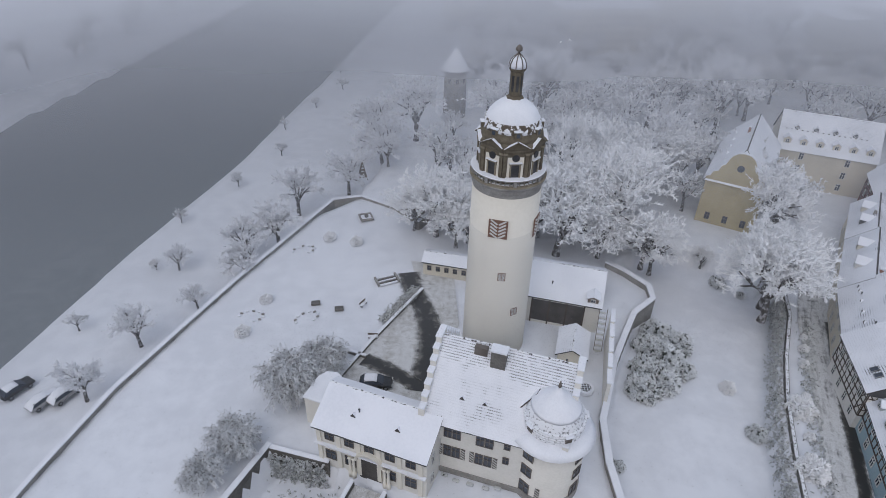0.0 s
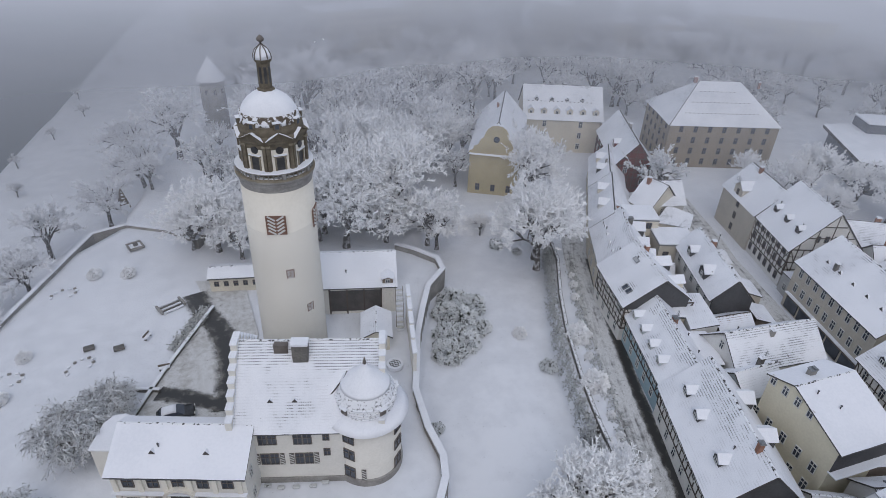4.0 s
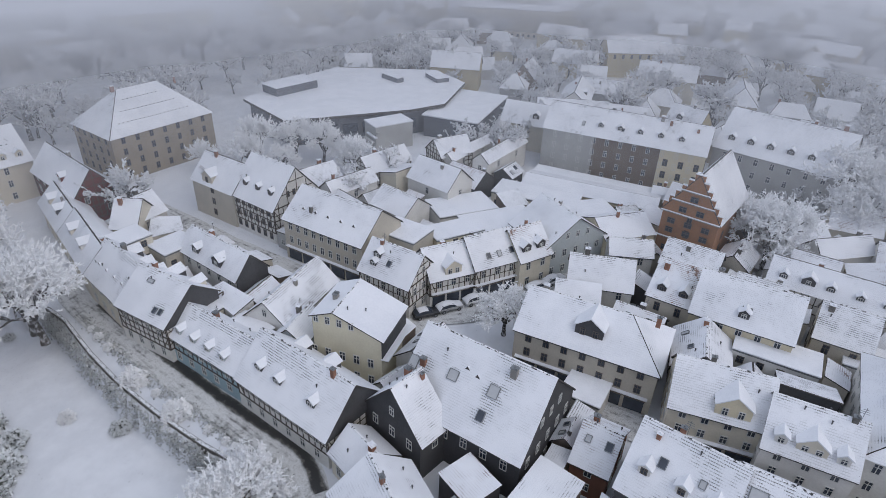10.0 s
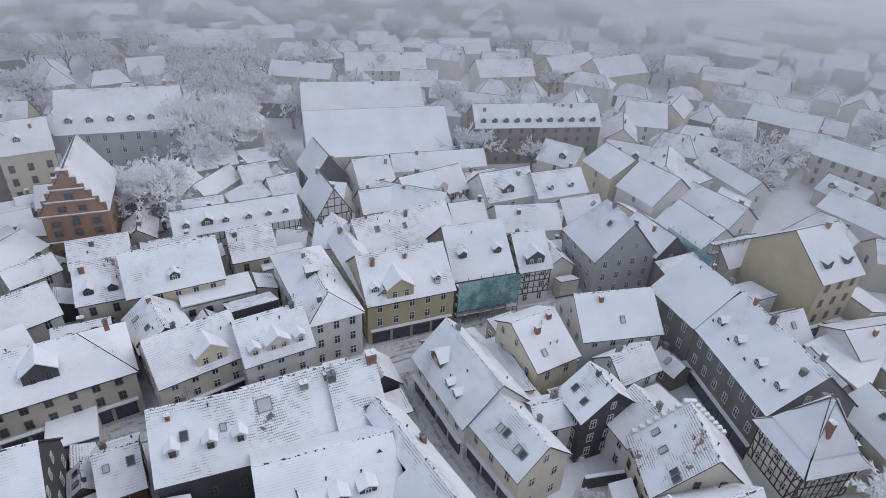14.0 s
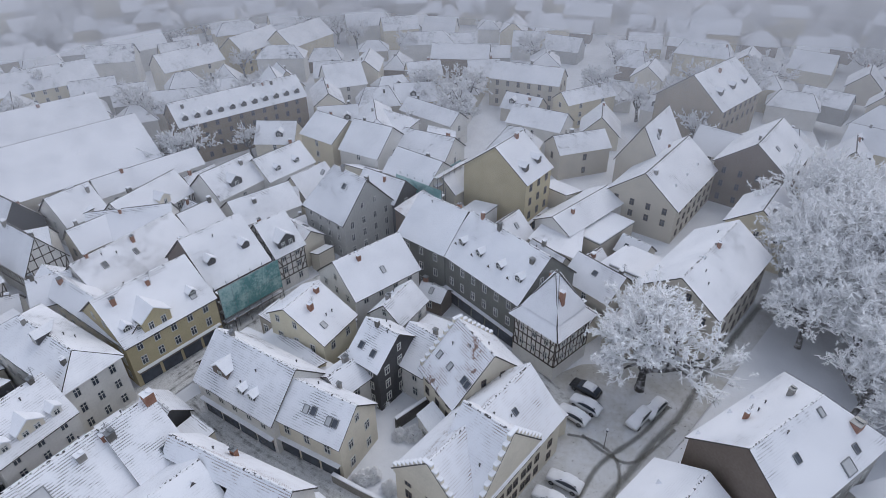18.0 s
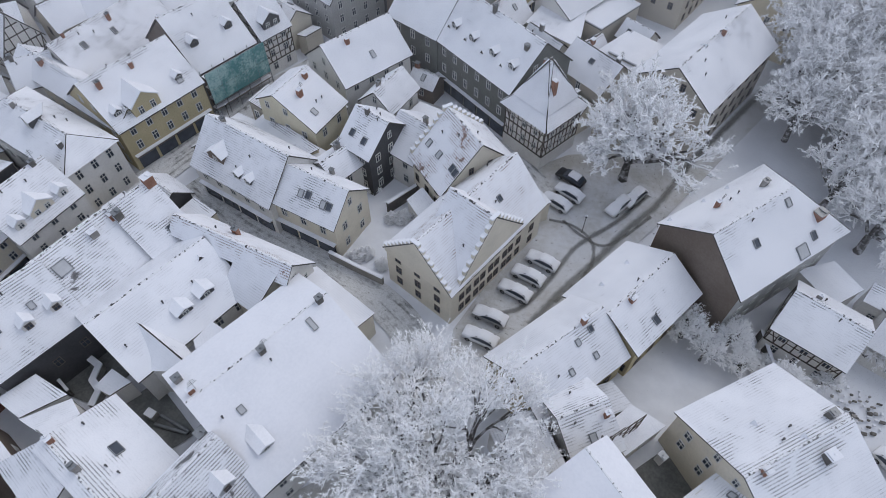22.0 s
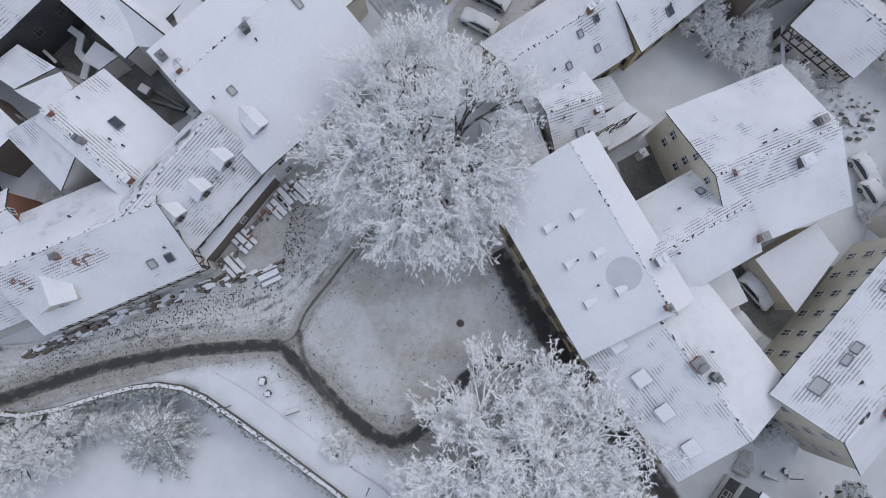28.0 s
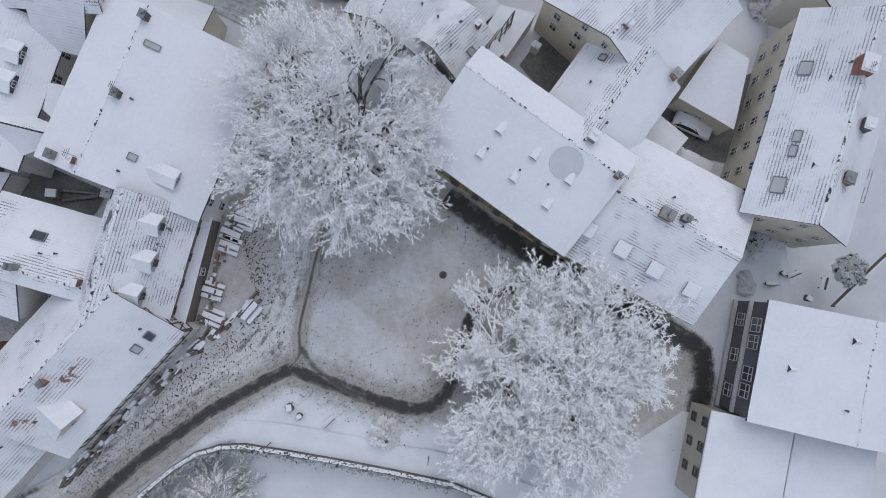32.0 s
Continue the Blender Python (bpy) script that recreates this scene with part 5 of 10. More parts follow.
while len(rows) < 130:
    x, y = woods.uniform(150, 235), woods.uniform(20, 120)
    if not inside([(130, 90), (160, 120), (205, 104), (222, 66), (205, 25), (165, 28), (138, 50)], np.array([x]), np.array([y]))[0]:
        rows.append((x, y, woods.uniform(0.7, 1.1)))
while len(rows) < 180:
    a, d = radians(woods.uniform(62, 200)), woods.uniform(175, 330)
    x, y = d * math.sin(a), d * math.cos(a)
    if not (140 < x < 235 and 20 < y < 110):
        rows.append((x, y, woods.uniform(0.6, 1.2)))
for k in range(16):
    y = 60 + k * 18
    rows.append((float(np.interp(y, *BANK)) + 5 + 3 * (k % 3), y, woods.uniform(0.22, 0.38)))
for k in range(30):
    y = 120 + k * 12
    rows.append((float(np.interp(y, *BANK)) - 90 - 22 * woods.random(), y, woods.uniform(0.7, 1.2)))


def merged(name, sources, material):
    """One mesh out of many placed copies."""
    vs, loops, counts, n = [], [], [], 0
    for me, m in sources:
        v = np.empty(len(me.vertices) * 3, np.float32)
        me.vertices.foreach_get("co", v)
        l = np.empty(len(me.loops), np.int32)
        me.loops.foreach_get("vertex_index", l)
        c = np.empty(len(me.polygons), np.int32)
        me.polygons.foreach_get("loop_total", c)
        m = np.array(m)
        vs.append(v.reshape(-1, 3) @ m[:3, :3].T + m[:3, 3])
        loops.append(l + n)
        counts.append(c)
        n += len(me.vertices)
    vs, loops, counts = np.concatenate(vs), np.concatenate(loops), np.concatenate(counts)
    out = bpy.data.meshes.new(name)
    out.vertices.add(len(vs))
    out.vertices.foreach_set("co", vs.astype(np.float32).ravel())
    out.loops.add(len(loops))
    out.loops.foreach_set("vertex_index", loops.astype(np.int32))
    out.polygons.add(len(counts))
    out.polygons.foreach_set("loop_start", np.r_[0, np.cumsum(counts)[:-1]].astype(np.int32))
    out.update(calc_edges=True)
    out.materials.append(M[material])
    return out


belt = random.Random(8)
while len(rows) < 520:
    a, d = radians(belt.uniform(-6, 118)), belt.uniform(125, 330)
    x, y = d * math.sin(a), d * math.cos(a)
    if inside([(122, 95), (160, 124), (214, 110), (228, 66), (210, 20), (165, 22), (130, 50)], np.array([x]), np.array([y]))[0] or x < float(np.interp(y, *TERRACE)) + 6:
        continue
    if (y < 40 and d < 185) or (80 < x < 122 and 95 < y < 150) or (-10 < x < 22 and 130 < y < 180) or (belt.random() < 0.5 and y < 60):
        continue
    rows.append((x, y, belt.uniform(0.7, 1.35)))
while len(rows) < 660:
    a, d = radians(belt.uniform(60, 205)), belt.uniform(150, 420)
    x, y = d * math.sin(a), d * math.cos(a)
    if not (125 < x < 235 and 10 < y < 130):
        rows.append((x, y, belt.uniform(0.8, 1.5)))
rows += [(252, 100, 1.1), (296, 102, 1.3), (250, 79, 1.0), (236, 66, 0.9), (229, 98, 1.0), (243, 36, 1.0), (224, 23, 0.9), (223, -2, 0.8), (226, -17, 0.9), (286, -29, 1.2), (249, -83, 1.2), (203, -77, 1.2), (188, -78, 1.25), (202, -96, 1.3), (166, -78, 1.1), (179, -89, 1.3), (231, -116, 1.3), (278, -160, 1.3), (239, -107, 1.3), (225, -79, 1.2), (201, -106, 1.2), (268, 55, 1.0), (258, 15, 1.0), (267, -43, 1.1), (247, -172, 1.1), (229, -188, 1.1), (278, -252, 1.3), (236, 43, 0.9), (214, -84, 1.2), (192, -88, 1.2), (172, -84, 1.1), (219, -101, 1.3)]
for x, y in ((252, 95), (238, 70), (225, -80), (200, -92), (182, -84), (246, 30), (290, -35), (262, 20)):
    rows += [(x + belt.uniform(-12, 12), y + belt.uniform(-12, 12), belt.uniform(0.8, 1.2)) for _ in range(5)]
woodland = [(k % 3, scaled(x, y, float(level(x, y)) - 0.1, s, (k * 77) % 360)) for k, (x, y, s) in enumerate(rows)]
trunks = tagged(new("woods", merged("woods", [(FAR[k][0], m) for k, m in woodland], "bark")), "bare trunks and limbs of far frosted woods", "woods", kind="stuff")
part("crown", merged("crown", [(FAR[k][1], m) for k, m in woodland], "twig_far"), "twig_far", trunks)


def shrub_mesh(seed, radius, tall, count, leaf, material):
    rnd = np.random.RandomState(seed)
    d = rnd.normal(0, 1, (count, 3))
    d /= np.linalg.norm(d, axis=1)[:, None]
    d[:, 2] = np.abs(d[:, 2])
    lobes = 1 + 0.22 * np.sin(d[:, :1] * 5 + seed) * np.cos(d[:, 1:2] * 6)
    p = d * lobes * rnd.uniform(0.55, 1.0, (count, 1)) ** 0.4 * [radius, radius, tall]
    e = d + rnd.normal(0, 0.6, (count, 3))
    e /= np.linalg.norm(e, axis=1)[:, None]
    q = p + e * leaf
    return tube_mesh("leaves", ((np.concatenate([p, q, np.full((count, 1), leaf * 0.32), np.full((count, 1), leaf * 0.12)], 1), 3),), material)


def shrub(m, mesh, label, name="shrub"):
    root = thing(name, m, label, "shrub", "snowy shrubs")
    part("leaves", mesh, "green", root)
    part("stem", lathe(((0.1, -0.3), (0.06, 0.9)), 6), "bark", root)
    return root


leaves = shrub_mesh(2, 1.6, 1.7, 1500, 0.28, "green")
for x, y, s in ((37.2, 79.2, 1.5), (34.9, 76.0, 1.4), (36.8, 72.6, 1.8), (40.0, 76.5, 1.5), (33.2, 70.2, 1.5), (31.6, 66.0, 1.6), (35.2, 67.5, 1.5), (39.0, 70.5, 1.2), (46.1, 58.2, 0.85), (53.0, 101.8, 1.2), (53.5, 94.7, 0.9), (56.5, 91, 0.6), (24.6, 52, 0.6), (41.5, 36.5, 0.7)):
    shrub(scaled(x, y, -4.0, s, x * 40), leaves, "evergreen shrub loaded with snow on the moat lawn")
pale_leaves = shrub_mesh(4, 1.3, 1.4, 900, 0.30, "twig")
for x, y, s in ((45.2, 67.0, 0.9), (-3.5, 15.8, 1.3), (-31.7, 72.3, 0.9), (-30.1, 80.7, 0.8), (-22.6, 100.8, 0.9), (-17.1, 99.5, 0.9)):
    shrub(scaled(x, y, float(level(x, y)), s, 30), pale_leaves, "leafless shrub white with frost in snow")
for k in range(12):
    s = ((k * 7) % 12 + 0.6 * math.sin(k * 5)) / 12
    x, y = 59.5 + (43.8 - 59.5) * s + 1.2 * math.sin(s * 3) , 75 + (30 - 75) * s
    shrub(scaled(x - 3.0 * math.sin(s * 3.14), y, 0.0, 0.45 + 0.2 * ((k * 7) % 5) / 5, k * 50), pale_leaves, "snow-laden bush on the strip beside the lane")
for x, y, s in ((-37, -24, 1.2), (-52, -33, 1.0), (-45.5, -27, 0.9), (-23, -50, 1.3), (-27, -49, 1.2), (-35, -46, 1.2), (-38, -50, 1.3), (-54, 3, 0.9), (24, -58, 0.9), (19, -53, 0.8), (-47.5, 0.8, 0.8)):
    shrub(scaled(x, y, float(level(x, y)), s, y * 30), leaves if s > 1.25 else pale_leaves, "frosted garden shrub among the houses")


def ivy(points, low, high, count, label, spread=0.5):
    rnd = np.random.RandomState(len(points))
    p = []
    ends = list(zip(points, points[1:]))
    for k in range(count):
        (ax, ay), (bx, by) = ends[rnd.randint(len(ends))]
        s = rnd.rand()
        p.append([ax + (bx - ax) * s + rnd.normal(0, spread), ay + (by - ay) * s + rnd.normal(0, spread), rnd.uniform(low, high)])
    p = np.array(p)
    e = rnd.normal(0, 1, p.shape)
    e /= np.linalg.norm(e, axis=1)[:, None]
    q = p + e * 0.38
    me = tube_mesh("ivy_hedge", ((np.concatenate([p, q, np.full((count, 1), 0.13), np.full((count, 1), 0.05)], 1), 3),), "ivy")
    tagged(new("ivy_hedge", me), label, "hedge", kind="stuff")


ivy([(60.4, 86), (58.7, 80.5), (53.4, 70), (49.7, 61.5), (46.1, 51.0), (43.7, 42.5), (41.7, 35), (39.6, 30.3)], -4.0, 0.3, 9000, "dark ivy hedge hanging down the moat wall with snow")
ivy([(62.5, 80), (57.4, 69.5), (53.3, 60), (50, 50.5), (47.4, 42), (45.2, 33), (43.5, 30)], 0.0, 0.5, 900, "snow-flecked hedge along the lane", 0.6)
ivy([(39.6, 30.3), (37.3, 28.2), (32, 26.8), (28.0, 24.4), (23.8, 21.0), (21.2, 19.0), (18.7, 17.6), (16.0, 16.9), (13.1, 16.9), (8.8, 17.8), (2.0, 19.3), (-4.6, 20.9), (-11.1, 22.6)], -1.2, 0.55, 2600, "frosted ivy trailing over the moat wall", 0.28)
ivy([(-9.4, 76), (-4.6, 84.6)], 0.0, 0.8, 900, "clipped frosted hedge beside the yard", 0.5)


# ---- cars ----
def car_template(paint, label, at):
    root = thing("parked_car", at, label, "car", "parked cars")
    bm = bmesh.new()
    side = ((-2.1, 0.30), (-2.15, 0.75), (-1.95, 0.92), (1.0, 0.95), (2.0, 0.80), (2.15, 0.55), (2.1, 0.30))
    left, right = [bm.verts.new((x, -0.88, z)) for x, z in side], [bm.verts.new((x, 0.88, z)) for x, z in side]
    bm.faces.new(left)
    bm.faces.new(right[::-1])
    for i in range(len(side)):
        j = (i + 1) % len(side)
        bm.faces.new((left[i], right[i], right[j], left[j]))
    bmesh.ops.recalc_face_normals(bm, faces=bm.faces[:])
    part("body", bevelled(bm, 0.14), paint, root, smooth=True)
    bm = bmesh.new()
    a = [bm.verts.new(p) for p in ((-1.9, -0.80, 0.9), (1.05, -0.80, 0.92), (1.05, 0.80, 0.92), (-1.9, 0.80, 0.9))]
    b = [bm.verts.new(p) for p in ((-1.45, -0.62, 1.42), (0.25, -0.62, 1.45), (0.25, 0.62, 1.45), (-1.45, 0.62, 1.42))]
    bm.faces.new(b)
    for i in range(4):
        bm.faces.new((a[i], a[(i + 1) % 4], b[(i + 1) % 4], b[i]))
    part("cabin_glass", bm, "glass", root)
    spine = ((-2.12, 0.86, 0.80), (-1.95, 0.98, 0.82), (-1.72, 1.16, 0.74), (-1.42, 1.40, 0.66), (-1.0, 1.50, 0.65), (-0.3, 1.52, 0.65), (0.2, 1.47, 0.66), (0.6, 1.26, 0.70), (1.05, 1.01, 0.80), (1.5, 0.96, 0.80), (1.95, 0.87, 0.76), (2.1, 0.74, 0.66))
    if "dark" in paint:
        spine = spine[3:7]
    bm = bmesh.new()
    rows = [[bm.verts.new((x, w * k / 4, z + 0.09 - 0.13 * abs(k / 4) ** 3 + 0.02 * math.sin(x * 5 + k))) for k in range(-4, 5)] for x, z, w in spine]
    base = [[bm.verts.new((v.co.x, v.co.y * 1.02, v.co.z - 0.10)) for v in (row[0], row[-1])] for row in rows]
    for i in range(len(rows) - 1):
        for k in range(8):
            bm.faces.new((rows[i][k], rows[i + 1][k], rows[i + 1][k + 1], rows[i][k + 1]))
        for k, e in ((0, 0), (8, 1)):
            bm.faces.new((rows[i][k], rows[i + 1][k], base[i + 1][e], base[i][e]))
    for row, foot in ((rows[0], base[0]), (rows[-1], base[-1])):
        bm.faces.new([foot[0]] + row + [foot[1]])
    bmesh.ops.recalc_face_normals(bm, faces=bm.faces[:])
    part("snow_blanket", bm, "snow", root, "smooth coat of snow", smooth=True)
    for x in (-1.3, 1.3):
        for y in (-0.8, 0.8):
            bm = bmesh.new()
            bmesh.ops.create_cone(bm, cap_ends=True, segments=14, radius1=0.33, radius2=0.33, depth=0.2, matrix=Matrix.Rotation(math.pi / 2, 4, "X"))
            w = part("wheel", bm, "tyre", root)
            w.location = (x, y, 0.33)
            bm = bmesh.new()
            bmesh.ops.create_cone(bm, cap_ends=True, segments=10, radius1=0.19, radius2=0.19, depth=0.22, matrix=Matrix.Rotation(math.pi / 2, 4, "X"))
            part("rim", bm, "metal", w)
    for y in (-0.62, 0.62):
        part("headlight", box_bm(2.1, y, 0.66, 0.08, 0.36, 0.16), "frame", root)
    return root


M["car_dark"] = surface("dark_car_paint", (0.02, 0.022, 0.026), (0.05, 0.052, 0.058), 0.3, 0.5, 4, 0.05, 0.01)
M["car_grey"] = surface("grey_car_paint", (0.22, 0.225, 0.23), (0.36, 0.365, 0.37), 0.4, 0.5, 4, 0.05, 0.01)
M["car_white"] = surface("snowed_car_paint", (0.55, 0.56, 0.58), (0.68, 0.69, 0.71), 0.6, 0.5, 4, 0.1, 0.02)
cars = [car_template("car_dark", "dark car with snow on its roof, parked", scaled(-9.2, 62.0, 0.05, 1.14)),
        car_template("car_grey", "grey car under a coat of snow, parked", scaled(85.1, 19.8, 0.1, 1.14, -48)),
        car_template("car_white", "pale car covered in snow, parked", scaled(-4.7, -52.5, 0.1, 1.14, -14))]
for k, (x, y, turn, kind) in enumerate(((81.9, 23.2, -50, 0), (89.0, 15.9, -45, 2), (100.5, 3.1, -40, 2), (97.0, 5.9, -40, 1), (-3.4, -49.4, -14, 2), (-2.3, -46.3, -14, 2), (-0.2, -41.3, -8, 1), (0.1, -37.8, -8, 2),
                                        (-4.1, -64.1, -22, 2), (-5.6, -66.6, -22, 2), (-5.1, -69.9, -22, 0), (-13.3, -66.5, 62, 2), (-15.3, -69.0, 62, 1), (-42.2, -18.9, 152, 2), (-41.9, -14.5, 150, 2), (-49.9, -37.4, 140, 2), (-51.9, -34.8, 140, 2),
                                        (-64.6, 63.7, 62, 0), (-59.0, 61.4, 62, 1), (-56.4, 62.6, 62, 1), (91, 70.5, -106, 2), (121, -36, -20, 1))):
    copy_thing(cars[kind], pose(x, y, float(level(x, y)) + 0.1, 0, 0, turn))

# see-through sheet above the roofs, standing in for haze over distance
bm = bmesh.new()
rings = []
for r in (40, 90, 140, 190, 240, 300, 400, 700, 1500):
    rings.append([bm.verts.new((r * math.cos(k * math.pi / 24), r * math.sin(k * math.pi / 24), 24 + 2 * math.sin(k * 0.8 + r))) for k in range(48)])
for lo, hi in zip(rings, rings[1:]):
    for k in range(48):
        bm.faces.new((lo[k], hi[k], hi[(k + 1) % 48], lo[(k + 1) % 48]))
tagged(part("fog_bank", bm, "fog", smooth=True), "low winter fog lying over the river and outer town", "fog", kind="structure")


# ---- castle ----
def castle_tower():
    root = thing("castle_tower", pose(8.4, 73.1, 0, 0, 0, 6), "tall round cream tower with a dark domed lantern top", "tower")
    part("shaft", lathe(((4.86, -0.6), (4.82, 6), (4.74, 18), (4.70, 28.0)), 48), "tower", root, "cream plastered round shaft", smooth=True)
    part("moulding", lathe(((5.08, 24.2), (5.15, 24.5), (5.15, 24.8), (5.3, 25.2), (5.35, 25.7), (5.6, 26.0), (5.65, 26.3)), 48), "stone", root, "grey stone ring moulding")
    part("gallery_floor", lathe(((4.3, 26.3), (5.65, 26.3), (5.65, 26.55), (4.3, 26.55)), 48), "sandstone", root)
    for k in range(48):
        a = 2 * math.pi * k / 48
        if k % 6:
            part("baluster", lathe(((0.06, 26.55), (0.10, 26.8), (0.06, 27.2), (0.09, 27.4)), 6), "stone", root).location = (5.3 * math.cos(a), 5.3 * math.sin(a), 0)
        else:
            part("pier", box_bm(5.3, 0, 26.98, 0.4, 0.5, 0.86, Matrix.Rotation(a, 4, "Z")), "stone", root)
    bm = bmesh.new()
    add_lathe(bm, ((5.1, 27.38), (5.5, 27.38), (5.5, 27.55), (5.1, 27.55)), 48)
    rail = part("rail", bm, "stone", root)
    part("snow_cap", lathe(((5.15, 27.55), (5.52, 27.55), (5.45, 27.66), (5.2, 27.66)), 48), "snow", rail)
    part("snow_on_gallery", lathe(((4.4, 26.55), (5.1, 26.55), (5.05, 26.68), (4.4, 26.68)), 48), "snow", root)
    ph = math.pi / 8
    part("drum", lathe(((4.65, 26.5), (4.65, 32.3)), 8, ph), "drumstone", root, "eight-sided drum of brown sandstone")
    part("cornice", lathe(((4.7, 31.6), (4.9, 31.8), (4.9, 32.1), (5.1, 32.4), (5.1, 32.6), (4.5, 33.0)), 8, ph), "drumstone", root)
    part("plinth_ring", lathe(((4.7, 26.5), (4.85, 26.6), (4.85, 27.2), (4.7, 27.3)), 8, ph), "drumstone", root)
    for k in range(8):
        a = k * math.pi / 4
        m = Matrix.Rotation(a, 4, "Z")
        for s in (-1.55, 1.55):
            p = part("pilaster", box_bm(4.32, s, 29.2, 0.42, 0.46, 5.2, m), "drumstone", root)
            part("capital", box_bm(4.38, s, 31.5, 0.5, 0.62, 0.3, m), "sandstone", p)
        bay = part("bay", box_bm(4.25, 0, 29.0, 0.2, 2.3, 3.8, m), "tower", root, "pale panel between pilasters")
        part("opening", box_bm(4.30, 0, 28.5, 0.2, 1.1, 2.3, m), "pane", bay)
        for s in (-0.68, 0.68):
            part("jamb", box_bm(4.36, s, 28.5, 0.25, 0.22, 2.4, m), "sandstone", bay)
        bm = bmesh.new()
        add_lathe(bm, ((0.55, -0.12), (0.55, 0.12)), 14)
        bm.transform(m @ Matrix.Translation((4.3, 0, 30.75)) @ Matrix.Rotation(math.pi / 2, 4, "Y"))
        part("round_window", bm, "pane", bay)
        part("lintel", box_bm(4.42, 0, 29.9, 0.4, 1.8, 0.22, m), "sandstone", bay)
        part("ledge_snow", box_bm(4.45, 0, 30.05, 0.45, 1.8, 0.14, m), "snow", bay)
        bm = bmesh.new()
        vs = [bm.verts.new(m @ Vector(p)) for p in ((4.75, -1.6, 32.4), (4.75, 1.6, 32.4), (4.75, 0, 33.3), (3.9, -1.6, 32.4), (3.9, 1.6, 32.4), (3.9, 0, 33.3))]
        for f in ((0, 1, 2), (3, 5, 4), (0, 2, 5, 3), (1, 4, 5, 2), (0, 3, 4, 1)):
            bm.faces.new([vs[i] for i in f])
        g = part("pediment", bm, "drumstone", root)
        for s in (-1, 1):
            slab("snow_on_pediment", [m @ Vector(p) for p in ((4.95, s * 1.75, 32.4), (4.2, s * 1.75, 32.4), (4.2, 0, 33.4), (4.95, 0, 33.4))], 0.13, ["snow", "drumstone"], g, cell=0.7, lump=0.03)
    part("dome_foot", lathe(((4.6, 32.6), (4.45, 33.4), (4.24, 34.2)), 40), "drumstone", root, "brown slate foot of the dome", smooth=True)
    part("dome_band", lathe(((4.25, 34.15), (4.1, 34.7), (3.98, 35.2), (3.9, 35.6)), 40), "flecked", root, "brown slate flecked with snow", smooth=True)
    part("dome", lathe(((3.95, 35.0), (3.75, 35.7), (3.35, 36.5), (2.75, 37.25), (2.0, 37.85), (1.25, 38.3), (0.95, 38.6)), 40), "snow", root, "snow-covered dome", smooth=True)
    for k in range(8):
        a = k * math.pi / 4
        bm = box_bm(4.15, 0, 34.3, 0.6, 1.0, 1.0, Matrix.Rotation(a, 4, "Z"))
        d = part("dome_window", bevelled(bm, 0.12), "drumstone", root)
        part("dark_pane", box_bm(4.46, 0, 34.3, 0.06, 0.5, 0.6, Matrix.Rotation(a, 4, "Z")), "glass", d)
        part("snow_cap", bevelled(box_bm(4.2, 0, 34.88, 0.75, 1.15, 0.18, Matrix.Rotation(a, 4, "Z")), 0.06), "snow", d)
    part("lantern", lathe(((1.15, 38.2), (1.25, 38.5), (0.9, 38.7), (0.9, 42.2), (1.15, 42.5), (1.2, 42.8)), 8, ph), "drumstone", root, "dark eight-sided lantern")
    for k in range(8):
        part("lantern_opening", box_bm(0.80, 0, 40.6, 0.1, 0.38, 2.3, Matrix.Rotation(k * math.pi / 4, 4, "Z")), "pane", root)
    part("cupola", lathe(((1.15, 42.8), (1.1, 43.4), (0.8, 44.1), (0.35, 44.5), (0.2, 44.7)), 16), "snow", root, "small snowy cupola", smooth=True)
    for k in range(8):
        m = Matrix.Rotation(k * math.pi / 4 + ph, 4, "Z")
        bm = bmesh.new()
        for (r0, z0), (r1, z1) in zip(((1.2, 42.8), (1.14, 43.4), (0.84, 44.1), (0.38, 44.55)), ((1.14, 43.4), (0.84, 44.1), (0.38, 44.55), (0.2, 44.75))):
            add_box(bm, 0, 0, 0, 0.1, 0.12, math.hypot(r1 - r0, z1 - z0) + 0.05, m @ Matrix.Translation(((r0 + r1) / 2, 0, (z0 + z1) / 2)) @ Matrix.Rotation(math.atan2(r1 - r0, z1 - z0), 4, "Y"))
        part("cupola_rib", bm, "frame_dark", root)
    part("finial", lathe(((0.15, 44.6), (0.12, 45.0), (0.45, 45.2), (0.5, 45.5), (0.3, 45.8), (0.05, 46.0)), 12), "frame_dark", root, "dark ball finial", smooth=True)
    for ob in root.children:
        if ob.name.split(".")[0] != "shaft":
            ob.matrix_basis = Matrix.Translation((0, 0, 27.9 - 24.2 * 0.85)) @ Matrix.Diagonal((0.91, 0.91, 0.85, 1)) @ ob.matrix_basis
    for ang, z, w, h in ((-104, 23.4, 2.6, 2.8), (-24, 22.7, 2.2, 2.8), (-91, 15.6, 1.1, 1.35), (-62, 9.0, 1.1, 1.35), (40, 22.4, 2.4, 2.8)):
        a = radians(ang - 6)
        m = Matrix.Rotation(a, 4, "Z") @ Matrix.Translation((4.72, 0, z))
        s = part("shutter_window", box_bm(0.03, 0, 0, 0.12, w, h, m), "shutter", root, "window closed by red-brown chevron shutters")
        for i in range(5):
            zz = (i - 2) * h / 5.4
            for sgn in (-1, 1):
                lean = m @ Matrix.Translation((0.10, sgn * w * 0.22, zz)) @ Matrix.Rotation(sgn * 0.6, 4, "X")
                part("white_stripe", box_bm(0, 0, 0, 0.03, w * 0.44, h * 0.085, lean), "frame", s)


castle_tower()


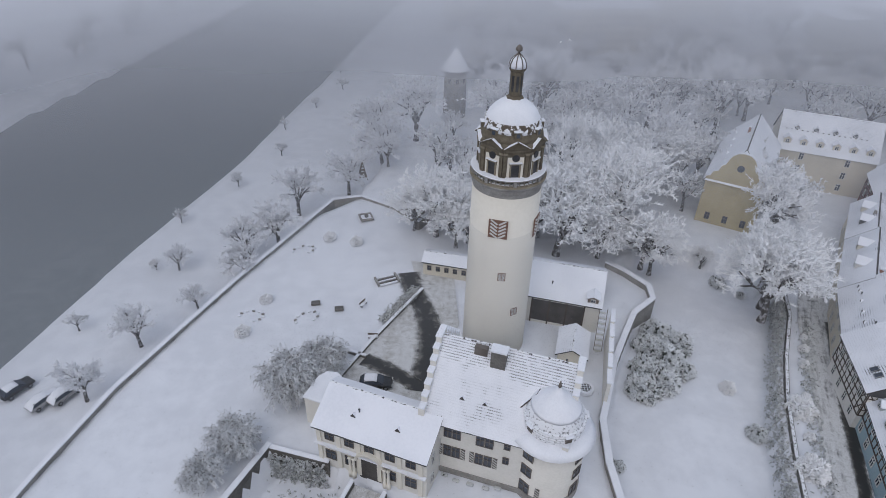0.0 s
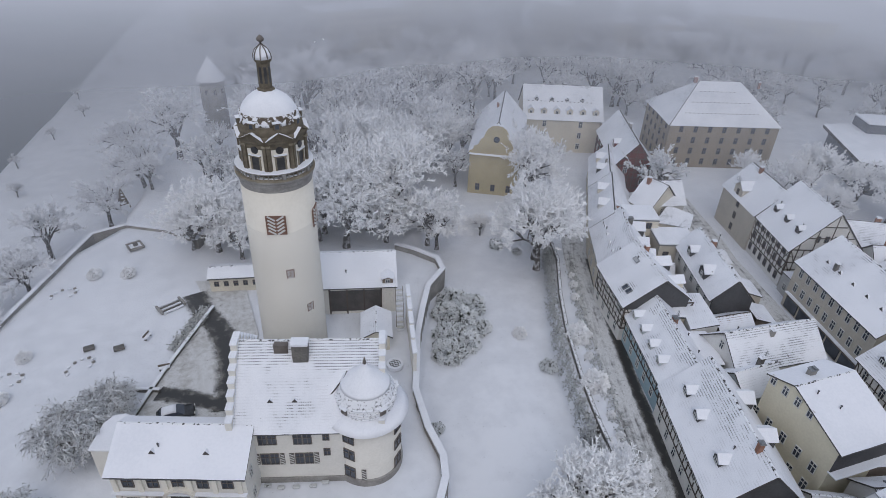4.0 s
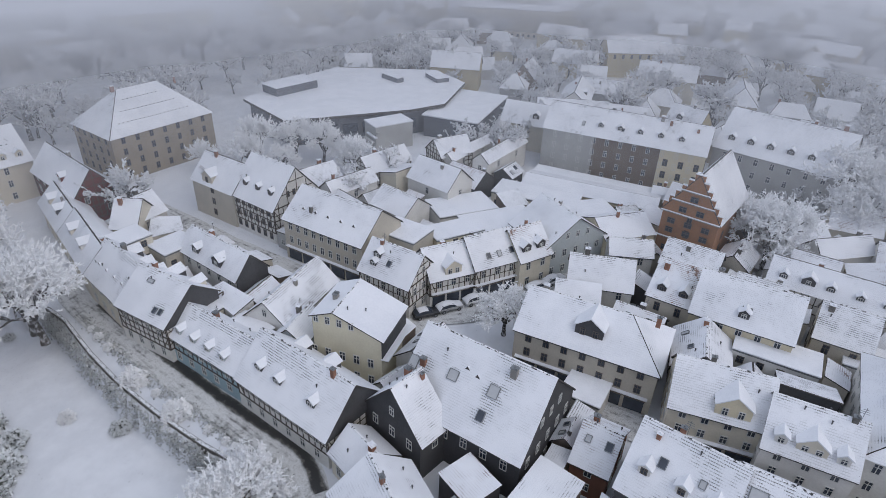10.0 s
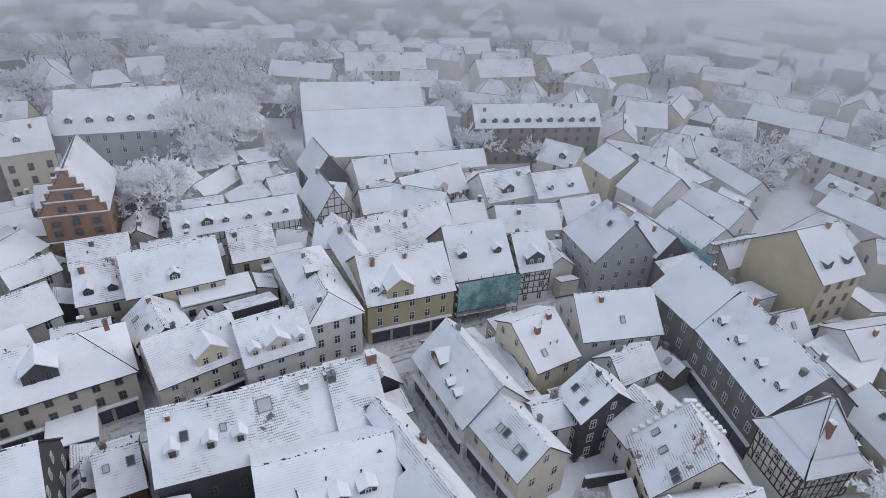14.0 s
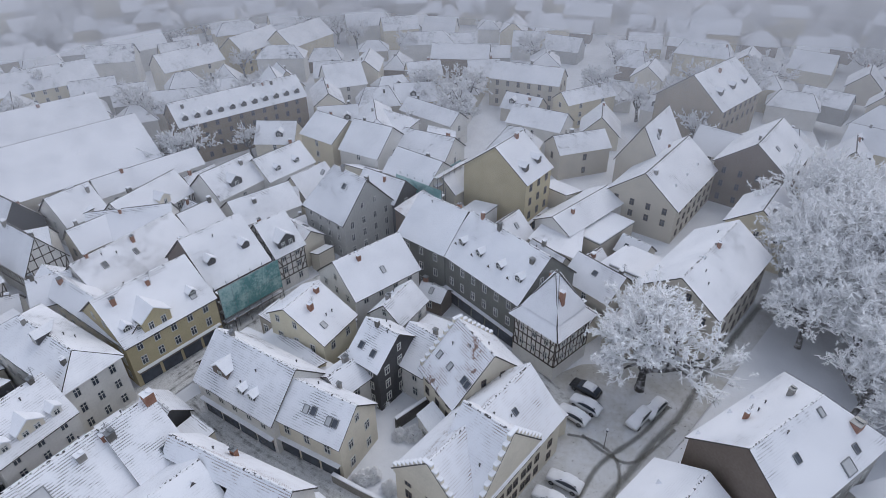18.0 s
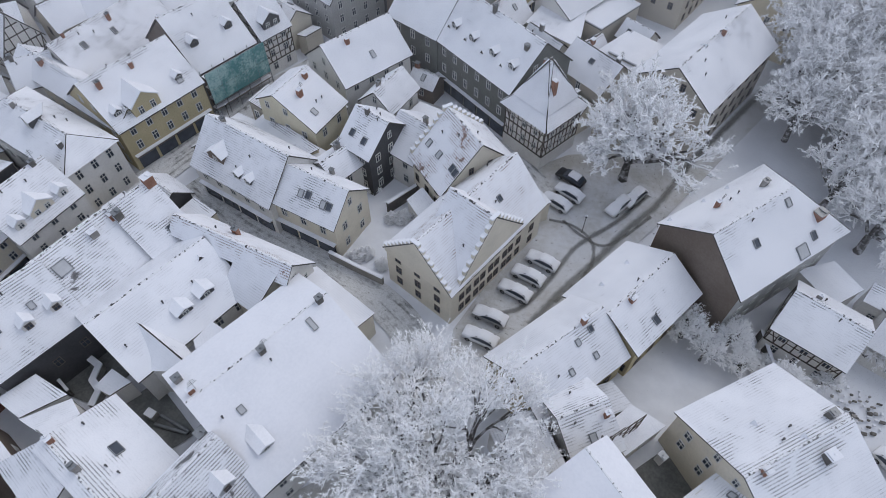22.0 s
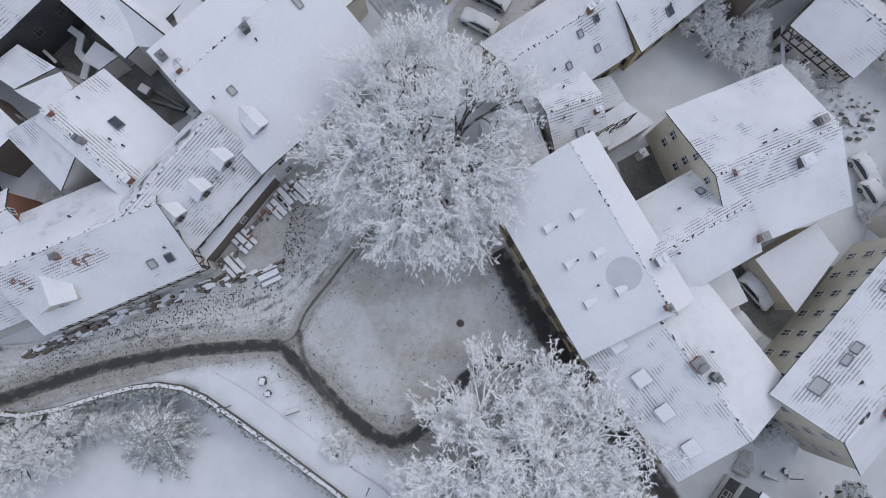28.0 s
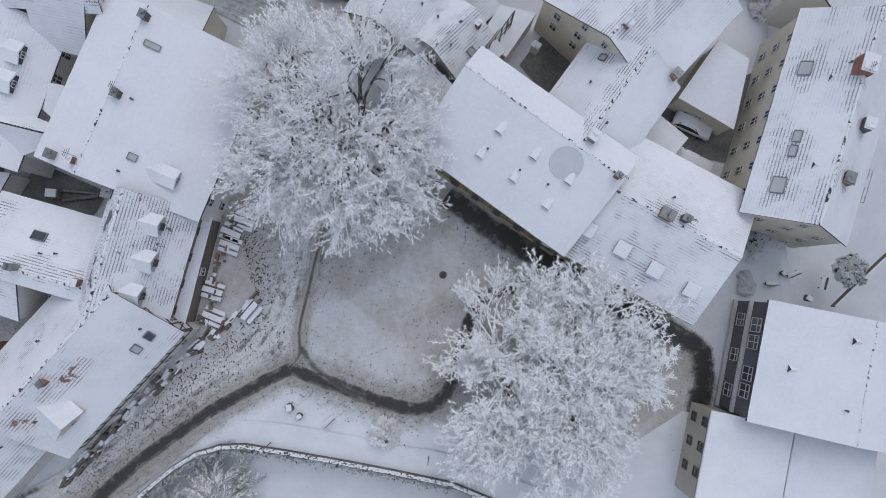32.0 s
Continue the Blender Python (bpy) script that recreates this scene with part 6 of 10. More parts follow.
def striped(parent, x, y, z, turn, h):
    ob = part("shutter", box_bm(0, -0.05, h / 2, 0.55, 0.07, h), "frame_dark", parent, "diagonally striped shutter")
    ob.matrix_local = pose(x, y, z, 0, 0, turn)
    for i in range(4):
        part("white_stripe", box_bm(0, -0.09, h * (0.16 + 0.23 * i), 0.6, 0.03, 0.14, Matrix.Translation((0, 0, h * (0.16 + 0.23 * i))) @ Matrix.Rotation(0.6, 4, "Y") @ Matrix.Translation((0, 0, -h * (0.16 + 0.23 * i)))), "frame", ob)


def castle_house():
    root = gable_house("castle_house", 8.3, 53.3, -17, 17.0, 14.6, 9.0, 16.0, "castle", "roof_melt", "cream castle building with a snowy slate roof", faces="", chimneys=0, over=0.3, melt=tuple((u, f, -1, 1.7, 1.5, m) for u, f, m in ((-7.4, 0.88, 0.34), (-5.2, 0.92, 0.34), (-2.6, 0.86, 0.36), (0.6, 0.93, 0.32), (3.2, 0.9, 0.34), (5.6, 0.92, 0.32), (7.6, 0.86, 0.3), (4.0, 0.7, 0.14))))
    part("plinth", box_bm(-1.6, -7.34, 0.35, 13.6, 0.2, 0.9), "stone", root)
    for u in (-6.6, -5.2, -3.6, -1.8, 0.2, 1.6):
        part("planting", bevelled(box_bm(u, -8.0 - 0.3 * math.sin(u * 3), 0.12, 0.9, 0.5, 0.3), 0.1), "ivy", root, "low frosted planting")
    for u in (-4.6, -0.6):
        for z, h in ((6.6, 1.7), (3.2, 1.9)):
            for s in (-0.55, 0.55):
                window(root, u + s, -7.31, z, 0, 1.05, h, "frame_dark")
            if z < 5:
                for s in (-1.45, 1.45):
                    striped(root, u + s, -7.31, z, 0, h)
    window(root, 2.1, -7.31, 7.2, 0, 0.8, 1.0, "frame_dark")
    window(root, 2.1, -7.31, 4.6, 0, 0.8, 1.2, "frame_dark")
    for y in (-4, 0, 3.5):
        window(root, 8.52, y, 5.5, 90, 1.1, 1.7, "frame_dark")
        window(root, 8.52, y, 1.5, 90, 1.1, 1.7, "frame_dark")
    for end in (-1, 1):
        for k in range(7):
            y = -6.9 + k * 1.05
            p = part("gable_step", box_bm(end * 8.55, y, 9.6 + k * 0.99, 0.7, 1.1, 1.6), "wall_castle", root)
            part("snow_cap", bevelled(box_bm(end * 8.55, y, 10.5 + k * 0.99, 0.85, 1.2, 0.22), 0.06), "snow", p)
            p = part("gable_step", box_bm(end * 8.55, -y, 9.6 + k * 0.99, 0.7, 1.1, 1.6), "wall_castle", root)
            part("snow_cap", bevelled(box_bm(end * 8.55, -y, 10.5 + k * 0.99, 0.85, 1.2, 0.22), 0.06), "snow", p)
    c = part("chimney", box_bm(-0.9, -1.4, 15.6, 1.8, 1.2, 2.6), "darkstone", root, "large dark chimney stack")
    part("chimney_cap", box_bm(-0.9, -1.4, 17.0, 2.0, 1.4, 0.25), "snow", c)
    part("chimney", box_bm(-3.2, -0.9, 15.7, 1.6, 0.7, 1.2), "frame_dark", root)
    for u in (-4.2, -1.4):
        vent(root, 14.6, 9, 16, u, 0.28, -1)
    t = thing("round_turret", pose(13.5, 47.6, 0, 0, 0, -17), "round cream turret with a snowy domed slate roof", "turret")
    part("shaft", lathe(((4.3, -0.6), (4.3, 0.6), (4.15, 0.7), (4.15, 9.3)), 40), "wall_castle", t, smooth=True)
    part("plinth", lathe(((4.34, -0.5), (4.34, 0.8), (4.2, 0.9)), 40), "stone", t)
    part("roof_skirt", lathe(((5.0, 9.1), (5.1, 9.25), (4.4, 9.7), (3.6, 10.1), (3.4, 10.4)), 40), "snow", t, "snowy flared eave", smooth=True)
    part("dome", lathe(((3.45, 10.2), (3.6, 10.9), (3.4, 12.1), (2.75, 13.2), (1.7, 14.1), (0.7, 14.9), (0.12, 15.7)), 40), "slated", t, "bell-shaped slate dome with snow", smooth=True)
    part("snow_top", lathe(((2.95, 12.95), (2.78, 13.3), (1.75, 14.2), (0.75, 15.0), (0.15, 15.8)), 40), "snow", t, smooth=True)
    for k in range(5):
        part("slate_course", lathe(((3.50, 10.5 + k * 0.34), (3.64, 10.54 + k * 0.34), (3.50, 10.6 + k * 0.34)), 32), "slated", t)
    part("finial", lathe(((0.2, 15.0), (0.1, 15.8), (0.22, 16.0), (0.05, 16.9)), 8), "frame_dark", t)
    for ang in (-130, -55, 15):
        m = Matrix.Rotation(radians(ang), 4, "Z")
        d = part("dormer", box_bm(3.4, 0, 11.2, 0.6, 0.8, 0.9, m), "frame_dark", t)
        part("dormer_roof", bevelled(box_bm(3.5, 0, 11.75, 0.9, 1.1, 0.22, m), 0.08), "snow", d)
    for ang in (-118, -28, 25):
        for z, h in ((6.9, 1.5), (4.1, 1.7), (0.9, 1.9)):
            a = radians(ang)
            window(t, 4.17 * math.cos(a), 4.17 * math.sin(a), z, ang + 90, 1.5, h, "frame_dark")
    for ang in (-142, -94):
        a = radians(ang)
        striped(t, 4.2 * math.cos(a), 4.2 * math.sin(a), 0.9, ang + 90, 1.9)
    j = thing("turret_roof_link", pose(12.0, 49.6, 0, 0, 0, 62), "snowy roof ridge linking turret and castle roof", "roof")
    for s in (-1, 1):
        slab("roof", ((-4.2, s * 3.2, 9.4), (3.4, s * 3.2, 9.4), (3.4, 0, 13.6), (-1.2, 0, 13.6)), 0.18, ["roof_thick", "eave"], j, cell=1.2)
    w = gable_house("castle_wing", -6.5, 51.0, -20, 14.8, 9.4, 7.0, 9.4, "castle", "roof_smooth", "cream gate wing with a Renaissance front and snowy roof", faces="lr", chimneys=0, hip=(0, 0), over=0.5, vents=2, back=1.2)
    for i in range(6):
        part("pilaster", box_bm(-6.9 + i * 2.72, -4.8, 3.4, 0.55, 0.3, 6.6), "tower", w, "pale stone pilaster")
    for u in range(5):
        window(w, -5.5 + u * 2.72, -4.72, 4.6, 0, 1.3, 1.5, "frame_dark")
        if u != 2:
            window(w, -5.5 + u * 2.72, -4.72, 1.0, 0, 1.5, 1.7, "frame_dark")
    part("string_course", box_bm(0, -4.85, 3.7, 14.8, 0.35, 0.3), "tower", w)
    part("string_course", box_bm(0, -4.85, 6.7, 14.9, 0.35, 0.3), "tower", w)
    bm = bmesh.new()
    for k in range(12):
        a = math.pi * (k + 0.5) / 12
        add_box(bm, 0, 0, 0, 0.55, 0.7, 0.34, Matrix.Translation((1.75 * math.cos(a), -4.95, 3.2 + 1.45 * math.sin(a))) @ Matrix.Rotation(math.pi / 2 - a, 4, "Y"))
    part("arch_hood", bm, "tower", w, "pale arched stone hood")
    # dark slab fills the arch in place of the shade within
    bm = bmesh.new()
    arch = [(-1.5, -0.3), (1.5, -0.3), (1.5, 3.0)] + [(1.5 * math.cos(math.pi * k / 10), 3.0 + 1.3 * math.sin(math.pi * k / 10)) for k in range(1, 10)] + [(-1.5, 3.0)]
    rings = [[bm.verts.new((x, y, z)) for x, z in arch] for y in (-4.72, -4.92)]
    bm.faces.new(rings[1])
    for k in range(len(arch)):
        bm.faces.new((rings[0][k], rings[0][(k + 1) % len(arch)], rings[1][(k + 1) % len(arch)], rings[1][k]))
    bmesh.ops.recalc_face_normals(bm, faces=bm.faces[:])
    part("gateway", bm, "eave", w, "dark arched slab standing in for gateway shade")
    for x in (-2.6, -2.1, 2.1, 2.6):
        c = part("column", lathe(((0.3, -0.3), (0.3, 0.5), (0.2, 0.6), (0.17, 3.0), (0.28, 3.2)), 12), "tower", w, "round stone column beside the gate", smooth=True)
        c.location = (x, -5.2, 0)
    part("cornice_snow", box_bm(0, -5.05, 3.92, 14.9, 0.5, 0.12), "snow", w)
    b = thing("castle_buttress", pose(-15.4, 56.2, 0, 0, 0, -20) @ Matrix.Diagonal((0.62, 0.95, 0.85, 1)), "low rounded castle annexe with a snowy top", "wall")
    bm = bmesh.new()
    add_prism(bm, [(-3, -2), (3, -2), (3, 2), (1.5 * math.cos(0.5) + 0, 3.2), (0, 3.6), (-2, 3.2), (-3, 2)], -0.5, 5.6)
    part("wall", bm, "wall_castle", b)
    bm = bmesh.new()
    add_prism(bm, [(-3.2, -2.2), (3.2, -2.2), (3.2, 2.1), (1.6, 3.4), (0, 3.8), (-2.1, 3.4), (-3.2, 2.1)], 5.6, 5.95)
    part("snow_cap", bevelled(bm, 0.1), "snow", b)


castle_house()


def castle_hall():
    h = gable_house("castle_hall", 20.6, 81.6, -14, 12.5, 10.6, 5.5, 8.6, "castle", "roof_thick", "long low castle hall with an open front and snowy roof", faces="b", chimneys=0)
    # flat dark box painted as the shade inside the open front
    part("opening", box_bm(-0.5, -5.3, 2.6, 8.5, 0.1, 4.2), "eave", h, "dark sheet standing in for the shaded open front")
    for u in (-4.6, -1.8, 1.0, 3.8):
        part("post", box_bm(u, -5.36, 2.7, 0.25, 0.2, 5.4), "beam", h)
    dormer(h, 10.6, 5.5, 8.6, 4.9, 0.02, -1, 1.7, 1.4, "brown")
    s = thing("outside_stair", pose(25.4, 73.2, 0, 0, 0, -14), "steep wooden outside stair with snowy treads", "stairs")
    for k in range(16):
        part("step", box_bm(0, -3.6 + k * 0.3, 0.3 + k * 0.31, 1.1, 0.34, 0.08), "frame" if k % 2 else "snow", s)
    for x in (-0.6, 0.6):
        part("rail", box_bm(x, -1.3, 3.3, 0.08, 0.08, 6.6, Matrix.Translation((0, -1.3, 3.3)) @ Matrix.Rotation(-0.78, 4, "X") @ Matrix.Translation((0, 1.3, -3.3))), "wood", s)
    shed = gable_house("yard_shed", 20.5, 69.5, 76, 6.0, 4.0, 2.6, 3.7, "cream", "roof_thick", "small yard shed under deep snow", faces="", chimneys=0)
    low = gable_house("gate_lodge", 1.5, 90.6, -12, 9.5, 3.6, 3.0, 3.8, "cream", "roof_thick", "low white gate lodge with a row of small windows", faces="", chimneys=0)
    for k in range(5):
        window(low, -3.6 + k * 1.6, -1.82, 1.1, 0, 0.8, 1.0, "frame_dark")
    r = thing("side_wall", pose(25.0, 66.0, 0, 0, 0, 0), "tall cream wall with stepped snowy coping", "wall")
    for k in range(5):
        m = pose(-1.2 + k * 0.62, -5.5 + k * 2.7, 0, 0, 0, 77)
        p = part("wall_run", box_bm(0, 0, 2.0 + 0.25 * k, 2.9, 0.5, 5.2 + 0.5 * k, m), "wall_castle", r)
        part("snow_cap", bevelled(box_bm(0, 0, 4.75 + 0.5 * k, 3.0, 0.75, 0.3, m), 0.08), "snow", p)
    g = thing("well_grate", pose(21.4, 62.3, 0.0), "round stone well with an iron grate", "well")
    part("rim", lathe(((0.85, 0.0), (1.25, 0.0), (1.25, 0.55), (0.85, 0.55)), 28), "snow", g)
    # solid dark plug painted as the shade down the well
    part("shaft", lathe(((0.84, 0.0), (0.84, 0.56)), 28), "pane", g)
    for k in range(4):
        part("bar", box_bm(-0.6 + k * 0.4, 0, 0.60, 0.09, 1.4, 0.06), "snow", g)
        part("bar", box_bm(0, -0.6 + k * 0.4, 0.62, 1.4, 0.09, 0.06), "snow", g)


castle_hall()


def round_tower():
    t = thing("round_tower", pose(2.1, 169.3, -1, 0, 0, 0), "old round stone tower with a snowy cone roof", "tower")
    part("shaft", lathe(((3.3, -1), (3.2, 9.0), (3.1, 14.6)), 28), "stone", t, smooth=True)
    part("roof", lathe(((3.9, 14.4), (3.9, 14.6), (0.1, 20.4)), 28), "snow", t, "snowy cone roof", smooth=True)
    for a in (-120, -80, -40):
        window(t, 3.12 * math.cos(radians(a)), 3.12 * math.sin(radians(a)), 11, a + 90, 0.8, 1.3, "frame_dark")


round_tower()


def terrace_things():
    p = thing("pergola", pose(-19.4, 127.5, -0.2, 0, 0, 15), "pointed timber climbing frame on the terrace", "frame")
    for a in range(4):
        m = Matrix.Rotation(a * math.pi / 2 + 0.78, 4, "Z") @ Matrix.Translation((0.75, 0, 2.0)) @ Matrix.Rotation(-0.32, 4, "Y")
        part("leg", box_bm(0, 0, 0, 0.16, 0.16, 4.4, m), "wood", p)
    for z in (0.6, 1.4, 2.2, 3.0):
        part("slat", box_bm(0, 0, z, 1.9 - z * 0.45, 1.9 - z * 0.45, 0.07), "wood", p)
    for x, y, turn in ((-16.4, 109.1, 20),):
        f = thing("fountain", pose(x, y, 0, 0, 0, turn), "square stone basin filled with snow", "fountain")
        for k in range(4):
            part("kerb", bevelled(box_bm(1.2, 0, 0.25, 0.3, 2.7, 0.5, Matrix.Rotation(k * math.pi / 2, 4, "Z")), 0.04), "stone", f)
        part("snow_fill", box_bm(0, 0, 0.12, 2.2, 2.2, 0.24), "snow", f)
        part("boulder", bevelled(box_bm(0.1, 0, 0.5, 0.8, 0.6, 0.8), 0.2), "darkstone", f)
    for x, y in ((-21.5, 80.3), (-17.3, 79.0)):
        b = thing("flower_box", pose(x, y, 0, 0, 0, 10), "low dark planting box in the snow", "planter", "flower boxes")
        part("box", bevelled(box_bm(0, 0, 0.15, 1.5, 1.0, 0.4), 0.04), "darkstone", b)
    for x, y, turn in ((-13.3, 80.2, 60), (-10.8, 72, 0), (3.0, 14.0, 40), (-14, 13, 70)):
        s = thing("bench", pose(x, y, float(level(x, y)), 0, 0, turn), "small bench under snow", "bench", "benches")
        part("seat", bevelled(box_bm(0, 0, 0.45, 1.6, 0.5, 0.12), 0.03), "snow", s)
        for u in (-0.6, 0.6):
            part("leg", box_bm(u, 0, 0.2, 0.12, 0.4, 0.4), "darkstone", s)
        part("backrest", box_bm(0, 0.25, 0.75, 1.6, 0.07, 0.35), "wood", s)


terrace_things()


def castle_bridge():
    r = thing("castle_bridge", pose(-8.2, 44.8, 0, 0, 0, -20), "stone bridge with snowy parapets before the castle gate", "bridge")
    part("deck", box_bm(0, -11, -0.25, 4.4, 22, 0.5), "stone", r)
    part("deck_snow", box_bm(0, -11, 0.03, 3.8, 22, 0.06), "yard", r)
    for x in (-2.2, 2.2):
        p = part("parapet", box_bm(x, -11, 0.35, 0.4, 22, 1.0), "darkstone", r)
        part("snow_cap", bevelled(box_bm(x, -11, 0.94, 0.55, 22, 0.2), 0.06), "snow", p)
    for y in (-6, -14):
        part("pier", box_bm(0, y, -2.4, 3.6, 1.4, 4.0), "darkstone", r)
    t = thing("terrace_steps", pose(-9.5, 86.5, 0, 0, 0, 25), "dark stone steps down to the castle yard", "steps")
    for k in range(5):
        part("step", box_bm(0, k * 0.5, 0.12 + 0.02 * k, 3.2, 0.3, 0.24), "darkstone" if k % 2 else "snow", t)
    for x in (-1.9, 1.9):
        part("cheek_wall", box_bm(x, 1.2, 0.2, 0.35, 2.4, 0.5), "stone", t)
    g = thing("ruined_wall", pose(-4.8, 110.5, 0, 0, 0, -32), "dark ruined wall block with snow on top", "wall")
    for x, y, sx, sy, h in ((0, 0, 5, 0.8, 2.4), (2.4, -2.4, 0.8, 5, 2.2), (-2.2, -1.2, 0.8, 2.6, 1.5)):
        p = part("wall_run", bevelled(box_bm(x, y, h / 2 - 0.2, sx, sy, h), 0.08), "darkstone", g)
        part("snow_cap", bevelled(box_bm(x, y, h - 0.1, sx + 0.1, sy + 0.1, 0.22), 0.06), "snow", p)
    for k in range(3):
        c = thing("park_bed", pose(-31.5 + k * 4.6, 76.5 + (k % 2) * 20, 0.0, 0, 0, 20 * k), "raised planting bed edged with stone in snow", "flower bed", "planting beds")
        for i in range(9):
            a = i * 0.55 - 1.2
            part("edge_stone", bevelled(box_bm(2.0 * math.cos(a), 1.3 * math.sin(a), 0.1, 0.5, 0.3, 0.3, None), 0.06), "stone" if i % 2 else "snow", c)


castle_bridge()
wall_along("moat_edge", [(-13.8, 48.4), (-21.7, 50.4)], -4.5, 0.5, 0.5, "darkstone", "dark retaining wall of the castle moat", 0.2)
wall_along("moat_edge", [(-21.9, 50.6), (-25.4, 42.2), (-30.2, 31)], -4.5, 0.7, 0.6, "darkstone", "dark retaining wall of the castle moat", 0.22)
ivy([(-14.5, 47.9), (-21.3, 49.4)], -4.0, 0.0, 1100, "frosted ivy on the moat wall below the gate", 0.4)
ivy([(-19, 44), (-14, 40), (-12, 45)], -4.0, -2.6, 700, "frosted brambles at the bottom of the moat", 1.6)


# ---- houses ----
gable_house("timber_house", 54.7, 31.3, -110, 18.2, 10.6, 5.5, 10.8, "white", "roof_course", "white half-timbered house with a slate gable and melting ridge", timber="beams", clad="r", dormers=((-6.0, 0.3, -1, 1.5, 1.0), (-2.0, 0.28, -1, 1.5, 1.0), (4.6, 0.28, -1, 1.5, 1.0), (-5, 0.2, 1, 2.2, 1.4, "slate"), (1, 0.2, 1, 2.2, 1.4, "slate")), chimneys=1, faces="fr", bare="r0", vents=0, melt=tuple((u, f, -1, 2.4, 1.2, m) for u, f, m in ((-7.5, 0.9, 0.34), (-4.5, 0.85, 0.26), (-1.5, 0.8, 0.24), (2.0, 0.75, 0.2), (5.0, 0.85, 0.2), (-6.0, 0.55, 0.2))))
gable_house("timber_house", 59.6, 48.7, -107, 16.0, 8.0, 5.2, 8.8, "blue", "roof_melt", "blue half-timbered house with four dormers in a snowy roof", timber="beams", back=3.4, dormers=tuple((u, 0.1, -1, 1.3, 1.0, "bluegrey") for u in (-5.6, -2.2, 1.2, 4.6)), melt=((-4.5, 0.72, -1, 1.2, 0.8, 0.4), (0.0, 0.93, -1, 3, 0.8, 0.25), (5.0, 0.9, -1, 2.5, 0.9, 0.2)), faces="fr", bare="r0 r1 r2")
gable_house("timber_house", 64.0, 61.1, -103, 11.6, 11.4, 7, 11.5, "white", "roof_melt", "white half-timbered house with a slate-hung gable and snowy roof", timber="beams", clad="r", back=4.6, chimneys=0, items=(("skylight", 2.4, 0.22, -1, 0.7, 1.0), ("skylight", 3.6, 0.24, -1, 0.7, 1.0), ("skylight", -1.6, 0.75, -1, 1.4, 0.6), ("chimney", -4.0, 0.8, 1, 0.8)), dormers=((-2.5, 0.2, 1, 2.4, 1.5, "slate"), (2.5, 0.2, 1, 2.0, 1.3, "cream")), faces="fr", bare="r0 r1 r2")
gable_house("house", 67.8, 72.4, -115, 14.4, 9.6, 6, 10.8, "cream", "roof_dark", "cream plastered house with a snow-covered roof", vents=4, dormers=((-4, 0.2, 1, 2.6, 1.6, "slate"), (1, 0.25, 1, 2.0, 1.3, "white"), (5, 0.2, 1, 2.4, 1.5, "brown")), faces="fr", bare="r0 r1 r2")
gable_house("house", 74.6, 86.9, -122, 18.5, 7.6, 6, 9.8, "cream", "roof_dark", "cream plastered house with a snow-covered roof", near=False, dormers=((-4, 0.3, -1, 2.2, 1.4, "cream"), (3, 0.3, -1, 2.2, 1.4, "white")), faces="fr", bare="f1 r0 r1")
gable_house("house", 83.6, 101.8, -122, 16.2, 7.2, 6, 9.6, "cream", "roof_dark", "cream plastered house with a snow-covered roof", near=False, dormers=((-3, 0.3, -1, 2.2, 1.4, "cream"), (3, 0.3, -1, 2.0, 1.4, "slate")), faces="fr", bare="f1 r0 r1")
gable_house("house", 78.3, 61.2, -110, 16.6, 6.5, 6.5, 10.1, "white", "roof_dark", "white plastered house with a dark slate gable under snow", faces="f", bare="f0", clad="r", items=(("dormer", 2.5, 0.05, -1, 2.4, 1.5, "slate"), ("dormer", -4.0, 0.1, -1, 1.8, 1.3, "slate")))
gable_house("house", 72.2, 43.5, -6, 14.9, 7.7, 6, 9.5, "white", "roof_thin", "white plastered house with tiles showing through thin snow", faces="fl", bare="f0 f1 l0 l1")
gable_house("house", 65.6, 38.8, -0, 6.8, 5.0, 5.5, 7.6, "bluegrey", "roof_dark", "pale blue-grey house with a snow-covered roof", faces="fl", bare="f0 f1 l0 l1 l2")
gable_house("house", 67.0, 30.9, -2, 9.1, 15.2, 9.5, 12.5, "yellowpale", "roof_smooth", "pale yellow house with a dark upper front and snowy roof", chimneys=0, back=3.5, faces="fl", bare="f0 f1 l2", items=(("chimney", -0.6, 0.8, 1, 0.9),), upper="slate", pace=2.2)
gable_house("house", 59.7, 7.3, -107, 18.9, 15.4, 7, 14.7, "slate", "roof_dark", "dark slate-toned house with a snow-covered roof", vents=0, frame="frame", faces="fr", bare="f0", chimneys=0, skylights=0, items=(("skylight", -9.0, 0.48, -1, 1.3, 1.7), ("skylight", -8.6, 0.11, -1, 1.3, 1.7), ("skylight", -3.0, 0.54, -1, 1.4, 1.4), ("skylight", 2.9, 0.57, -1, 1.4, 1.6), ("skylight", 2.6, 0.26, -1, 1.0, 1.4), ("chimney", -7.6, 0.49, -1, 0.8), ("chimney", -9.0, 0.29, -1, 0.9), ("chimney", 4.5, 0.82, -1, 0.9), ("vent", -1.5, 0.65, -1), ("vent", 0.2, 0.61, -1)))
gable_house("house", 53.4, 16.4, -26, 5.1, 10.4, 6.5, 12.3, "slate", "roof_dark", "dark slate-toned house with a snow-covered roof", frame="frame", faces="fl", bare="f0 l0")
gable_house("house", 77.7, -5.5, -100, 21.5, 11.9, 8, 12.3, "tan", "roof_thick", "beige plastered house with a deep even snow roof", hip=(0, 1), dormers=((0.0, 0.28, -1, 4.2, 1.7, "slate", 2),), vents=0, chimneys=2, frame="frame_dark", faces="fr", bare="r0 r1 r2 f0", shop="dark")
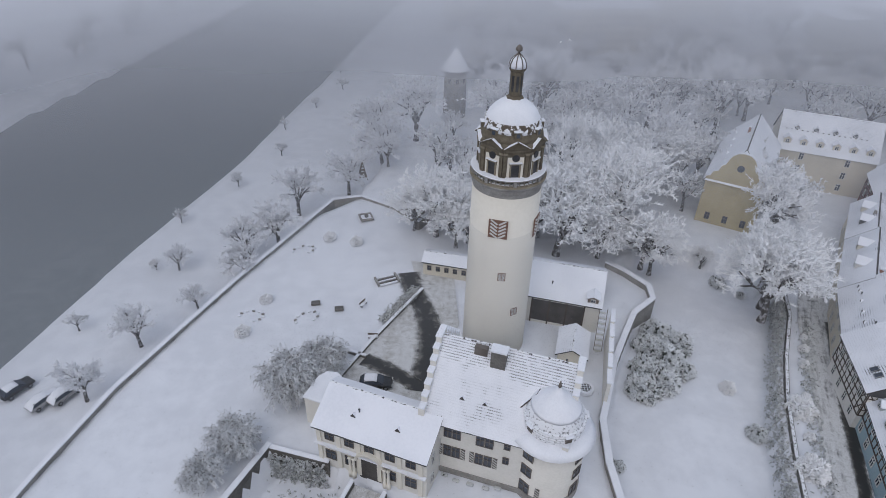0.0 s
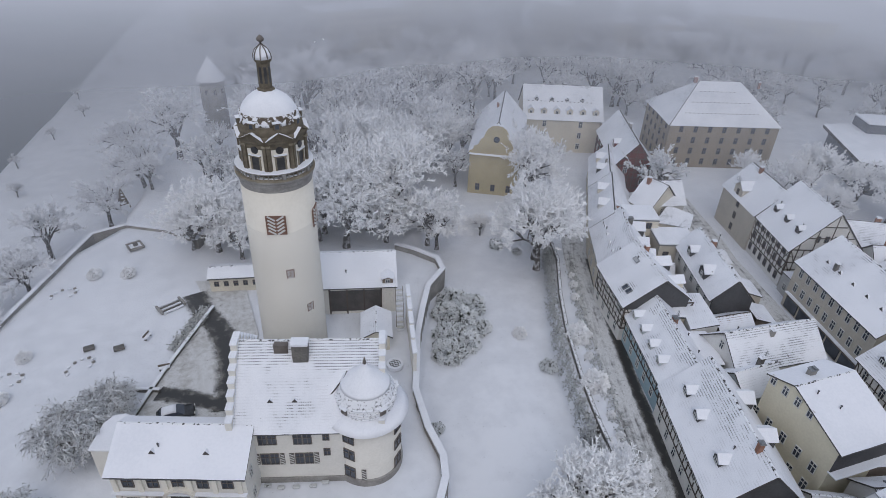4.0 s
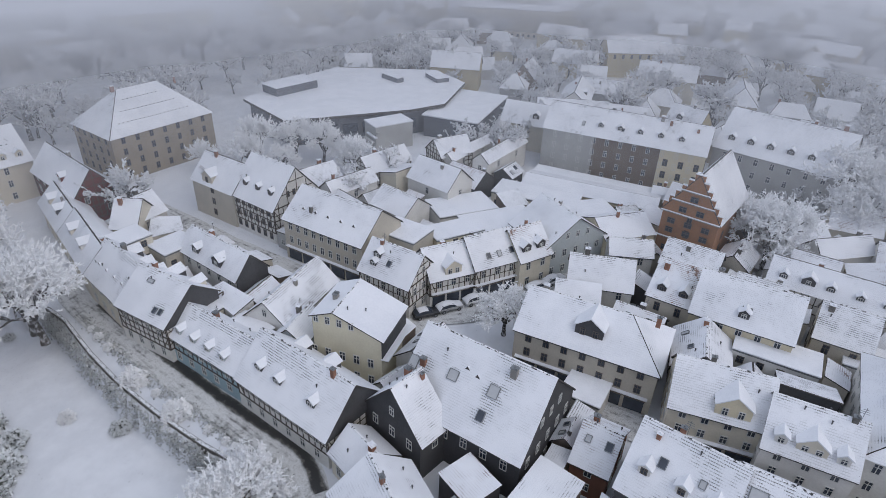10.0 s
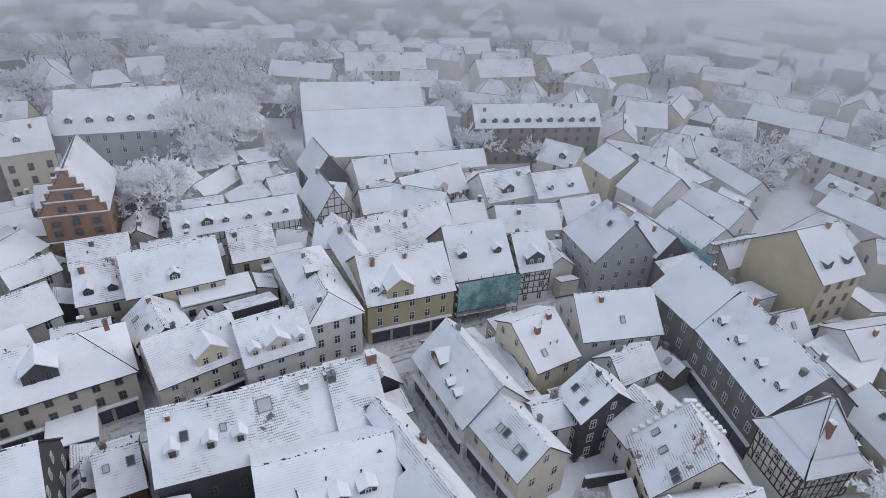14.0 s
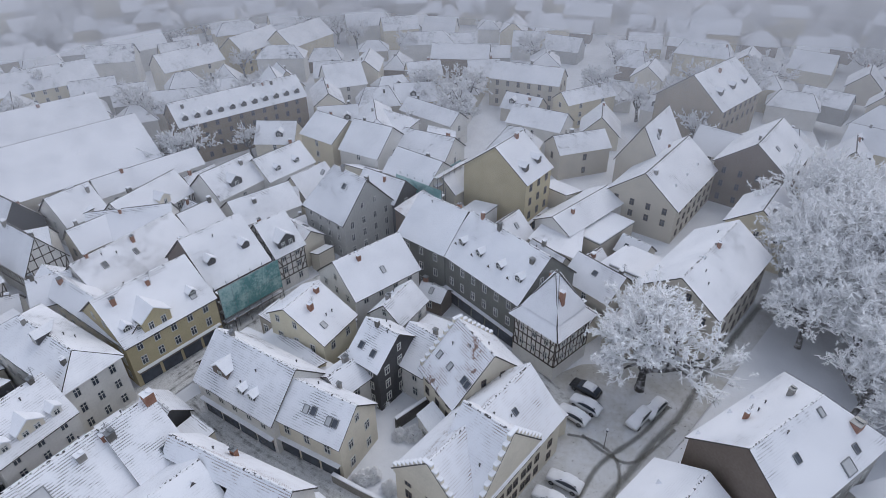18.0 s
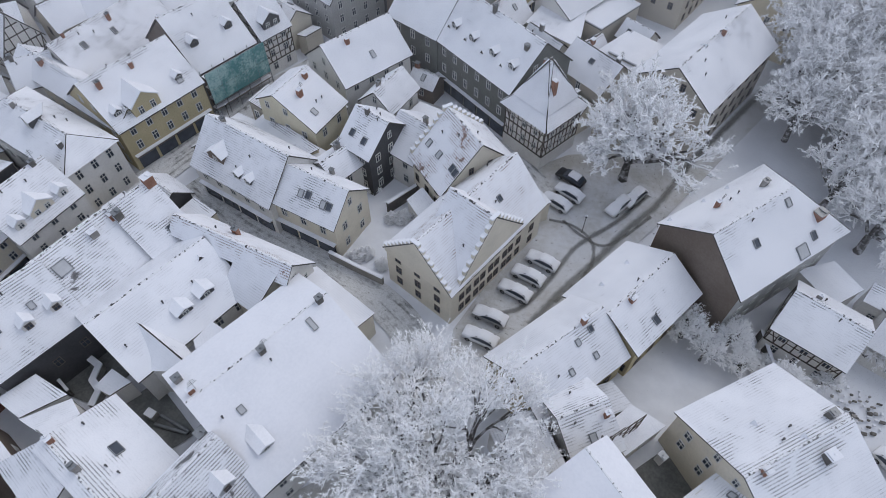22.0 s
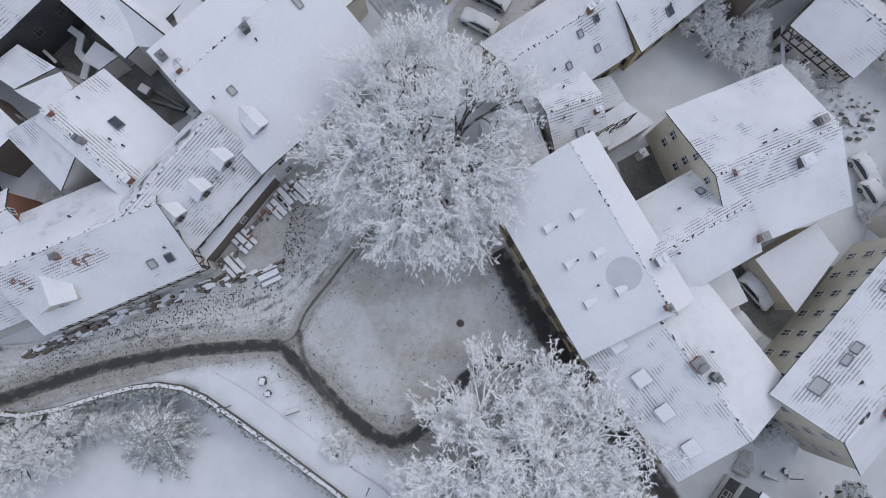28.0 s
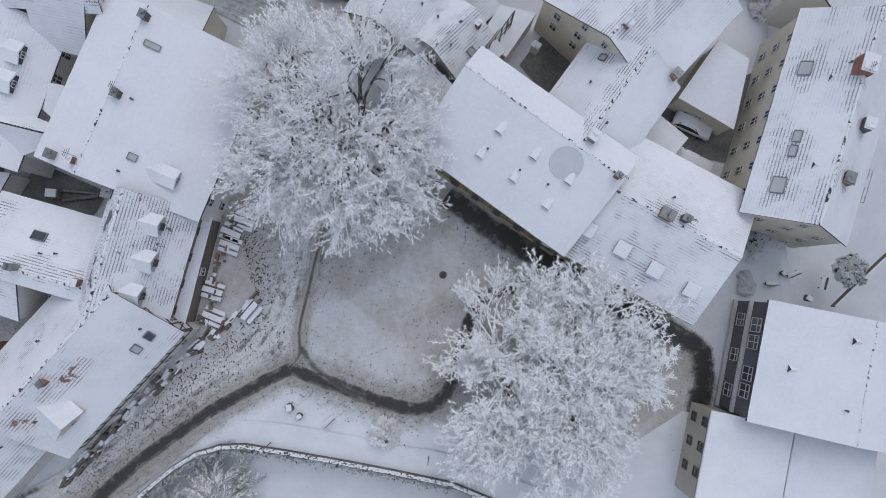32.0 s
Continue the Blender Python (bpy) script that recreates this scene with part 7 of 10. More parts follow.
gable_house("house", 69.7, -23.0, -94, 12.3, 10.1, 7.5, 12.1, "cream", "roof_thin", "cream plastered house with tiles showing through thin snow", dormers=((1.5, 0.05, -1, 4.4, 1.8, "creamy", 2),), skylights=0, faces="fl", shop="dark", bare="f0")
gable_house("house", 65.5, -33.5, -101, 10.3, 9.8, 7.5, 12.0, "white", "roof_thin", "white plastered house with tiles showing through thin snow", dormers=((-3.4, 0.12, -1, 1.4, 1.2, "white"), (0.0, 0.12, -1, 3.4, 1.2, "cream", 2), (3.4, 0.12, -1, 1.4, 1.2, "white")), faces="fl", bare="f0 l0 l3 f0", shop="pale")
gable_house("house", 71.9, -45.4, -14, 21.9, 8.7, 9, 11.7, "white", "roof_dark", "white plastered house with a hipped snow-covered roof", hip=(0.8, 1), chimneys=2, faces="bl", bare="b0", items=(("dormer", -0.6, 0.63, 1, 1.8, 1.5),))
gable_house("house", 65.2, -58.6, -110, 15.5, 13.7, 8.5, 13.9, "yellow", "roof_dark", "ochre yellow house with a snow-covered roof", dormers=((-2.0, 0.02, -1, 4.6, 2.0, "yellow", 2), (5.0, 0.2, -1, 1.2, 0.9, "slate"), (-6, 0.2, -1, 1.2, 0.9, "slate")), chimneys=2, faces="fl", shop="dark", bare="f0", skylights=0, items=(("skylight", -4.4, 0.22, -1, 0.9, 1.3), ("skylight", 4.9, 0.23, -1, 0.9, 1.3)))
gable_house("house", 62.6, -73.4, -112, 11.6, 14.8, 8.5, 15.2, "brown", "roof_dark", "dark brown house with a snow-covered roof", dormers=((-3.4, 0.35, -1, 1.5, 1.1, "slate"), (3.4, 0.35, -1, 1.5, 1.1, "slate")), frame="frame_dark", faces="fl", bare="f0 f1 f2 l0 l1 l2 l3 f0", shop="dark")
gable_house("timber_house", 56.5, -82.3, -113, 6.5, 10.0, 8, 13.0, "white", "roof_dark", "white half-timbered house with a snow-covered roof", timber="beams", dormers=((0.0, 0.1, -1, 3.6, 1.6, "slate", 2),), faces="fl", bare="l0 l1 l2 l3")
gable_house("house", 49.1, -99.6, 156, 12.8, 13.2, 8.5, 15.8, "grey", "roof_dark", "grey plastered house with a snow-covered roof", hip=(0.45, 0), skylights=0, chimneys=0, faces="fr", items=(("chimney", 6.0, 0.92, 1), ("chimney", -0.4, 0.97, -1), ("skylight", -5.4, 0.76, -1), ("skylight", 2.0, 0.69, -1)))
gable_house("house", 44.2, -107.8, 163, 11.2, 7.3, 8, 11.7, "slate", "roof_dark", "dark slate-toned house with a snow-covered roof", near=False, frame="frame", faces="fr", bare="f0 f1 f2 r0 r1")
gable_house("house", 25.8, -93.3, 158, 11.3, 13.0, 10, 15.8, "greygreen", "roof_dark", "grey-green plastered house with a snow-covered roof", chimneys=1, frame="frame", faces="fr", bare="r0 r1 r2 r3")
gable_house("house", 11.7, -86.2, 148, 18.7, 13.3, 10, 16.0, "greygreen", "roof_dark", "grey-green plastered house with a snow-covered roof", dormers=((-7, 0.3, -1, 1.3, 1.0), (-2.5, 0.3, -1, 1.3, 1.0), (2.5, 0.3, -1, 1.3, 1.0), (7, 0.3, -1, 1.3, 1.0)), chimneys=0, frame="frame", faces="fr", bare="r0 r1 r2 f0", shop="dark", vents=0, items=(("vent", -8.1, 0.25, -1), ("vent", -3.7, 0.23, -1), ("vent", 0.6, 0.22, -1), ("vent", 5.1, 0.23, -1), ("chimney", -6.4, 0.97, -1), ("chimney", -2.0, 0.95, -1), ("chimney", 7.2, 0.73, -1)))
gable_house("house", -21.0, -94.3, -114, 22.8, 13.2, 10, 14.6, "tan", "roof_thick", "beige plastered house with a deep even snow roof", chimneys=0, frame="frame_dark", faces="fl", bare="l0 l1", vents=0, items=(("chimney", 1.2, 0.91, -1), ("vent", -3.9, 0.93, -1)))
gable_house("house", 10.6, -62.0, 140, 9.1, 12.6, 7.5, 13.8, "cream", "roof_red", "cream plastered house with clay tiles under patchy snow", frame="frame_dark", skylights=0, chimneys=0, faces="fr", bare="r0 r1 r2", items=(("skylight", -2.9, 0.38, -1), ("skylight", -0.1, 0.38, -1), ("skylight", 3.3, 0.4, -1), ("skylight", 4.2, 0.39, -1)))
gable_house("house", 28.0, -48.8, 170, 11.1, 8.0, 7, 10.6, "cream", "roof_dark", "cream plastered house with a snow-covered roof", skylights=0, chimneys=0, faces="fr", shop="dark", bare="f0", items=(("skylight", -0.9, 0.47, -1), ("skylight", 0.3, 0.5, -1), ("skylight", 2.9, 0.43, -1), ("skylight", 3.9, 0.44, -1), ("chimney", -0.3, 0.02, 1)))
gable_house("house", 40.0, -51.9, 166, 15.5, 10.7, 6.5, 11.9, "white", "roof_thin", "white plastered house with tiles showing through thin snow", dormers=((-3.5, 0.25, -1, 3.0, 1.3, "brown", 1), (1.0, 0.15, -1, 1.2, 1.0), (3.2, 0.15, -1, 1.2, 1.0)), faces="fr", bare="r0 r1 r2 f0", shop="dark", skylights=0, items=(("skylight", -3.0, 0.4, -1),))
gable_house("house", 24.8, -62.0, 161, 6.1, 9.1, 8, 11.8, "slate", "roof_dark", "dark slate-toned house with a snow-covered roof", skylights=0, frame="frame", faces="fr", chimneys=0, items=(("skylight", -1.5, 0.36, -1), ("skylight", 1.0, 0.31, -1), ("chimney", -0.7, 0.93, -1)))
gable_house("house", 40.5, -65.6, -101, 8.2, 14.2, 7, 11.1, "yellowpale", "roof_thick", "pale yellow plastered house with a deep even snow roof", skylights=0, back=3.5, faces="fl", bare="f0 l0", chimneys=0, items=(("skylight", -1.5, 0.26, -1), ("chimney", 2.3, 0.84, -1), ("chimney", -0.9, 0.65, -1)))
gable_house("house", 35.2, -79.3, -120, 13.6, 11.3, 8, 12.7, "white", "roof_thick", "white plastered house with a deep even snow roof", skylights=1, faces="fl", bare="f0 f1 l0 l1", chimneys=0, items=(("chimney", -2.6, 0.79, -1),))
gable_house("house", 26.8, -72.5, -103, 7.6, 6.0, 7, 9.7, "white", "roof_dark", "white plastered house with a snow-covered roof", faces="fl", bare="f0 l0 l1")
gable_house("house", -29.8, -60.1, -129, 19.9, 13.3, 10, 15.2, "grey", "roof_thick", "grey plastered house with a deep even snow roof", hip=(0, 0.9), clad="l", faces="fl", chimneys=0, skylights=0, vents=0, items=(("vent", 1.7, 0.02, 1), ("vent", -2.8, 0.02, 1), ("vent", -8.9, 0.02, 1), ("chimney", -3.8, 0.4, 1), ("chimney", 3.4, 0.55, 1), ("chimney", 6.2, 0.41, -1, 1.5), ("skylight", 2.2, 0.85, -1), ("skylight", 4.1, 0.21, -1), ("skylight", 1.5, 0.09, -1, 1.7, 1.7), ("skylight", -4.8, 0.57, -1)))
gable_house("house", -17.4, -46.8, 61, 12.8, 12.0, 6, 9.5, "yellow", "roof_thick", "ochre yellow house with a deep even snow roof", vents=2, back=5.0, frame="frame_dark", faces="br", bare="r2", skylights=0, items=(("skylight", 1.5, 0.36, 1),))
gable_house("house", -9.5, -35.7, -124, 13.9, 10.5, 6, 9.9, "yellow", "roof_course", "ochre yellow house with tile courses under thin snow", skylights=0, frame="frame_dark", faces="fl", back=4.2, items=(("skylight", 4.1, 0.83, -1, 0.6, 0.8), ("skylight", 1.8, 0.76, -1, 0.6, 0.8), ("skylight", 3.1, 0.37, -1, 0.6, 0.8), ("skylight", -0.7, 0.39, -1, 0.6, 0.8)))
gable_house("house", -13.8, -28.9, -139, 5.9, 9.2, 6, 8.7, "white", "roof_thin", "white plastered house with tiles showing through thin snow", chimneys=1, faces="fl", skylights=0, items=(("skylight", -0.0, 0.39, -1),))
gable_house("timber_house", -22.5, -17.5, 141, 19.7, 18.4, 8, 11.2, "yellow", "roof_smooth", "ochre half-timbered house with a smooth broad snow roof", timber="beams", vents=0, back=2.6, chimneys=0, frame="frame_dark", faces="fl", bare="f2 l0 l1 l2 l3", items=(("chimney", 9.2, 0.97, -1, 0.6), ("chimney", -5.5, 0.3, 1, 0.8), ("hood", -3.3, 0.62, -1), ("hood", -3.5, 0.29, -1), ("hood", 1.2, 0.61, -1), ("hood", 0.8, 0.29, -1), ("hood", 5.6, 0.61, -1), ("hood", 5.3, 0.26, -1)))
gable_house("house", -34.3, -7.4, 148.5, 18.1, 15.4, 7, 10, "yellow", "roof_course", "ochre yellow house with tile courses under thin snow", back=7.0, chimneys=0, frame="frame_dark", faces="fl", bare="f2 l0 l1 l2 l3", items=(("chimney", 0.3, 0.97, 1, 1.4), ("chimney", 2.2, 0.9, 1, 0.8), ("hatch", -5.8, 0.4, -1), ("hatch", -1.6, 0.38, -1), ("hatch", 2.5, 0.35, -1), ("hatch", 6.9, 0.34, -1)), melt=((-6.0, 0.15, -1, 4, 1.6, 0.10), (0.0, 0.15, -1, 4, 1.6, 0.10), (6.0, 0.15, -1, 3, 1.4, 0.10), (-5.0, 0.7, -1, 2.5, 1.2, 0.1)))
gable_house("house", -34.6, -30.7, 44, 13.6, 16.7, 8, 11.8, "cream", "roof_melt", "cream plastered house with melted patches along the ridge", back=7.8, chimneys=0, faces="r", bare="r0", items=(("chimney", -5.4, 0.86, -1, 0.9), ("chimney", -2.3, 0.76, 1, 1.3), ("chimney", 4.8, 0.94, 1, 0.8), ("chimney", 3.8, 0.08, 1, 1.0), ("vent", -1.3, 0.9, -1), ("vent", 1.4, 0.5, -1)), melt=((3.9, 0.72, 1, 1.3, 1.2, 0.34), (1.2, 0.74, 1, 1.6, 1.1, 0.30), (-1.7, 0.78, 1, 1.8, 1.0, 0.34), (-4.8, 0.88, 1, 1.6, 0.8, 0.28)))
gable_house("house", -30.3, -20.1, -129, 11.7, 9.6, 7.8, 11, "white", "roof_melt", "white plastered house with melted patches along the ridge", chimneys=0, skylights=0, back=5.5, faces="bl", bare="b0 l0 l1 l2", items=(("chimney", -5.2, 0.9, -1, 1.1), ("skylight", 3.2, 0.3, 1, 0.7, 0.8)), melt=tuple((u, 0.88, 1, 1.5, 0.9, m) for u, m in ((-4.2, 0.34), (-2.0, 0.2), (0.2, 0.3), (2.4, 0.15), (4.4, 0.34))))

gable_house("house", -52.7, -16.2, 69, 22.8, 10.9, 9, 13.3, "cream", "roof_dark", "cream plastered house with a snow-covered roof", skylights=0, chimneys=0, faces="fr", vents=0, items=(("skylight", -4.7, 0.25, -1, 1.5, 1.2), ("skylight", 2.8, 0.41, -1, 1.2, 0.8), ("skylight", 4.4, 0.41, -1, 1.2, 0.7), ("skylight", 8.2, 0.35, -1, 1.7, 1.3), ("chimney", -5.0, 0.95, -1, 1.8), ("chimney", 0.0, 0.57, 1, 1.2), ("chimney", 5.9, 0.63, 1, 1.2), ("vent", 5.7, 0.68, -1), ("vent", -3.7, 0.57, -1)), melt=((-5.4, 0.22, -1, 1.7, 1.2, 0.12), (-2.4, 0.28, -1, 1.0, 0.9, 0.2), (2.8, 0.2, -1, 1.3, 1.0, 0.14), (6.6, 0.3, -1, 1.5, 1.2, 0.2)))
gable_house("house", -54.2, 11.0, 75, 12.6, 20.0, 8, 9.8, "greydark", "roof_smooth", "dark blue-grey house with a smooth broad snow roof", hip=(0, 0), faces="", chimneys=0, items=(("vent", 0.2, 0.25, -1), ("vent", -4.0, 0.8, -1)))
gable_house("house", 21.8, -23.2, -115, 18.6, 23.0, 7, 11.3, "white", "roof_smooth", "white plastered house with a smooth broad snow roof", chimneys=0, back=5.6, faces="fl", bare="l0 l1 l2", items=(("chimney", -0.3, 0.93, -1, 0.8), ("chimney", 8.2, 0.97, -1, 0.8), ("chimney", -8.6, 0.7, 1, 0.9), ("chimney", -8.3, 0.95, 1, 0.7), ("skylight", -5.7, 0.65, -1, 0.7, 0.9), ("dormer", -6.2, 0.24, -1, 1.7, 1.2, "skin"), ("skylight", 5.8, 0.85, -1, 0.6, 1.6)))
gable_house("house", 22.9, -6.1, -108, 13.5, 10.9, 6, 11.4, "brownish", "roof_thin", "brown brick house with tiles showing through thin snow", dormers=((-3.4, 0.34, -1, 1.9, 1.3, "skin"), (0.3, 0.3, -1, 1.9, 1.3, "skin"), (4.2, 0.35, -1, 1.9, 1.3, "skin")), back=2.0, chimneys=0, frame="frame_dark", faces="fr", bare="r0 r1 r2", items=(("chimney", 6.3, 0.55, 1, 1.3),), melt=((6.0, 0.9, -1, 2, 1.4, 0.16), (1.0, 0.86, -1, 3, 1.4, 0.16), (-4.5, 0.78, -1, 2.5, 1.4, 0.14), (4.0, 0.8, 1, 3, 1.2, 0.45), (0.0, 0.8, 1, 3, 1.2, 0.4), (-4.0, 0.8, 1, 3, 1.2, 0.3)))
gable_house("timber_house", 28.6, 4.1, -135, 17.8, 12.7, 6, 11.4, "white", "roof_clay", "white half-timbered house with clay tiles under patchy snow", timber="beams", dormers=((-5, 0.2, -1, 3.6, 1.4, "cream", 1),), faces="fr", bare="r2", chimneys=0, items=(("skylight", 5.1, 0.29, -1, 0.8, 1.0), ("skylight", 7.0, 0.28, -1, 0.8, 1.0), ("chimney", -2.3, 0.84, -1, 0.7)), melt=((-0.7, 0.67, -1, 1.5, 1.0, 0.5), (-3.0, 0.67, -1, 1.3, 0.8, 0.5), (0.8, 0.66, -1, 1.0, 0.7, 0.4), (-6.7, 0.7, -1, 1.0, 1.0, 0.3)))
gable_house("house", 32.8, -4.9, -18.4, 12.6, 14.2, 6.5, 9, "white", "roof_melt", "white plastered back house with tile courses melting through by the ridge", back=1.0, faces="f", chimneys=0, items=(("skylight", 0.2, 0.45, -1, 1.5, 1.0), ("chimney", 5.6, 0.95, -1, 0.8), ("chimney", 0.8, 0.95, -1, 0.8), ("chimney", -5.9, 0.92, -1, 0.9)), melt=tuple((u, f, -1, 1.4, 0.9, m) for u, f, m in ((-5.2, 0.9, 0.36), (-3.0, 0.88, 0.34), (-1.0, 0.88, 0.3), (2.0, 0.9, 0.2), (5.2, 0.2, 0.3), (-1.5, 0.62, 0.2), (0.2, 0.45, 0.1))))
lean_house(((43.7, -3.3, 6.3), (35.0, 0.2, 6.3), (33.6, -4.9, 8.8), (39.0, -6.9, 8.8)), "white", "roof_dark", "white plastered back house with a snow-covered roof")
lean_house(((50.0, -9.3, 5.2), (45.7, -8.4, 5.4), (41.8, -12.3, 6.2), (47.2, -13.2, 6.0)), "white", "roof_dark", "white plastered annexe with a snow-covered roof")
lean_house(((44.9, -8.0, 6.2), (41.0, -12.0, 6.2), (38.3, -10.7, 7.0), (39.5, -7.2, 7.6)), "white", "roof_course", "white plastered annexe with tile courses under snow")
gable_house("house", 39.3, -26.7, -111, 16.2, 14.7, 6.5, 10.8, "white", "roof_course", "white plastered house with tile courses under thin snow", back=3.8, faces="fl", bare="f0 l0 l1 l2", chimneys=0, items=(("dormer", 0.6, 0.26, -1, 2.0, 1.3, "slate"), ("dormer", 3.9, 0.28, -1, 2.0, 1.3, "slate"), ("vent", 6.2, 0.75, -1)), guards=0)
# slate wall here paints the shade on a beige front above the yard
gable_house("house", 52.8, -17.9, -111, 11.5, 11.8, 8, 13.9, "slate", "roof_dark", "dark slate-toned house with a snow-covered roof", dormers=((-3.6, 0.28, -1, 1.4, 1.2, "white"), (0.6, 0.28, -1, 1.4, 1.2, "white"), (4.0, 0.28, -1, 1.4, 1.2, "white")), skylights=2, chimneys=2, frame="frame_dark", faces="fr", bare="f0 f2 r0 r1 r2 r3")
gable_house("house", 49.9, -27.9, -106, 10.2, 11.6, 8.5, 13.7, "brown", "roof_thin", "dark brown house with tiles showing through thin snow", skylights=0, chimneys=0, frame="frame_dark", faces="fl", bare="f0 l0 l1 l2 l3", items=(("chimney", 1.9, 0.76, -1, 1.0), ("chimney", 5.0, 0.8, -1, 0.9), ("skylight", -3.3, 0.67, -1, 1.7, 1.6)), melt=((-3.6, 0.55, -1, 2.0, 1.4, 0.34), (-4.6, 0.8, -1, 1.4, 1.2, 0.3), (3.0, 0.9, -1, 2.5, 0.9, 0.2)))
gable_house("house", 46.9, -35.6, -108, 6.3, 12.2, 8.5, 14.0, "white", "roof_dark", "white plastered house with a snow-covered roof", chimneys=0, skylights=0, faces="fl", bare="f0 f1 f2 l0 l1 l2 l3", items=(("chimney", 2.8, 0.94, -1, 1.3), ("chimney", -2.8, 0.8, -1, 1.0), ("skylight", 0.9, 0.21, -1)))
gable_house("house", 32.6, -35.0, -7, 18.1, 6.8, 7.5, 11.3, "white", "roof_red", "white plastered house with clay tiles under patchy snow", back=1.4, faces="fl", bare="f0 l0 l1", chimneys=0, items=(("chimney", 1.5, 0.35, -1, 0.8),))
gable_house("house", 57.5, -8.5, -104, 4.8, 8.6, 5, 8.0, "brick", "roof_red", "red brick house with clay tiles under patchy snow", skylights=2, chimneys=1, faces="fr")
gable_house("house", 96.8, -18.7, -107, 7.5, 12.3, 7, 11.3, "tan", "roof_red", "beige plastered house with clay tiles under patchy snow", dormers=((-1.8, 0.15, -1, 1.5, 1.1), (1.8, 0.15, -1, 1.5, 1.1)), frame="frame_dark", faces="fr", bare="f0 r0 r1 r2")
gable_house("house", 91.3, -28.7, -104, 15.3, 11.2, 8, 13.1, "creamy", "roof_dark", "pale yellow plastered house with a snow-covered roof", dormers=((0.0, 0.15, -1, 1.6, 1.2, "slate"),), skylights=1, faces="fl", bare="f0 f1 l0 l1 l2 l3")
gable_house("house", 92.3, -43.8, -106, 8.0, 9.4, 7, 11.0, "tan", "roof_thin", "beige plastered house with tiles showing through thin snow", frame="frame_dark", faces="fl", bare="f0")
gable_house("timber_house", 104.8, -47.0, -107, 24.7, 7.8, 6.5, 10.0, "white", "roof_dark", "white half-timbered house with a snow-covered roof", timber="beams", near=False, dormers=((-10, 0.2, -1, 1.3, 1.0), (-6, 0.2, -1, 2.2, 1.2), (-2.5, 0.2, -1, 1.3, 1.0), (2, 0.2, -1, 1.2, 0.9), (6, 0.2, -1, 1.2, 0.9), (9.5, 0.2, -1, 1.2, 0.9)), faces="fl", bare="f0 f1 l0 l1")
gable_house("house", 123.1, -50.1, -61, 12.5, 5.4, 6, 8.7, "white", "roof_dark", "white plastered house with a snow-covered roof", near=False, faces="fl", bare="f0 f1 l0 l1")
gable_house("house", 122.9, -59.9, -97, 6.8, 5.7, 6, 8.9, "white", "roof_dark", "white plastered house with a snow-covered roof", near=False, faces="fl", bare="f0 l0 l1")
gable_house("house", 112.2, -61.5, -98, 6.5, 6.7, 6, 9.4, "white", "roof_dark", "white plastered house with a snow-covered roof", near=False, faces="fl", bare="f0 f1 l0 l1")
gable_house("house", 105.5, -81.6, -107, 8.8, 11.3, 6.5, 11.2, "white", "roof_dark", "white plastered house with a snow-covered roof", near=False, faces="fl", bare="f0 f1 l0")
gable_house("timber_house", 92.2, -88.9, -97, 16.5, 9.3, 6.5, 10.7, "white", "roof_dark", "white half-timbered house with a snow-covered roof", timber="beams", near=False, dormers=((1, 0.05, -1, 2.8, 1.6, "cream"),), faces="fl", bare="f0 l0 l1")
gable_house("house", 92.6, -75.5, -111, 10.5, 7.6, 6.5, 10.0, "tan", "roof_dark", "beige plastered house with a snow-covered roof", near=False, frame="frame_dark", faces="fl", bare="f0 f1 l0")
gable_house("house", 101.0, -99.4, -116, 24.0, 7.0, 7, 10.0, "white", "roof_dark", "white plastered house with a snow-covered roof", near=False, faces="fl", bare="f0 l0 l1")
gable_house("house", 80.0, -70.3, -102, 20.6, 11.6, 6.5, 11.4, "white", "roof_thin", "white plastered house with tiles showing through thin snow", skylights=3, chimneys=2, faces="fl", bare="f0 f1 l0 l1 l2")
gable_house("house", 80.7, -101.9, -106, 13.2, 10.4, 7, 11.7, "white", "roof_thin", "white plastered house with tiles showing through thin snow", near=False, dormers=((-1, 0.15, -1, 3.0, 1.4),), faces="fl", bare="f0 l0 l1")
gable_house("house", 74.3, -113.0, -110, 13.4, 9.8, 7, 11.1, "white", "roof_dark", "white plastered house with a snow-covered roof", near=False, dormers=((-3, 0.2, -1, 1.3, 1), (2.5, 0.2, -1, 1.3, 1)), faces="fl", bare="f0 l0 l1")
gable_house("house", 68.0, -95.4, -121, 13.6, 9.8, 6.5, 10.0, "white", "roof_dark", "white plastered house with a snow-covered roof", near=False, faces="fl", bare="f0 f1 l0 l1")
gable_house("house", 122.2, -95.5, -117, 37.4, 23.9, 8, 15.8, "tan", "roof_thick", "beige plastered house with a deep even snow roof", near=False, faces="r", chimneys=0, frame="frame_dark", bare="r0 r1 r2")
gable_house("house", 147.8, -109.1, -120, 35.9, 18.6, 9, 14.4, "tan", "roof_thick", "beige plastered house with a deep even snow roof", near=False, faces="", chimneys=1, frame="frame_dark")
gable_house("house", 100.8, -136.0, -122, 36.5, 11.2, 11, 15.7, "brownish", "roof_dark", "brown brick house with a snow-covered roof", near=False, dormers=tuple((-16 + 3.2 * k, 0.15, -1, 1.5, 1.1) for k in range(11)), chimneys=4, frame="frame_dark", faces="fl", bare="l0")
gable_house("house", 69.1, -132.1, 161, 11.5, 12.7, 9, 13.0, "creamy", "roof_dark", "pale yellow plastered house with a snow-covered roof", near=False, faces="fr", bare="r0 r1 r2")
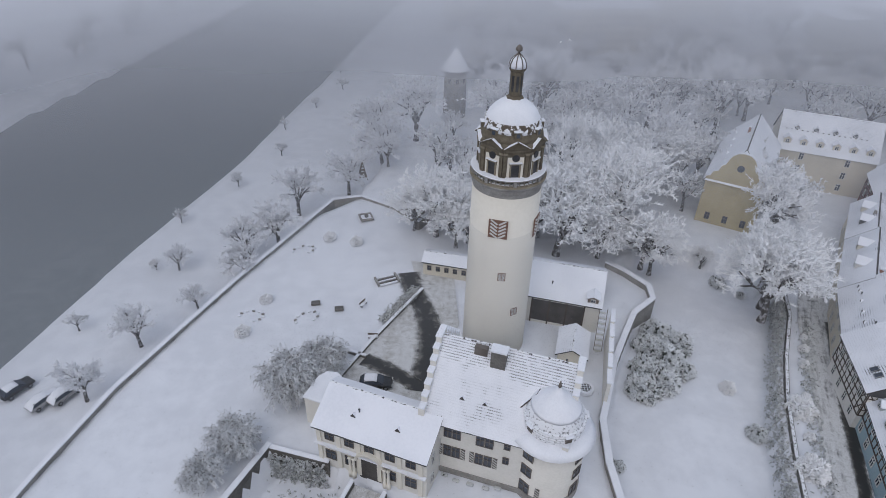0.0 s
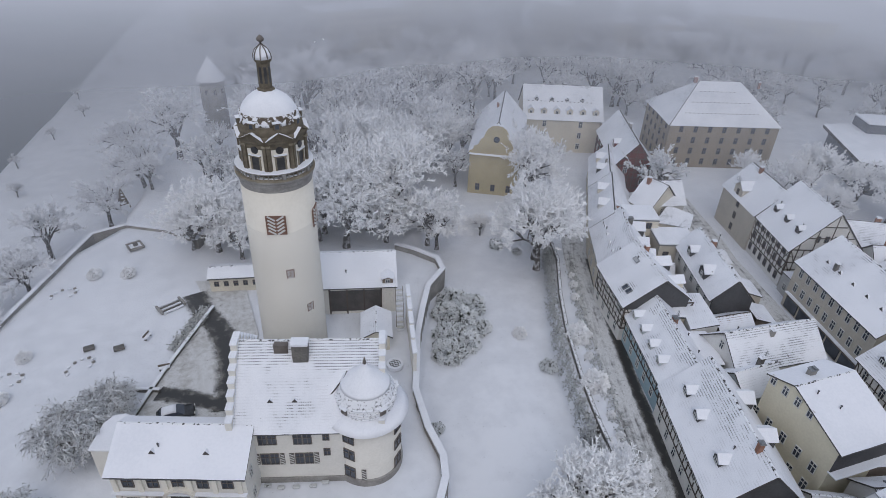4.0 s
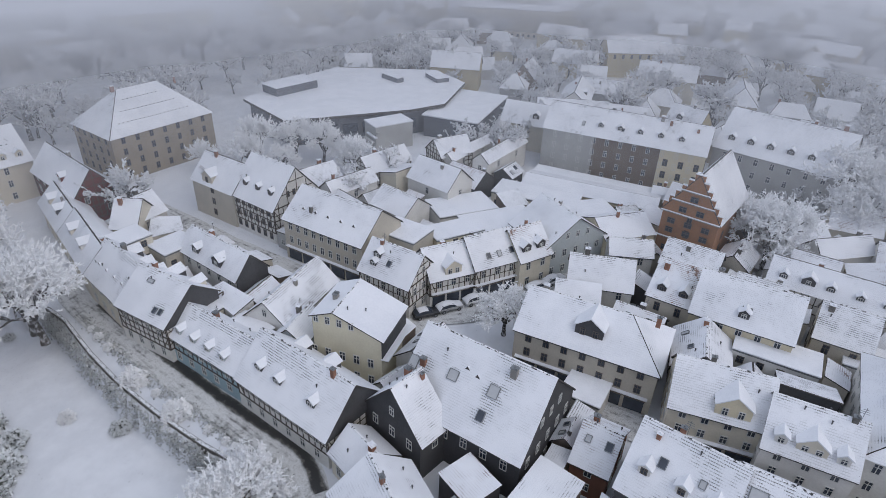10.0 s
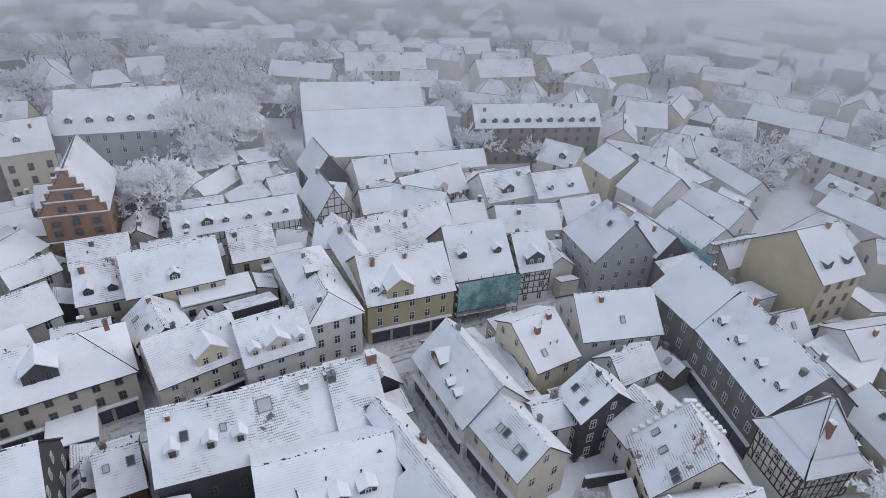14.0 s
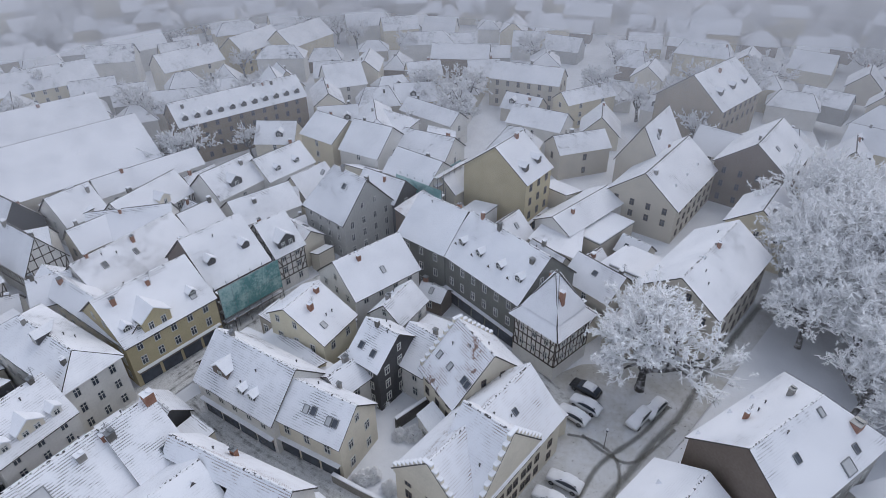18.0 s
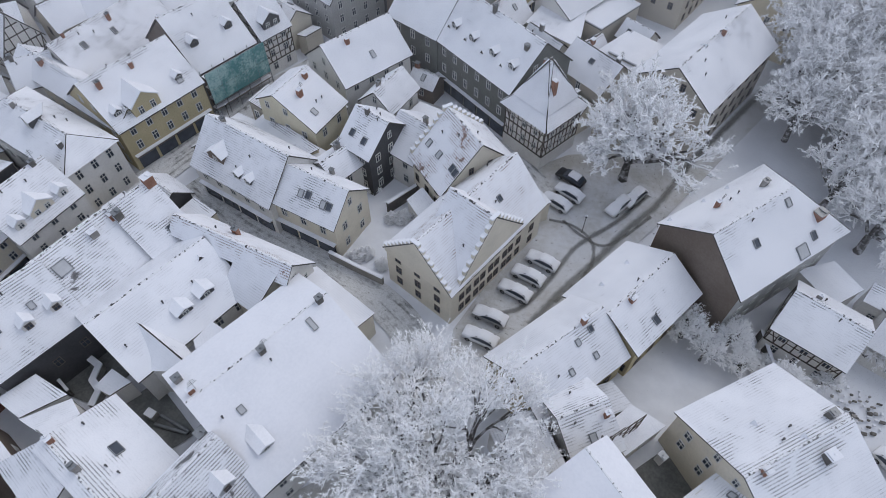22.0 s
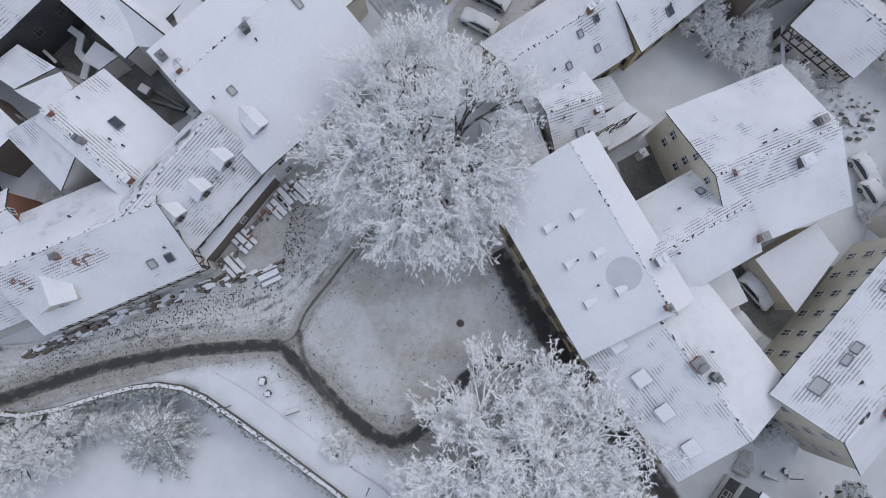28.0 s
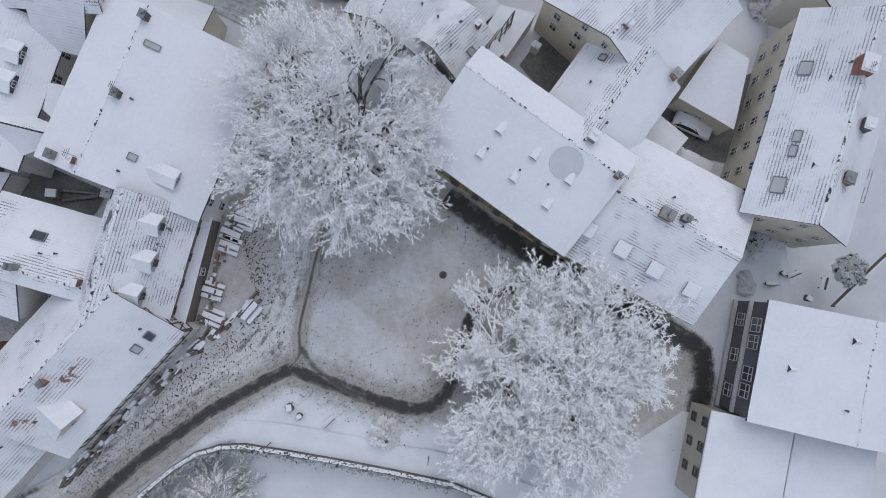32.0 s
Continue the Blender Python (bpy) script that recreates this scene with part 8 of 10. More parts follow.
gable_house("house", 56.6, -129.7, 168, 11.6, 13.7, 8, 13.4, "white", "roof_dark", "white plastered house with a snow-covered roof", near=False, faces="fr", bare="f0 f1 r0 r1")
gable_house("house", 159.4, -6.0, -99, 41.0, 13.4, 12, 17.3, "brown", "roof_dark", "dark brown house with a snow-covered roof", near=False, dormers=tuple((-6 + 5 * k, 0.3, -1, 1.3, 1.0) for k in range(5)), chimneys=4, skylights=3, faces="fr", bare="r0 r1 r2 r3")
gable_house("house", 158.4, -43.8, -114, 28.0, 19.3, 13, 20.6, "grey", "roof_dark", "grey plastered house with a snow-covered roof", near=False, dormers=tuple((-11 + 4.5 * k, 0.2, -1, 1.5, 1.1) for k in range(6)), chimneys=4, faces="fr", bare="f0 r0 r1 r2 r3")
gable_house("house", 139.1, 0.2, -97, 32.2, 9.0, 3.5, 4.7, "creamy", "roof_thick", "pale yellow plastered house with a deep even snow roof", near=False, faces="f", chimneys=0, bare="f0")
gable_house("house", 117.6, -7.1, -56, 11.3, 10.1, 6, 8.4, "creamy", "roof_dark", "pale yellow plastered house with a snow-covered roof", near=False, faces="fl", bare="f0 f1 l0 l1")
gable_house("timber_house", 90.6, 22.7, -48, 9.2, 8.4, 6, 10.2, "white", "roof_dark", "white half-timbered house with a snow-covered roof", timber="beams", dormers=((0, 0.03, -1, 3.2, 1.6, "cream", 2),), faces="fl", bare="l0 l1 l2 f0", shop="pale")
gable_house("timber_house", 96.4, 16.2, -45, 9.8, 8.8, 6.5, 10.9, "white", "roof_dark", "white half-timbered house with a snow-covered roof", timber="beams", skylights=0, faces="fl", bare="l0 l1 l2 f0", shop="dark", items=(("skylight", -1.5, 0.29, -1), ("skylight", 0.8, 0.29, -1), ("skylight", 3.5, 0.31, -1)))
gable_house("house", 101.1, 10.2, -41, 7.5, 8.9, 6.5, 11.0, "cream", "roof_red", "cream plastered house with clay tiles under patchy snow", dormers=((-1.7, 0.2, -1, 2.0, 1.3, "slate"), (1.7, 0.2, -1, 2.0, 1.3, "slate")), faces="fl", bare="l0 l1 l2")
gable_house("timber_house", 85.8, 29.9, -106, 11.1, 8.7, 6.5, 10.9, "white", "roof_dark", "white half-timbered house with a snow-covered roof", timber="beams", dormers=((-3, 0.2, -1, 1.3, 1.0),), skylights=0, faces="fr", bare="f0", items=(("dormer", -2.9, 0.45, -1, 1.5, 1.2), ("skylight", 0.0, 0.43, -1)))
gable_house("house", 94.8, 45.1, -105, 19.6, 12.2, 9, 13.8, "tan", "roof_dark", "beige plastered house with a snow-covered roof", chimneys=0, vents=5, faces="f", bare="f0", pace=2.15, shop="dark", items=(("chimney", -4.3, 0.36, -1),))
gable_house("timber_house", 103.3, 64.7, -109, 13.3, 13.1, 8, 15.3, "white", "roof_dark", "white half-timbered house with dense dark beams and snowy roof", timber="beams", pace=2.1, frame="frame_dark", dormers=((-4, 0.25, -1, 1.3, 1.1), (0, 0.25, -1, 1.3, 1.1), (4, 0.25, -1, 1.3, 1.1)), faces="fr", bare="r0 r1 r2")
gable_house("house", 105.5, 77.8, -107, 13.7, 10.0, 8, 13.0, "tan", "roof_dark", "beige plastered house with a snow-covered roof", near=False, dormers=((-1.5, 0.02, -1, 3.2, 1.8, "tan"),), frame="frame_dark", faces="fr", bare="r0 r1 r2")
gable_house("house", 124.4, 116.1, -19, 28.1, 18.3, 11.5, 19.8, "tanbrown", "roof_thick", "brown plastered house with a deep even snow roof", near=False, hip=(1, 1), chimneys=3, guards=3, frame="frame_dark", faces="fl")
gable_house("timber_house", 93.4, 109.4, -113, 22.1, 9.0, 8, 13.4, "red", "roof_dark", "dark red half-timbered house with a snow-covered roof", timber="beams", near=False, dormers=((3, 0.2, -1, 1.8, 1.4, "red"),), faces="fr", bare="f0")
gable_house("house", 89.7, 134.8, -22, 20.7, 14.7, 9, 15.7, "cream", "roof_dark", "cream plastered house with a snow-covered roof", near=False, guards=1, dormers=tuple((-8.5 + 3.4 * k, 0.12, -1, 1.5, 1.2, "cream") for k in range(6)) + tuple((-7 + 4 * k, 0.5, -1, 0.9, 0.8, "slate") for k in range(4)), faces="fl", bare="l0 l1 l2")
gable_house("house", 125.0, 34.4, -113, 12.4, 8.8, 7, 11.0, "white", "roof_dark", "white plastered house with a snow-covered roof", near=False, faces="fr", bare="f0 r0")
gable_house("house", 148.0, 24.8, -18, 20.3, 4.4, 7, 9.0, "white", "roof_dark", "white plastered house with a snow-covered roof", near=False, faces="fl", bare="l0")
gable_house("timber_house", 143.3, 37.5, -41, 9.7, 7.5, 7, 10.4, "white", "roof_dark", "white half-timbered house with a snow-covered roof", timber="beams", near=False, faces="fl", bare="f0 f1 l0 l1")
gable_house("house", 96.7, -5.1, -85, 11.2, 8.3, 6, 9.8, "white", "roof_dark", "white plastered house with a snow-covered roof", faces="fl", bare="f0 l0 l1 l2")
gable_house("house", 19.4, -117.4, -109, 10.4, 15.6, 13, 19.1, "yellow", "roof_thick", "ochre yellow house with a deep even snow roof", near=False, blank="lr", dormers=((-2.5, 0.2, -1, 1.6, 1.3), (2.5, 0.2, -1, 1.6, 1.3)), frame="frame_dark", faces="fl", bare="f0 f0", shop="dark", chimneys=0, items=(("chimney", 2.1, 0.93, -1),), pace=3.3)
gable_house("house", 2.8, -115.0, -118, 19.1, 8.5, 6, 8.4, "white", "roof_dark", "white plastered house with a snow-covered roof", near=False, faces="fl", bare="f0 f1 l0 l1")
gable_house("house", -13.1, -131.3, -110, 24.0, 15.5, 8, 14.1, "tan", "roof_dark", "beige plastered house with a snow-covered roof", near=False, vents=3, chimneys=2, frame="frame_dark", faces="fl", bare="l0", pace=3.3)
gable_house("house", -34.5, -146.4, -111, 18.9, 15.7, 10, 16.1, "brown", "roof_dark", "dark brown house with a snow-covered roof", near=False, skylights=2, frame="frame_dark", faces="fl", bare="f0 f1", pace=3.3)
gable_house("house", -33.4, -120.7, -110, 13.2, 11.9, 8, 12.3, "creamy", "roof_dark", "pale yellow plastered house with a snow-covered roof", near=False, faces="fl", bare="f2 l0 l1", pace=3.3)
gable_house("house", -22.7, -179.1, -118, 23.1, 18.6, 13, 20.3, "tanbrown", "roof_dark", "brown plastered house with a snow-covered roof", near=False, blank="lr", dormers=((-7, 0.3, -1, 1.6, 1.3), (0, 0.3, -1, 1.6, 1.3), (7, 0.3, -1, 1.6, 1.3)), frame="frame_dark", faces="fl", bare="f0 f1", pace=3.3)
gable_house("timber_house", 130.0, 50.9, -27, 13.7, 6.2, 6.5, 9.6, "white", "roof_dark", "white half-timbered house with a snow-covered roof", timber="beams", near=False, faces="fl", bare="f0 f1 l0 l1")
gable_house("house", 146.9, 33.3, -19, 19.4, 3.2, 6.5, 8.0, "white", "roof_dark", "white plastered house with a snow-covered roof", near=False, faces="fl", bare="f0 l0 l1")
gable_house("house", 115.5, 53.3, -28, 12.6, 5.0, 6.5, 8.7, "white", "roof_dark", "white plastered house with a snow-covered roof", near=False, faces="fl", bare="f0 l0 l1")
gable_house("house", 88.0, 87.6, -12, 6.6, 7.6, 6.5, 10.0, "white", "roof_dark", "white plastered house with a snow-covered roof", near=False, faces="fl", bare="f0 f1 l0 l1")
gable_house("house", 85.0, 86.6, -75, 5.2, 8.6, 6.5, 10.8, "cream", "roof_dark", "cream plastered house with a snow-covered roof", near=False, faces="fr", bare="f0 f1 r0")
gable_house("house", 75.0, -56.1, 164, 28.3, 5.2, 8, 10.2, "cream", "roof_dark", "cream plastered house with a snow-covered roof", faces="fr", bare="f0 r0 r1 r2 r3")
gable_house("house", 75.9, -84.9, -109, 7.7, 8.1, 7, 10.7, "white", "roof_dark", "white plastered house with a snow-covered roof", near=False, faces="fl", bare="f0 f1 l0 l1")
gable_house("house", 108.6, -9.9, -80, 8.1, 5.4, 6, 8.1, "white", "roof_dark", "white plastered house with a snow-covered roof", faces="fl", bare="l0")
gable_house("house", 19.1, -65.2, 160, 6.3, 9.3, 6, 9.7, "white", "roof_dark", "white plastered house with a snow-covered roof", faces="fr", bare="r0 r1 r2")
gable_house("house", 28.7, -56.1, -114, 5.5, 5.4, 6, 7.9, "white", "roof_dark", "white plastered house with a snow-covered roof", faces="fl", bare="f0 l0 l1 l2")
gable_house("timber_house", -40.1, -51.1, 159, 8.9, 8.5, 5.5, 8.5, "white", "roof_dark", "white half-timbered house with a snow-covered roof", timber="beams", faces="fl")

gable_house("house", 39.6, 5.7, -126, 3.4, 5.6, 6, 8.2, "brick", "roof_dark", "red brick house with a snow-covered roof", faces="fr", bare="f0 f1 r0 r1")
gable_house("house", 85.3, -58.0, -135, 6.5, 7.4, 7, 10.1, "white", "roof_dark", "white plastered house with a snow-covered roof", faces="fr", bare="f0 f1 r0 r1 r2")
gable_house("house", 100.6, -67.6, -138, 6.6, 9.0, 6.5, 10.6, "white", "roof_dark", "white plastered house with a snow-covered roof", near=False, faces="fr", bare="f0 f1 r0 r1")
gable_house("house", 88.4, -80.5, -148, 15.8, 9.3, 6.5, 10.5, "white", "roof_dark", "white plastered house with a snow-covered roof", near=False, faces="fr", bare="f0 f1 r0 r1")
gable_house("house", 50.1, -155.6, 157, 19.4, 7.0, 7, 9.8, "white", "roof_dark", "white plastered house with a snow-covered roof", near=False, faces="fr", bare="f0 f1")
gable_house("house", 43.2, -133.3, 170, 14.4, 10.6, 7, 11.1, "white", "roof_dark", "white plastered house with a snow-covered roof", near=False, faces="fr", bare="f0 f1 r0")
gable_house("house", 8.0, -146.8, -143, 14.1, 8.0, 7, 10.2, "tan", "roof_dark", "beige plastered house with a snow-covered roof", near=False, frame="frame_dark", faces="fl", bare="l0")
gable_house("house", 20.2, -159.4, 167, 15.7, 9.5, 7, 10.5, "white", "roof_dark", "white plastered house with a snow-covered roof", near=False, faces="fr", bare="f0 r0")
gable_house("house", 10.9, -180.0, -133, 17.7, 7.0, 8, 10.7, "creamy", "roof_dark", "pale yellow plastered house with a snow-covered roof", near=False, faces="fl", bare="l0 l1")
gable_house("house", 30.0, -189.7, 175, 22.5, 9.8, 9, 12.9, "tan", "roof_dark", "beige plastered house with a snow-covered roof", near=False, frame="frame_dark", faces="fr", bare="r0 r1")
gable_house("house", 126.4, -213.9, -101, 24.1, 13.4, 8, 13.2, "creamy", "roof_dark", "pale yellow plastered house with a snow-covered roof", near=False, faces="fl", bare="f0 f1 f2")
gable_house("house", 139.6, -200.9, -99, 22.1, 11.9, 8, 12.7, "yellow", "roof_dark", "ochre yellow house with a snow-covered roof", near=False, frame="frame_dark", faces="fl", bare="l0 l1 l2")
gable_house("house", 145.7, -170.9, -116, 21.4, 11.6, 9, 13.6, "cream", "roof_dark", "cream plastered house with a snow-covered roof", near=False, faces="fl", bare="f0 l0 l1 l2")
gable_house("house", 178.0, -141.3, -121, 29.4, 12.8, 8, 13.0, "creamy", "roof_dark", "pale yellow plastered house with a snow-covered roof", near=False, faces="fl", bare="f0 l0 l1 l2")
gable_house("house", 240.3, -104.0, -122, 32.9, 13.4, 8, 13.3, "white", "roof_dark", "white plastered house with a snow-covered roof", near=False, faces="fr", bare="f0 r0 r1")
gable_house("house", 242.4, -17.9, -95, 20.7, 10.8, 8, 12.6, "cream", "roof_dark", "cream plastered house with a snow-covered roof", near=False, faces="f", bare="f0 f1")
gable_house("house", 255.8, 17.4, -93, 17.5, 9.9, 7, 11.2, "creamy", "roof_dark", "pale yellow plastered house with a snow-covered roof", near=False, faces="fr", bare="f0 f1 r0 r1")
gable_house("house", 273.4, -5.2, -71, 26.8, 13.3, 10, 15.3, "yellow", "roof_dark", "ochre yellow house with a snow-covered roof", near=False, frame="frame_dark", faces="fl", bare="f0 f1 l0 l1 l2")
gable_house("house", 87.0, -172.4, -138, 12.2, 12.7, 8, 13.4, "white", "roof_dark", "white plastered house with a snow-covered roof", near=False, faces="fl")
gable_house("house", 6.2, -50.2, -112, 20.1, 11.2, 7.5, 13.2, "cream", "roof_red", "cream plastered house with clay tiles under patchy snow", frame="frame_dark", skylights=2, chimneys=0, faces="fl")
gable_house("house", 115.9, -74.6, 166, 12.0, 8.4, 6.5, 12.1, "slate", "roof_dark", "dark slate-toned house with a snow-covered roof", near=False, frame="frame", faces="fr", bare="f0 r0 r1")
gable_house("timber_house", 99.9, -65.5, 166, 12.0, 7.5, 6.5, 12.3, "white", "roof_dark", "white half-timbered house with a snow-covered roof", timber="beams", near=False, faces="fr", bare="f0 r0 r1")
gable_house("house", 123.4, -23.6, 158, 18.0, 11.0, 12, 20.4, "orange", "roof_dark", "orange-red brick house with a snow-covered roof", near=False, frame="frame_dark", faces="br", bare="r0 r1")
gable_house("house", 65.5, 121.6, -119, 27.0, 11.5, 10, 16.0, "yellow", "roof_thick", "ochre yellow house with a deep even snow roof", near=False, vents=5, hip=(0, 0.7), frame="frame_dark", faces="r", bare="r1 r2")
gable_house("house", 110.1, 4.6, -134, 12.0, 14.8, 7, 12.0, "bluegrey", "roof_dark", "pale blue-grey house with a snow-covered roof", faces="fr", bare="f0 f1")
gable_house("house", -9.6, -143.4, 73, 16.0, 10.8, 9, 17.9, "tan", "roof_dark", "beige plastered house with a snow-covered roof", near=False, skylights=3, frame="frame_dark", faces="br", bare="b0 b1 b2 r0 r1 r2")
gable_house("house", 4.9, -47.8, 158, 7.0, 13.2, 7.5, 15.0, "cream", "roof_red", "cream plastered house with clay tiles under patchy snow", chimneys=0, frame="frame_dark", faces="fr", bare="f0 f1 f2")
lean_house(((34.6, -22.3, 4.5), (30.9, -20.6, 4.5), (28.4, -25.3, 4.6), (32.9, -26.3, 4.6)), "white", "roof_thick", "white plastered annexe with a deep even snow roof")
lean_house(((41.6, -14.7, 3.4), (39.1, -14.4, 3.4), (37.7, -16.6, 3.5), (41.0, -17.3, 3.5)), "white", "roof_thick", "white plastered annexe with a deep even snow roof")
lean_house(((45.5, -20.3, 6.0), (36.3, -17.5, 6.0), (28.9, -19.3, 7.4), (39.7, -22.4, 9.5)), "white", "roof_thick", "white plastered annexe with a deep even snow roof")
lean_house(((29.2, -20.2, 6.2), (35.1, -23.0, 6.6), (39.7, -22.3, 9.4), (28.9, -19.2, 7.5)), "white", "roof_thick", "white plastered annexe with a deep even snow roof")
lean_house(((32.5, -30.3, 6.5), (27.0, -28.7, 6.5), (24.6, -34.0, 11.0), (31.2, -34.7, 11.0)), "cream", "roof_melt", "cream plastered back wing with tiles showing below its ridge")
lean_house(((13.3, -34.2, 5.0), (23.5, -38.3, 5.0), (25.5, -36.0, 6.5), (14.5, -30.1, 6.5)), "cream", "roof_thick", "low cream annexe along the street under snow")
lean_house(((33.5, -24.4, 6.0), (29.6, -20.4, 6.0), (28.0, -25.1, 6.4), (31.5, -26.0, 6.4)), "white", "roof_thick", "white plastered annexe with a deep even snow roof")
lean_house(((-17.1, -30.0, 3.6), (-19.9, -27.3, 3.6), (-23.7, -32.2, 3.9), (-19.5, -33.4, 3.9)), "white", "roof_thick", "white plastered annexe with a deep even snow roof")
lean_house(((-39.3, -21.4, 4.2), (-45.4, -17.4, 4.2), (-47.6, -25.3, 4.6), (-44.2, -27.7, 4.6)), "cream", "roof_smooth", "low cream garage with a smooth snow roof")
lean_house(((-17.2, -31.5, 2.8), (-20.0, -33.8, 2.8), (-17.0, -36.0, 3.2), (-14.0, -33.8, 3.2)), "brown", "roof_thin", "dark brown annexe with tiles showing through thin snow")
lean_house(((-2.2, -97.4, 4.2), (-9.2, -94.0, 4.2), (-12.4, -101.1, 4.6), (-7.6, -106.5, 4.6)), "brown", "roof_thick", "dark brown annexe with a deep even snow roof")
lean_house(((11.2, -102.3, 5.0), (0.1, -97.4, 5.0), (1.1, -111.4, 6.0), (7.9, -113.7, 6.0)), "cream", "roof_thick", "cream plastered annexe with a deep even snow roof")
lean_house(((45.1, -60.2, 4.0), (35.4, -56.5, 4.0), (32.9, -58.6, 5.2), (42.5, -62.5, 5.2)), "creamy", "roof_thin", "pale yellow plastered annexe with tiles showing through thin snow")
lean_house(((66.5, -64.2, 6.0), (63.0, -67.8, 6.0), (64.7, -69.7, 7.5), (68.0, -66.9, 7.5)), "white", "roof_thin", "white plastered annexe with tiles showing through thin snow")
lean_house(((-38.1, -60.4, 3.5), (-42.5, -55.7, 3.5), (-45.9, -59.0, 4.5), (-42.4, -62.7, 4.5)), "white", "roof_thick", "white plastered annexe with a deep even snow roof")
lean_house(((54.2, 15.0, 3.5), (58.8, 12.0, 3.5), (61.2, 16.0, 4.2), (56.3, 18.9, 4.2)), "white", "roof_thick", "white plastered annexe with a deep even snow roof")
lean_house(((115.3, -81.3, 6.0), (103.7, -77.5, 6.0), (99.0, -81.4, 8.0), (112.1, -88.5, 8.0)), "white", "roof_dark", "white plastered annexe with a snow-covered roof")
lean_house(((113.8, -103.0, 5.0), (103.8, -111.5, 5.0), (102.5, -117.1, 6.5), (111.7, -109.2, 6.5)), "white", "roof_thin", "white plastered annexe with tiles showing through thin snow")
lean_house(((76.0, -94.0, 5.5), (62.0, -101.3, 5.5), (63.8, -104.0, 7.5), (69.9, -102.1, 7.5)), "white", "roof_thin", "white plastered annexe with tiles showing through thin snow")
lean_house(((65.2, -143.2, 6.5), (53.5, -138.8, 6.5), (50.2, -145.2, 9.0), (62.9, -150.0, 9.0)), "white", "roof_dark", "white plastered annexe with a snow-covered roof")
lean_house(((45.0, -132.9, 7.0), (35.8, -132.1, 7.0), (38.6, -140.8, 9.0), (46.7, -142.3, 9.0)), "white", "roof_dark", "white plastered annexe with a snow-covered roof")
lean_house(((68.3, 58.0, 6.0), (64.2, 49.6, 6.0), (68.6, 48.6, 6.6), (71.2, 56.2, 6.6)), "white", "roof_thick", "white plastered annexe with a deep even snow roof")
lean_house(((70.9, 79.6, 6.2), (74.8, 77.3, 6.2), (76.9, 82.3, 6.6), (73.0, 83.1, 6.6)), "creamy", "roof_thick", "pale yellow plastered annexe with a deep even snow roof")
lean_house(((81.1, 80.4, 5.0), (86.3, 76.1, 5.0), (89.1, 78.8, 6.2), (86.7, 83.9, 6.2)), "tan", "roof_thin", "beige plastered annexe with tiles showing through thin snow")
lean_house(((18.6, 1.9, 3.0), (15.0, -10.5, 3.0), (16.9, -10.1, 4.2), (20.7, 2.3, 4.2)), "brown", "roof_melt", "low brown cafe front under a strip of snowy roof")
